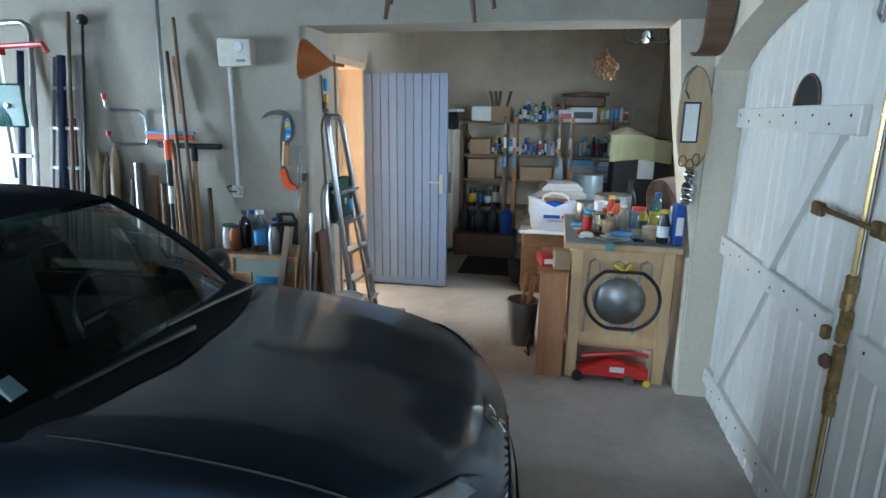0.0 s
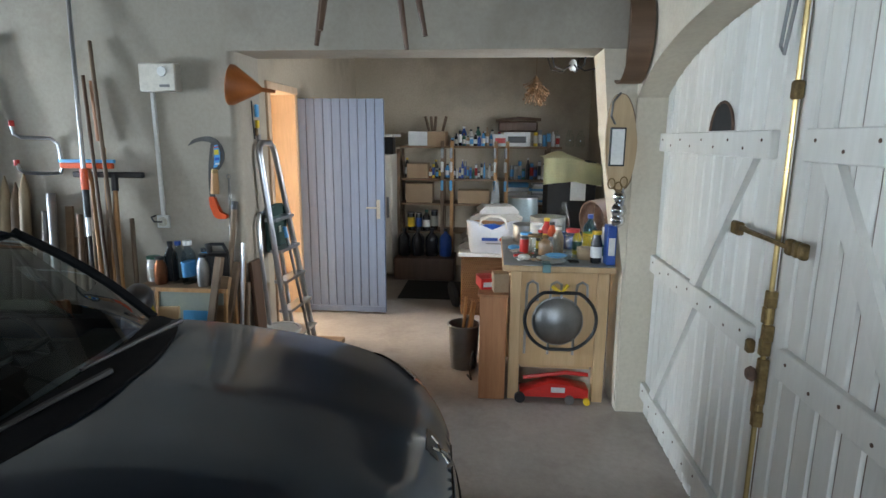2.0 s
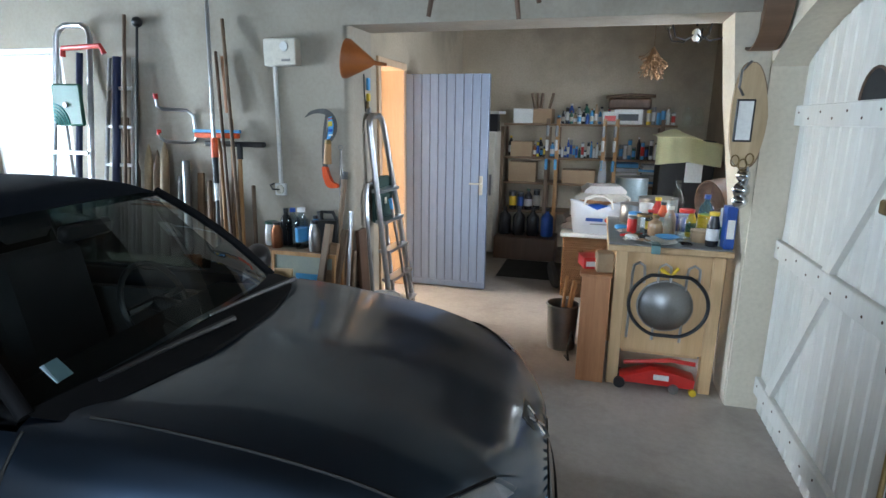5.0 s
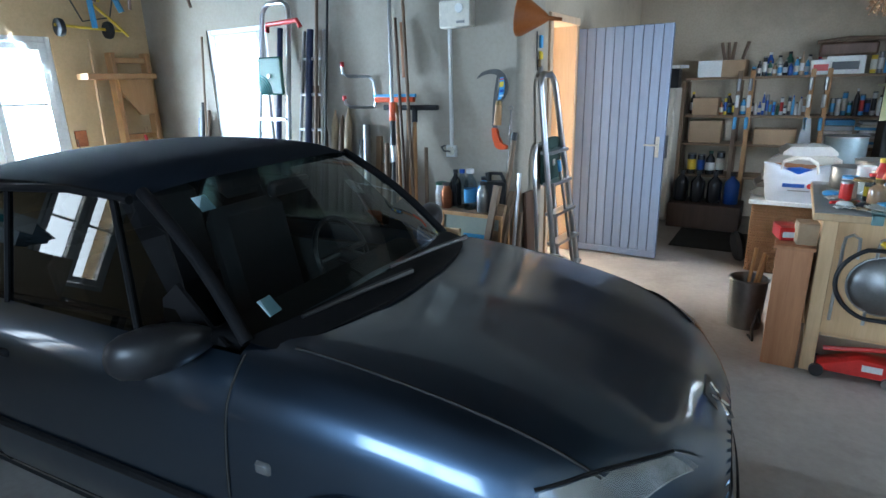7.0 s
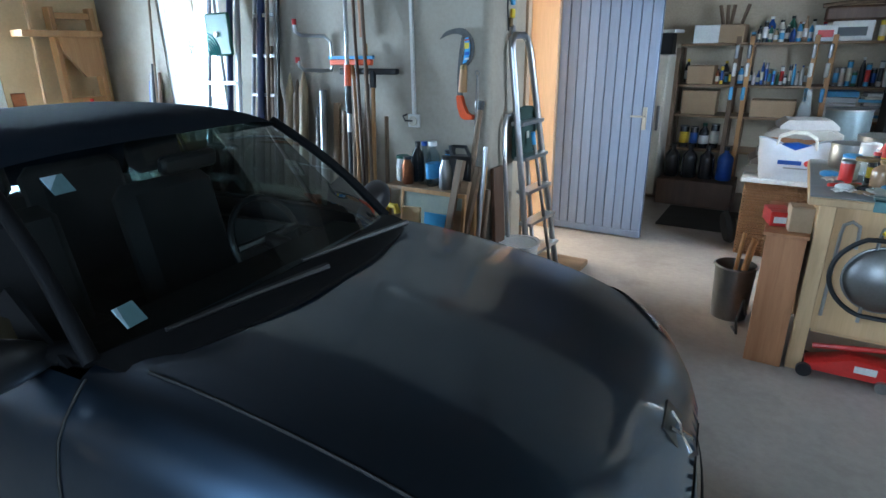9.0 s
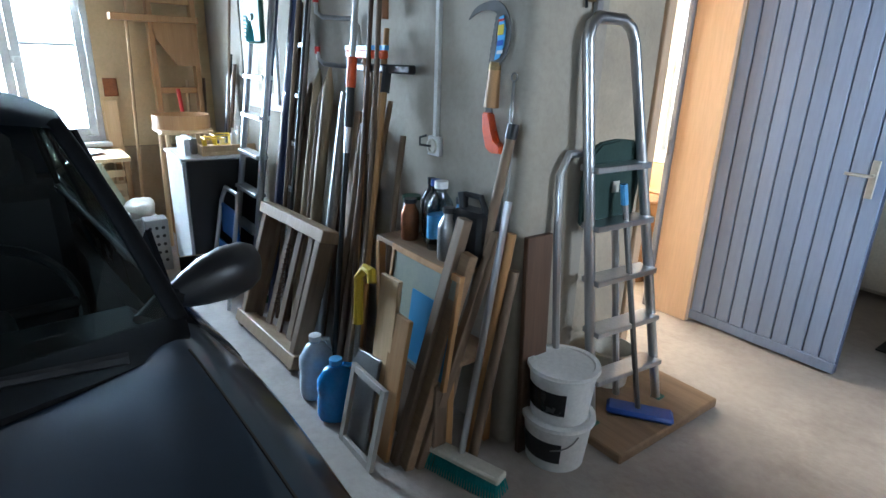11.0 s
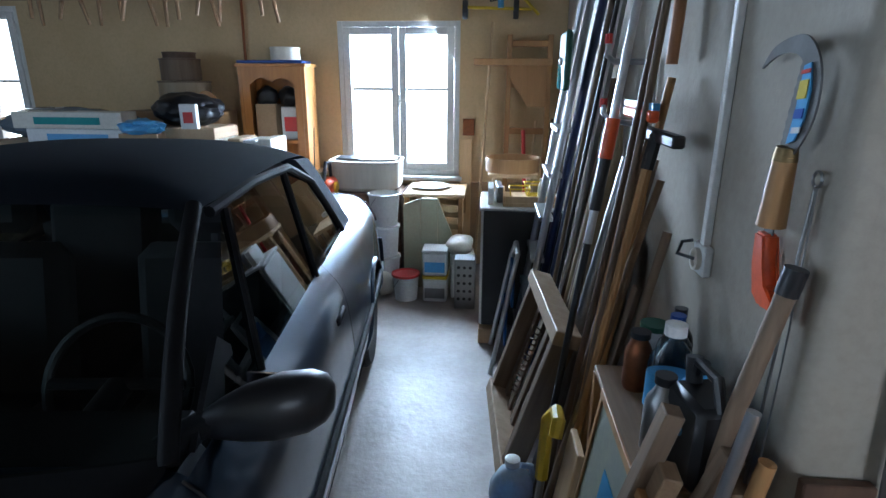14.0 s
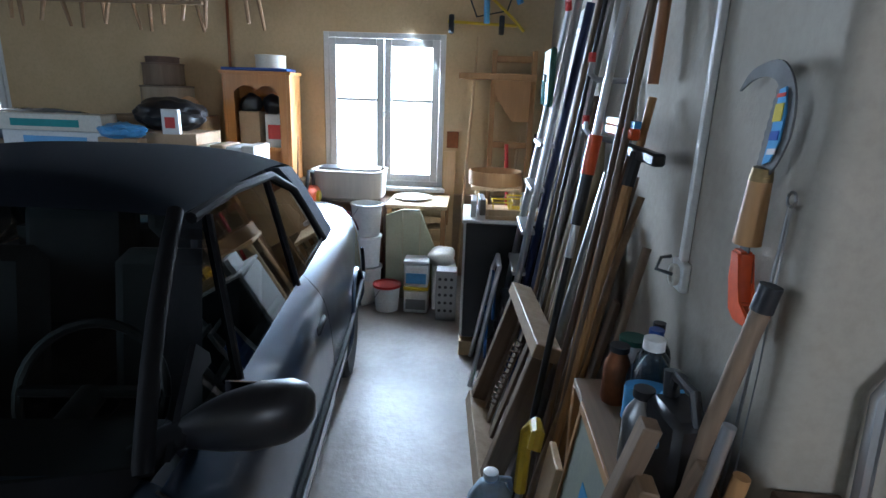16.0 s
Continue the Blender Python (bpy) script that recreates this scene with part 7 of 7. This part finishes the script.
for x in (-0.13, 0.13):
    for y in (-0.13, 0.13):
        bm = B()
        tube(bm, [(x * 1.15, y * 1.15, 0), (x, y, 0.93)], 0.018, 8)
        part("leg", bm, PINE_PALE, st)
bm = B()
box(bm, -0.18, 0.18, -0.18, 0.18, 0.93, 0.96, 0.006)
part("seat", bm, PINE_PALE, st, smooth=False)
sieve(pose(-5.62, -0.42, 0.961), 0.20, 0.10, PINE, "round pale wooden sieve lying on the stool")
brk = thing("wooden_rack", "varnished wooden step rack standing by the end wall", "rack")
for y in (-0.46, -0.14):
    bm = B()
    box(bm, -6.22, -6.12, y - 0.02, y + 0.02, 0, 1.95, 0.004)
    part("stile", bm, PINE, brk, smooth=False)
for z in (1.18, 1.55, 1.86):
    bm = B()
    box(bm, -6.20, -6.14, -0.44, -0.16, z, z + 0.05, 0.004)
    part("rung", bm, PINE, brk, smooth=False)
bm = B()
box(bm, -6.24, -6.05, -0.74, -0.12, 1.72, 1.77, 0.004)
part("shelf_board", bm, PINE, brk, smooth=False)
bm = B()
prism(bm, [(-0.46, 1.72), (-0.44, 1.60), (-0.30, 1.40), (-0.16, 1.40), (-0.16, 1.72)], "x", -6.13, -6.10)
part("side_bracket", bm, PINE, brk, smooth=False)
for a, b, r, mat, lab in (((-6.12, -0.70, 0.0), (-6.2, -0.60, 2.05), 0.012, PINE_PALE, "thin pale lath leaning on the end wall"), ((-5.95, -0.32, 0.0), (-6.2, -0.22, 1.28), 0.012, PINE_PALE, "pale stick leaning on the end wall"),
                          ((-6.0, -0.20, 0.0), (-6.22, -0.08, 1.30), 0.012, DARK_WOOD, "dark stick leaning in the corner")):
    pole("stick", a, b, r, mat, lab, "stick")
pole("red_handle", (-5.9, -0.26, 0.0), (-6.05, -0.33, 1.22), 0.016, RED, "red plastic handled tool by the stool", "tool")
board("board", (-6.20, -0.80, 0.0), (-6.27, -0.80, 1.12), 0.10, 0.02, PINE_PALE, "pale narrow board against the window jamb", side=(0, 1, 0))
bm = B()
box(bm, -6.298, -6.28, -0.83, -0.73, 1.15, 1.29, 0.003)
single("wall_plate", bm, COPPER, "small brown plate fixed beside the window", "plate", smooth=False)
bm = B()
box(bm, -6.298, -6.26, -0.80, -0.25, 0.0, 0.75, 0.004)
single("chipboard", bm, CARD, "brown chipboard sheet against the end wall", "board", smooth=False)
# hand truck hung high
ht = thing("hand_trolley", "blue and yellow folding trolley hung on the wall", "trolley")
for p, r, mat, nm in (([(-6.2, -0.85, 2.16), (-6.2, -0.30, 2.14)], 0.012, YELLOW, "axle"), ([(-6.2, -0.60, 2.42), (-6.2, -0.34, 2.20), (-6.2, -0.24, 2.10)], 0.012, YELLOW, "strut"),
                      ([(-6.2, -0.78, 2.40), (-6.2, -0.45, 2.38)], 0.012, YELLOW, "strut"), ([(-6.17, -0.52, 2.60), (-6.17, -0.36, 2.50), (-6.17, -0.28, 2.30)], 0.026, LIGHT_BLUE, "blue_guard"),
                      ([(-6.17, -0.55, 2.45), (-6.17, -0.54, 2.15)], 0.024, LIGHT_BLUE, "blue_tube"), ([(-6.2, -0.75, 2.5), (-6.2, -0.62, 2.2), (-6.2, -0.38, 2.25), (-6.2, -0.30, 2.5)], 0.007, BLACK, "cable")):
    bm = B()
    tube(bm, p, r, 8)
    part(nm, bm, mat, ht)
for y in (-0.82, -0.42):
    bm = B()
    lathe(bm, [(0.07, -0.02), (0.075, 0), (0.07, 0.02)], 20, m=pose(-6.19, y, 2.14, 90, 0, 0))
    part("wheel", bm, TYRE, ht)
# slender tools left of the garden window
for k in range(5):
    pole("garden_cane", (-5.68 + 0.05 * k, -0.22, 0), (-5.60 + 0.035 * k, -0.04, 1.36 + 0.07 * ((k * 7) % 3)), 0.014 + 0.004 * (k % 2), (BLUE, STEEL, BLACK, STEEL, DARK_WOOD)[k], "thin dark rod leaning beside the garden window", "rod", "rods in the corner")
pole("garden_cane", (-5.50, -0.20, 0), (-5.43, -0.03, 2.06), 0.010, OLD_WOOD, "long thin cane beside the garden window", "cane")
# table, basin, buckets under the window
tb = thing("small_table", "pale slatted wooden table under the window", "table")
bm = B()
box(bm, -6.27, -5.72, -1.27, -0.78, 0.715, 0.745, 0.004)
part("tabletop", bm, PINE_PALE, tb, smooth=False)
for x in (-6.24, -5.75):
    for y in (-1.24, -0.81):
        bm = B()
        box(bm, x - 0.02, x + 0.02, y - 0.02, y + 0.02, 0, 0.715, 0.003)
        part("leg", bm, PINE, tb, smooth=False)
for k in range(6):
    bm = B()
    box(bm, -5.745, -5.732, -1.22, -0.83, 0.10 + 0.10 * k, 0.155 + 0.10 * k, 0.002)
    part("slat", bm, PINE_PALE, tb, smooth=False)
bm = B()
lathe(bm, [(0.10, 0), (0.16, 0.02), (0.155, 0.022), (0.09, 0.005)], 28, (-6.0, -1.08, 0.746))
single("tray", bm, WHITE, "round white dish on the small table", "dish")
bs = thing("stone_basin", "pale grey oblong basin under the window", "basin", pose(-6.05, -1.62, 0.72))
bm = B()
n = 36
rings = []
for w, d, z in ((0.24, 0.17, 0), (0.285, 0.20, 0.03), (0.295, 0.21, 0.23), (0.305, 0.22, 0.25), (0.28, 0.195, 0.25), (0.27, 0.185, 0.06)):
    rings.append([bm.verts.new((math.copysign(abs(math.cos(a)) ** 0.45, math.cos(a)) * d, math.copysign(abs(math.sin(a)) ** 0.45, math.sin(a)) * w, z)) for a in (math.tau * (k + 0.5) / n for k in range(n))])
ring_faces(bm, rings)
part("bowl", bm, material("ribbed_stone", (0.58, 0.54, 0.47), 0.7, 0, (0.48, 0.44, 0.38), 0.7, 6, 40, 0.3, (1, 1, 0.1)), bs)
bm = B()
box(bm, -6.27, -5.80, -1.98, -1.30, 0.0, 0.72, 0.005)
single("plinth", bm, DARK_WOOD, "dark wooden stand under the stone basin", "stand", smooth=False)
for k, (y, mat) in enumerate(((-1.70, BLACK), (-1.52, LIGHT_BLUE))):
    bm = B()
    box(bm, -0.08, 0.08, -0.16, 0.16, 0, 0.012, 0.003, pose(-6.02, y, 0.975, 0, 3, 8 * k))
    single("saw_blade", bm, STEEL if k else mat, "flat tool lying across the basin", "tool", group="tools on the basin", smooth=False)
bucket(-5.62, -1.40, 0.0, 0.26, 0.10, 0.115, WHITE, "white lidded bucket at the bottom of a stack", lid=WHITE, band=LIGHT_BLUE, group="stacked pails", handle=False)
bucket(-5.62, -1.40, 0.27, 0.24, 0.098, 0.112, WHITE, "white bucket with blue label in a stack", lid=WHITE, band=LIGHT_BLUE, group="stacked pails", handle=False)
bucket(-5.62, -1.40, 0.52, 0.25, 0.10, 0.12, plain("clear_pail", (0.66, 0.66, 0.62), 0.3), "translucent bucket on top of a stack", group="stacked pails")
gb = thing("shaped_board", "pale green boarded panel leaning on the table", "panel")
for k in range(3):
    a, b = -1.25 + 0.135 * k, -1.25 + 0.135 * (k + 1) - 0.004
    za, zb = (0.68, 0.73) if k == 0 else ((0.73, 0.73) if k == 1 else (0.72, 0.40))
    bm = B()
    prism(bm, [(a, 0.0), (b, 0.0), (b, zb), (a, za)], "x", -5.64, -5.62)
    part("plank", bm, material("pale_green_paint_%d" % k, (0.44, 0.44, 0.30), 0.6, 0, (0.38, 0.38, 0.26), 0.7, 4), gb, smooth=False)
bucket(-5.38, -1.20, 0.0, 0.20, 0.085, 0.10, WHITE, "white bucket with red lid on the floor", lid=RED, rim=RED)
for k in range(2):
    r_ = thing("square_pail", "square white and blue pool-product pail", "pail", pose(-5.40, -0.975, 0.205 * k), "square pails")
    bm = B()
    box(bm, -0.085, 0.085, -0.09, 0.09, 0, 0.18, 0.012)
    part("pail", bm, WHITE, r_)
    bm = B()
    box(bm, -0.09, 0.09, -0.095, 0.095, 0.18, 0.203, 0.006)
    part("lid", bm, WHITE if k else YELLOW, r_)
    bm = B()
    box(bm, 0.0855, 0.087, -0.075, 0.075, 0.03, 0.11)
    part("printed_label", bm, LIGHT_BLUE if k else STEEL, r_, smooth=False)
pb = thing("perforated_block", "grey perforated metal case on the floor", "metal case")
bm = B()
box(bm, -5.34, -5.20, -0.82, -0.67, 0.0, 0.38, 0.005)
part("case", bm, STEEL, pb, smooth=False)
for i in range(3):
    for j in range(5):
        bm = B()
        lathe(bm, [(0.012, 0), (0.012, 0.001)], 10, m=pose(-5.1995, -0.79 + 0.042 * i, 0.08 + 0.06 * j, 0, 90, 0))
        part("hole", bm, BLACK_MATT, pb)
carton(-5.52, -0.78, 0.0, 0.2, 0.18, 0.34, WHITE, "white carton standing behind the pails", 6)
bm = B()
bmesh.ops.create_icosphere(bm, subdivisions=3, radius=0.12, matrix=Matrix.Translation((-5.50, -0.80, 0.41)) @ Matrix.Diagonal((1, 0.9, 0.62, 1)))
for v in bm.verts:
    v.co += v.normal * 0.03 * noise.noise(v.co * 14)
single("crumpled_bag", bm, CREAM, "crumpled pale plastic bag on a carton", "plastic bag")
bm = B()
bmesh.ops.create_icosphere(bm, subdivisions=3, radius=0.12, matrix=Matrix.Translation((-5.45, -1.42, 0.09)) @ Matrix.Diagonal((1, 0.9, 0.8, 1)))
for v in bm.verts:
    v.co += v.normal * 0.03 * noise.noise(v.co * 14)
single("crumpled_bag", bm, CREAM, "crumpled pale sack on the floor by the buckets", "sack")

# long bench behind the car with cartons, cupboard and bags
wb = thing("long_bench", "long rough wooden bench behind the car", "bench")
bm = B()
box(bm, -6.28, -5.10, -5.0, -2.02, 0.80, 0.85, 0.004)
part("top_board", bm, WOOD_X, wb, smooth=False)
for y in (-4.9, -3.5, -2.12):
    for x in (-6.2, -5.2):
        bm = B()
        box(bm, x - 0.04, x + 0.04, y - 0.04, y + 0.04, 0, 0.80, 0.004)
        part("leg", bm, OLD_WOOD, wb, smooth=False)
PINE_ORANGE = wood("orange_varnished_pine", (0.52, 0.23, 0.06), (0.40, 0.16, 0.04), 0.4)
pc = thing("pine_cabinet", "pine display cabinet with arched opening on the bench", "cabinet")
x0, x1, y0, y1, z0, z1 = -6.22, -5.95, -2.63, -2.08, 0.852, 1.70
for q, nm in (((x0, x1, y0, y0 + 0.03, z0, z1), "side_panel"), ((x0, x1, y1 - 0.03, y1, z0, z1), "side_panel"), ((x0, x0 + 0.015, y0 + 0.03, y1 - 0.03, z0, z1), "back_panel"),
              ((x0, x1, y0 + 0.03, y1 - 0.03, z0, z0 + 0.03), "base_board"), ((x0, x1 - 0.01, y0 + 0.03, y1 - 0.03, 1.10, 1.125), "shelf_board"), ((x0 - 0.01, x1 + 0.02, y0 - 0.015, y1 + 0.015, z1, z1 + 0.025), "top_board")):
    bm = B()
    box(bm, *q, 0.003)
    part(nm, bm, PINE_ORANGE, pc, smooth=False)
bm = B()
yy0, yy1 = y0 + 0.03, y1 - 0.03
arcp = []
for k in range(17):
    u = k / 16
    arcp.append((yy0 + 0.06 + (yy1 - yy0 - 0.12) * u, 1.56 + 0.04 * abs(math.sin(math.tau * u)) + 0.02 * math.sin(math.pi * u)))
for (a, za), (b, zb) in zip(arcp, arcp[1:]):
    prism(bm, [(a, za), (b, zb), (b, z1), (a, z1)], "x", x1 - 0.02, x1)
box(bm, x1 - 0.02, x1, yy0, yy0 + 0.06, z0, z1)
box(bm, x1 - 0.02, x1, yy1 - 0.06, yy1, z0, z1)
part("face_frame", bm, PINE_ORANGE, pc, smooth=False)
carton(-6.07, -2.44, 1.126, 0.17, 0.16, 0.28, CARD, "brown carton inside the pine cabinet", 90)
carton(-6.07, -2.24, 1.126, 0.15, 0.14, 0.26, WHITE, "white carton inside the pine cabinet", 92, tape=RED)
for y in (-2.46, -2.26):
    bm = B()
    bmesh.ops.create_icosphere(bm, subdivisions=3, radius=0.08, matrix=Matrix.Translation((-6.08, y, 1.47)) @ Matrix.Diagonal((0.9, 1.1, 1, 1)))
    for v in bm.verts:
        v.co += v.normal * 0.03 * noise.noise(v.co * 16)
    single("black_bag", bm, BLACK, "crumpled black bag on a carton in the cabinet", "plastic bag", group="bags in the cabinet")
bm = B()
box(bm, -6.20, -5.96, -2.64, -2.10, 1.727, 1.75, 0.006)
single("blue_tray", bm, BLUE, "flat blue plastic tray on the pine cabinet", "tray", smooth=False)
can(-6.08, -2.27, 1.751, 0.10, 0.12, CREAM, "round cream wooden box on the blue tray", lid=CREAM)
carton(-5.98, -2.93, 0.852, 0.36, 0.34, 0.50, PINE_PALE, "pale wooden crate on the bench", 3, name="wooden_crate", category="crate")
can(-6.02, -3.12, 1.356, 0.23, 0.20, wood("round_box", (0.34, 0.26, 0.17), (0.25, 0.18, 0.1)), "wide round bentwood box on the crates", lid=OLD_WOOD)
can(-6.02, -3.14, 1.59, 0.17, 0.155, OLD_WOOD, "smaller round bentwood box stacked on another", lid=DARK_WOOD)
can(-6.02, -3.14, 1.76, 0.05, 0.125, RUST, "dark round sieve on top of the stack", lid=RUST)
carton(-5.98, -3.33, 0.852, 0.36, 0.4, 0.50, CARD, "large carton on the bench behind the car", -3)
bm = B()
prism(bm, [(-0.09, 0), (0.09, 0)] + [(0.09 * math.cos(math.pi * k / 10), 0.05 + 0.11 * math.sin(math.pi * k / 10)) for k in range(11)], "x", -5.78, -5.76)
single("round_board", bm, PINE, "round-topped wooden board on the crate", "board", Matrix.Translation((0, -2.82, 1.356)), smooth=False)
for (x, y, z, sx, sy, sz, mat, lab) in ((-5.45, -2.80, 1.33, 0.20, 0.24, 0.12, BLACK, "shiny black rubbish bag on the cartons"), (-5.4, -3.7, 1.22, 0.25, 0.5, 0.12, plain("grey_plastic_sheet", (0.16, 0.20, 0.24), 0.25), "grey plastic wrapped bundle on the cartons")):
    bm = B()
    bmesh.ops.create_icosphere(bm, subdivisions=4, radius=1.0)
    for v in bm.verts:
        n_ = noise.noise(v.co * 3.1) * 0.18 + noise.noise(v.co * 8) * 0.06
        v.co = Vector((v.co.x * sx, v.co.y * sy, v.co.z * sz)) * (1 + n_)
        v.co += Vector((x, y, z + 0.06))
        v.co.z = max(v.co.z, z - 0.05)
    single("wrapped_bag", bm, mat, lab, "bag")
carton(-5.38, -2.75, 0.852, 0.4, 0.5, 0.425, CARD, "brown carton under the black bag", 2)
carton(-5.40, -3.75, 0.852, 0.55, 1.05, 0.31, CARD, "long brown carton on the bench", 0)
carton(-5.22, -3.45, 1.165, 0.20, 0.75, 0.10, WHITE, "long white carton with blue stripe on the bench", 0, tape=LIGHT_BLUE)
carton(-5.22, -3.52, 1.27, 0.18, 0.80, 0.11, CREAM, "long pale carton lying on the pile", 1, tape=TEAL)
carton(-5.12, -2.62, 1.28, 0.05, 0.11, 0.16, WHITE, "white packet with red print on the carton", 6, tape=RED)
bm = B()
bmesh.ops.create_icosphere(bm, subdivisions=3, radius=1.0)
for v in bm.verts:
    v.co = Vector((v.co.x * 0.10, v.co.y * 0.16, v.co.z * 0.06)) * (1 + 0.3 * noise.noise(v.co * 4)) + Vector((-5.14, -2.98, 1.225 + 0.06))
single("blue_bag", bm, LIGHT_BLUE, "crumpled bright blue plastic bag on the pile", "plastic bag")
carton(-5.20, -2.98, 0.852, 0.25, 0.28, 0.39, CARD, "plain carton under the blue bag", 0)
for k in range(4):
    bm = B()
    box(bm, -5.5, -5.2, -2.52 + 0.11 * k, -2.43 + 0.11 * k, 0.852, 1.20 + 0.01 * (k % 2), 0.006)
    single("folded_board", bm, (CREAM, CARD, WHITE, CREAM)[k], "pale folded board standing on the bench", "board", group="boards on the bench", smooth=False)
saw2 = thing("chainsaw", "orange and black chainsaw on the bench end", "chainsaw", pose(-5.75, -2.02 + 0.14, 0.72))
bm = B()
box(bm, -0.12, 0.12, -0.06, 0.06, 0, 0.13, 0.03)
part("motor_case", bm, ORANGE, saw2)
bm = B()
tube(bm, [(-0.1, 0, 0.1), (-0.08, 0, 0.24), (0.03, 0, 0.26), (0.1, 0, 0.12)], 0.014, 8)
part("handle", bm, BLACK, saw2)
bm = B()
lathe(bm, [(0.045, 0), (0.045, 0.02)], 16, m=pose(0.0, 0.06, 0.06, -90, 0, 0))
part("cover", bm, YELLOW, saw2)

# ---- chairs hung from the ceiling ----
def hung_chair(x, y, rz, mat, low, label):
    root = thing("hanging_chair", label, "chair", pose(x, y, low, 0, 0, rz), "chairs hung from the ceiling")
    for sx in (-1, 1):
        for sy in (-1, 1):
            bm = B()
            tube(bm, [(sx * 0.24, sy * 0.22, 0), (sx * 0.215, sy * 0.20, 0.15), (sx * 0.19, sy * 0.18, 0.30), (sx * 0.17, sy * 0.165, 0.42)], [0.012, 0.016, 0.02, 0.019], 8)
            part("leg", bm, mat, root)
    bm = B()
    box(bm, -0.22, 0.22, -0.21, 0.21, 0.42, 0.455, 0.01)
    part("seat", bm, mat, root)
    for k in range(6):
        bm = B()
        tube(bm, [(-0.19 + 0.076 * k, 0.20, 0.45), (-0.19 + 0.076 * k, 0.24, H - low - 0.05)], 0.010, 6)
        part("spindle", bm, mat, root)
    bm = B()
    box(bm, -0.22, 0.22, 0.22, 0.26, H - low - 0.06, H - low - 0.002, 0.006)
    part("top_rail", bm, mat, root)
    for k in range(2):
        bm = B()
        tube(bm, [(-0.18 + 0.36 * k, -0.18, 0.45), (-0.18 + 0.36 * k, -0.18, H - low)], 0.003, 5)
        part("cord", bm, OLD_WOOD, root)
    return root


CH = wood("chair_wood", (0.36, 0.22, 0.11), (0.25, 0.14, 0.06))
for k, (x, y, rz, low) in enumerate(((-5.62, -2.42, 8, 2.02), (-5.60, -2.92, -6, 1.99), (-5.64, -3.42, 4, 2.0), (-5.58, -3.95, -9, 2.0))):
    hung_chair(x, y, rz, CH, low, "wooden spindle-back chair hung under the ceiling")
hung_chair(-1.44, -0.50, 20, DARK_WOOD, 2.16, "dark wooden chair with curved legs hung under the ceiling")
hung_chair(-5.05, -0.75, 30, DARK_WOOD, 2.22, "dark wooden chair hung in the corner by the window")
rl = thing("spindle_rail", "wooden spindle rail hung under the ceiling", "rail")
for z in (2.12, 2.24):
    bm = B()
    box(bm, -5.36, -5.33, -4.1, -2.45, z, z + 0.022, 0.003)
    part("rail", bm, CH, rl, smooth=False)
for k in range(28):
    bm = B()
    tube(bm, [(-5.345, -4.07 + 0.059 * k, 2.142), (-5.345, -4.07 + 0.059 * k, 2.24)], 0.007, 6)
    part("spindle", bm, CH, rl)
for y in (-4.0, -2.55):
    bm = B()
    tube(bm, [(-5.345, y, 2.262), (-5.345, y, H)], 0.004, 5)
    part("cord", bm, OLD_WOOD, rl)
bm = B()
tube(bm, [(-6.27, -2.70, 1.2), (-6.28, -2.68, H)], 0.012, 6)
single("wall_pipe", bm, COPPER, "thin brown pipe running up the end wall", "pipe", kind="structure")
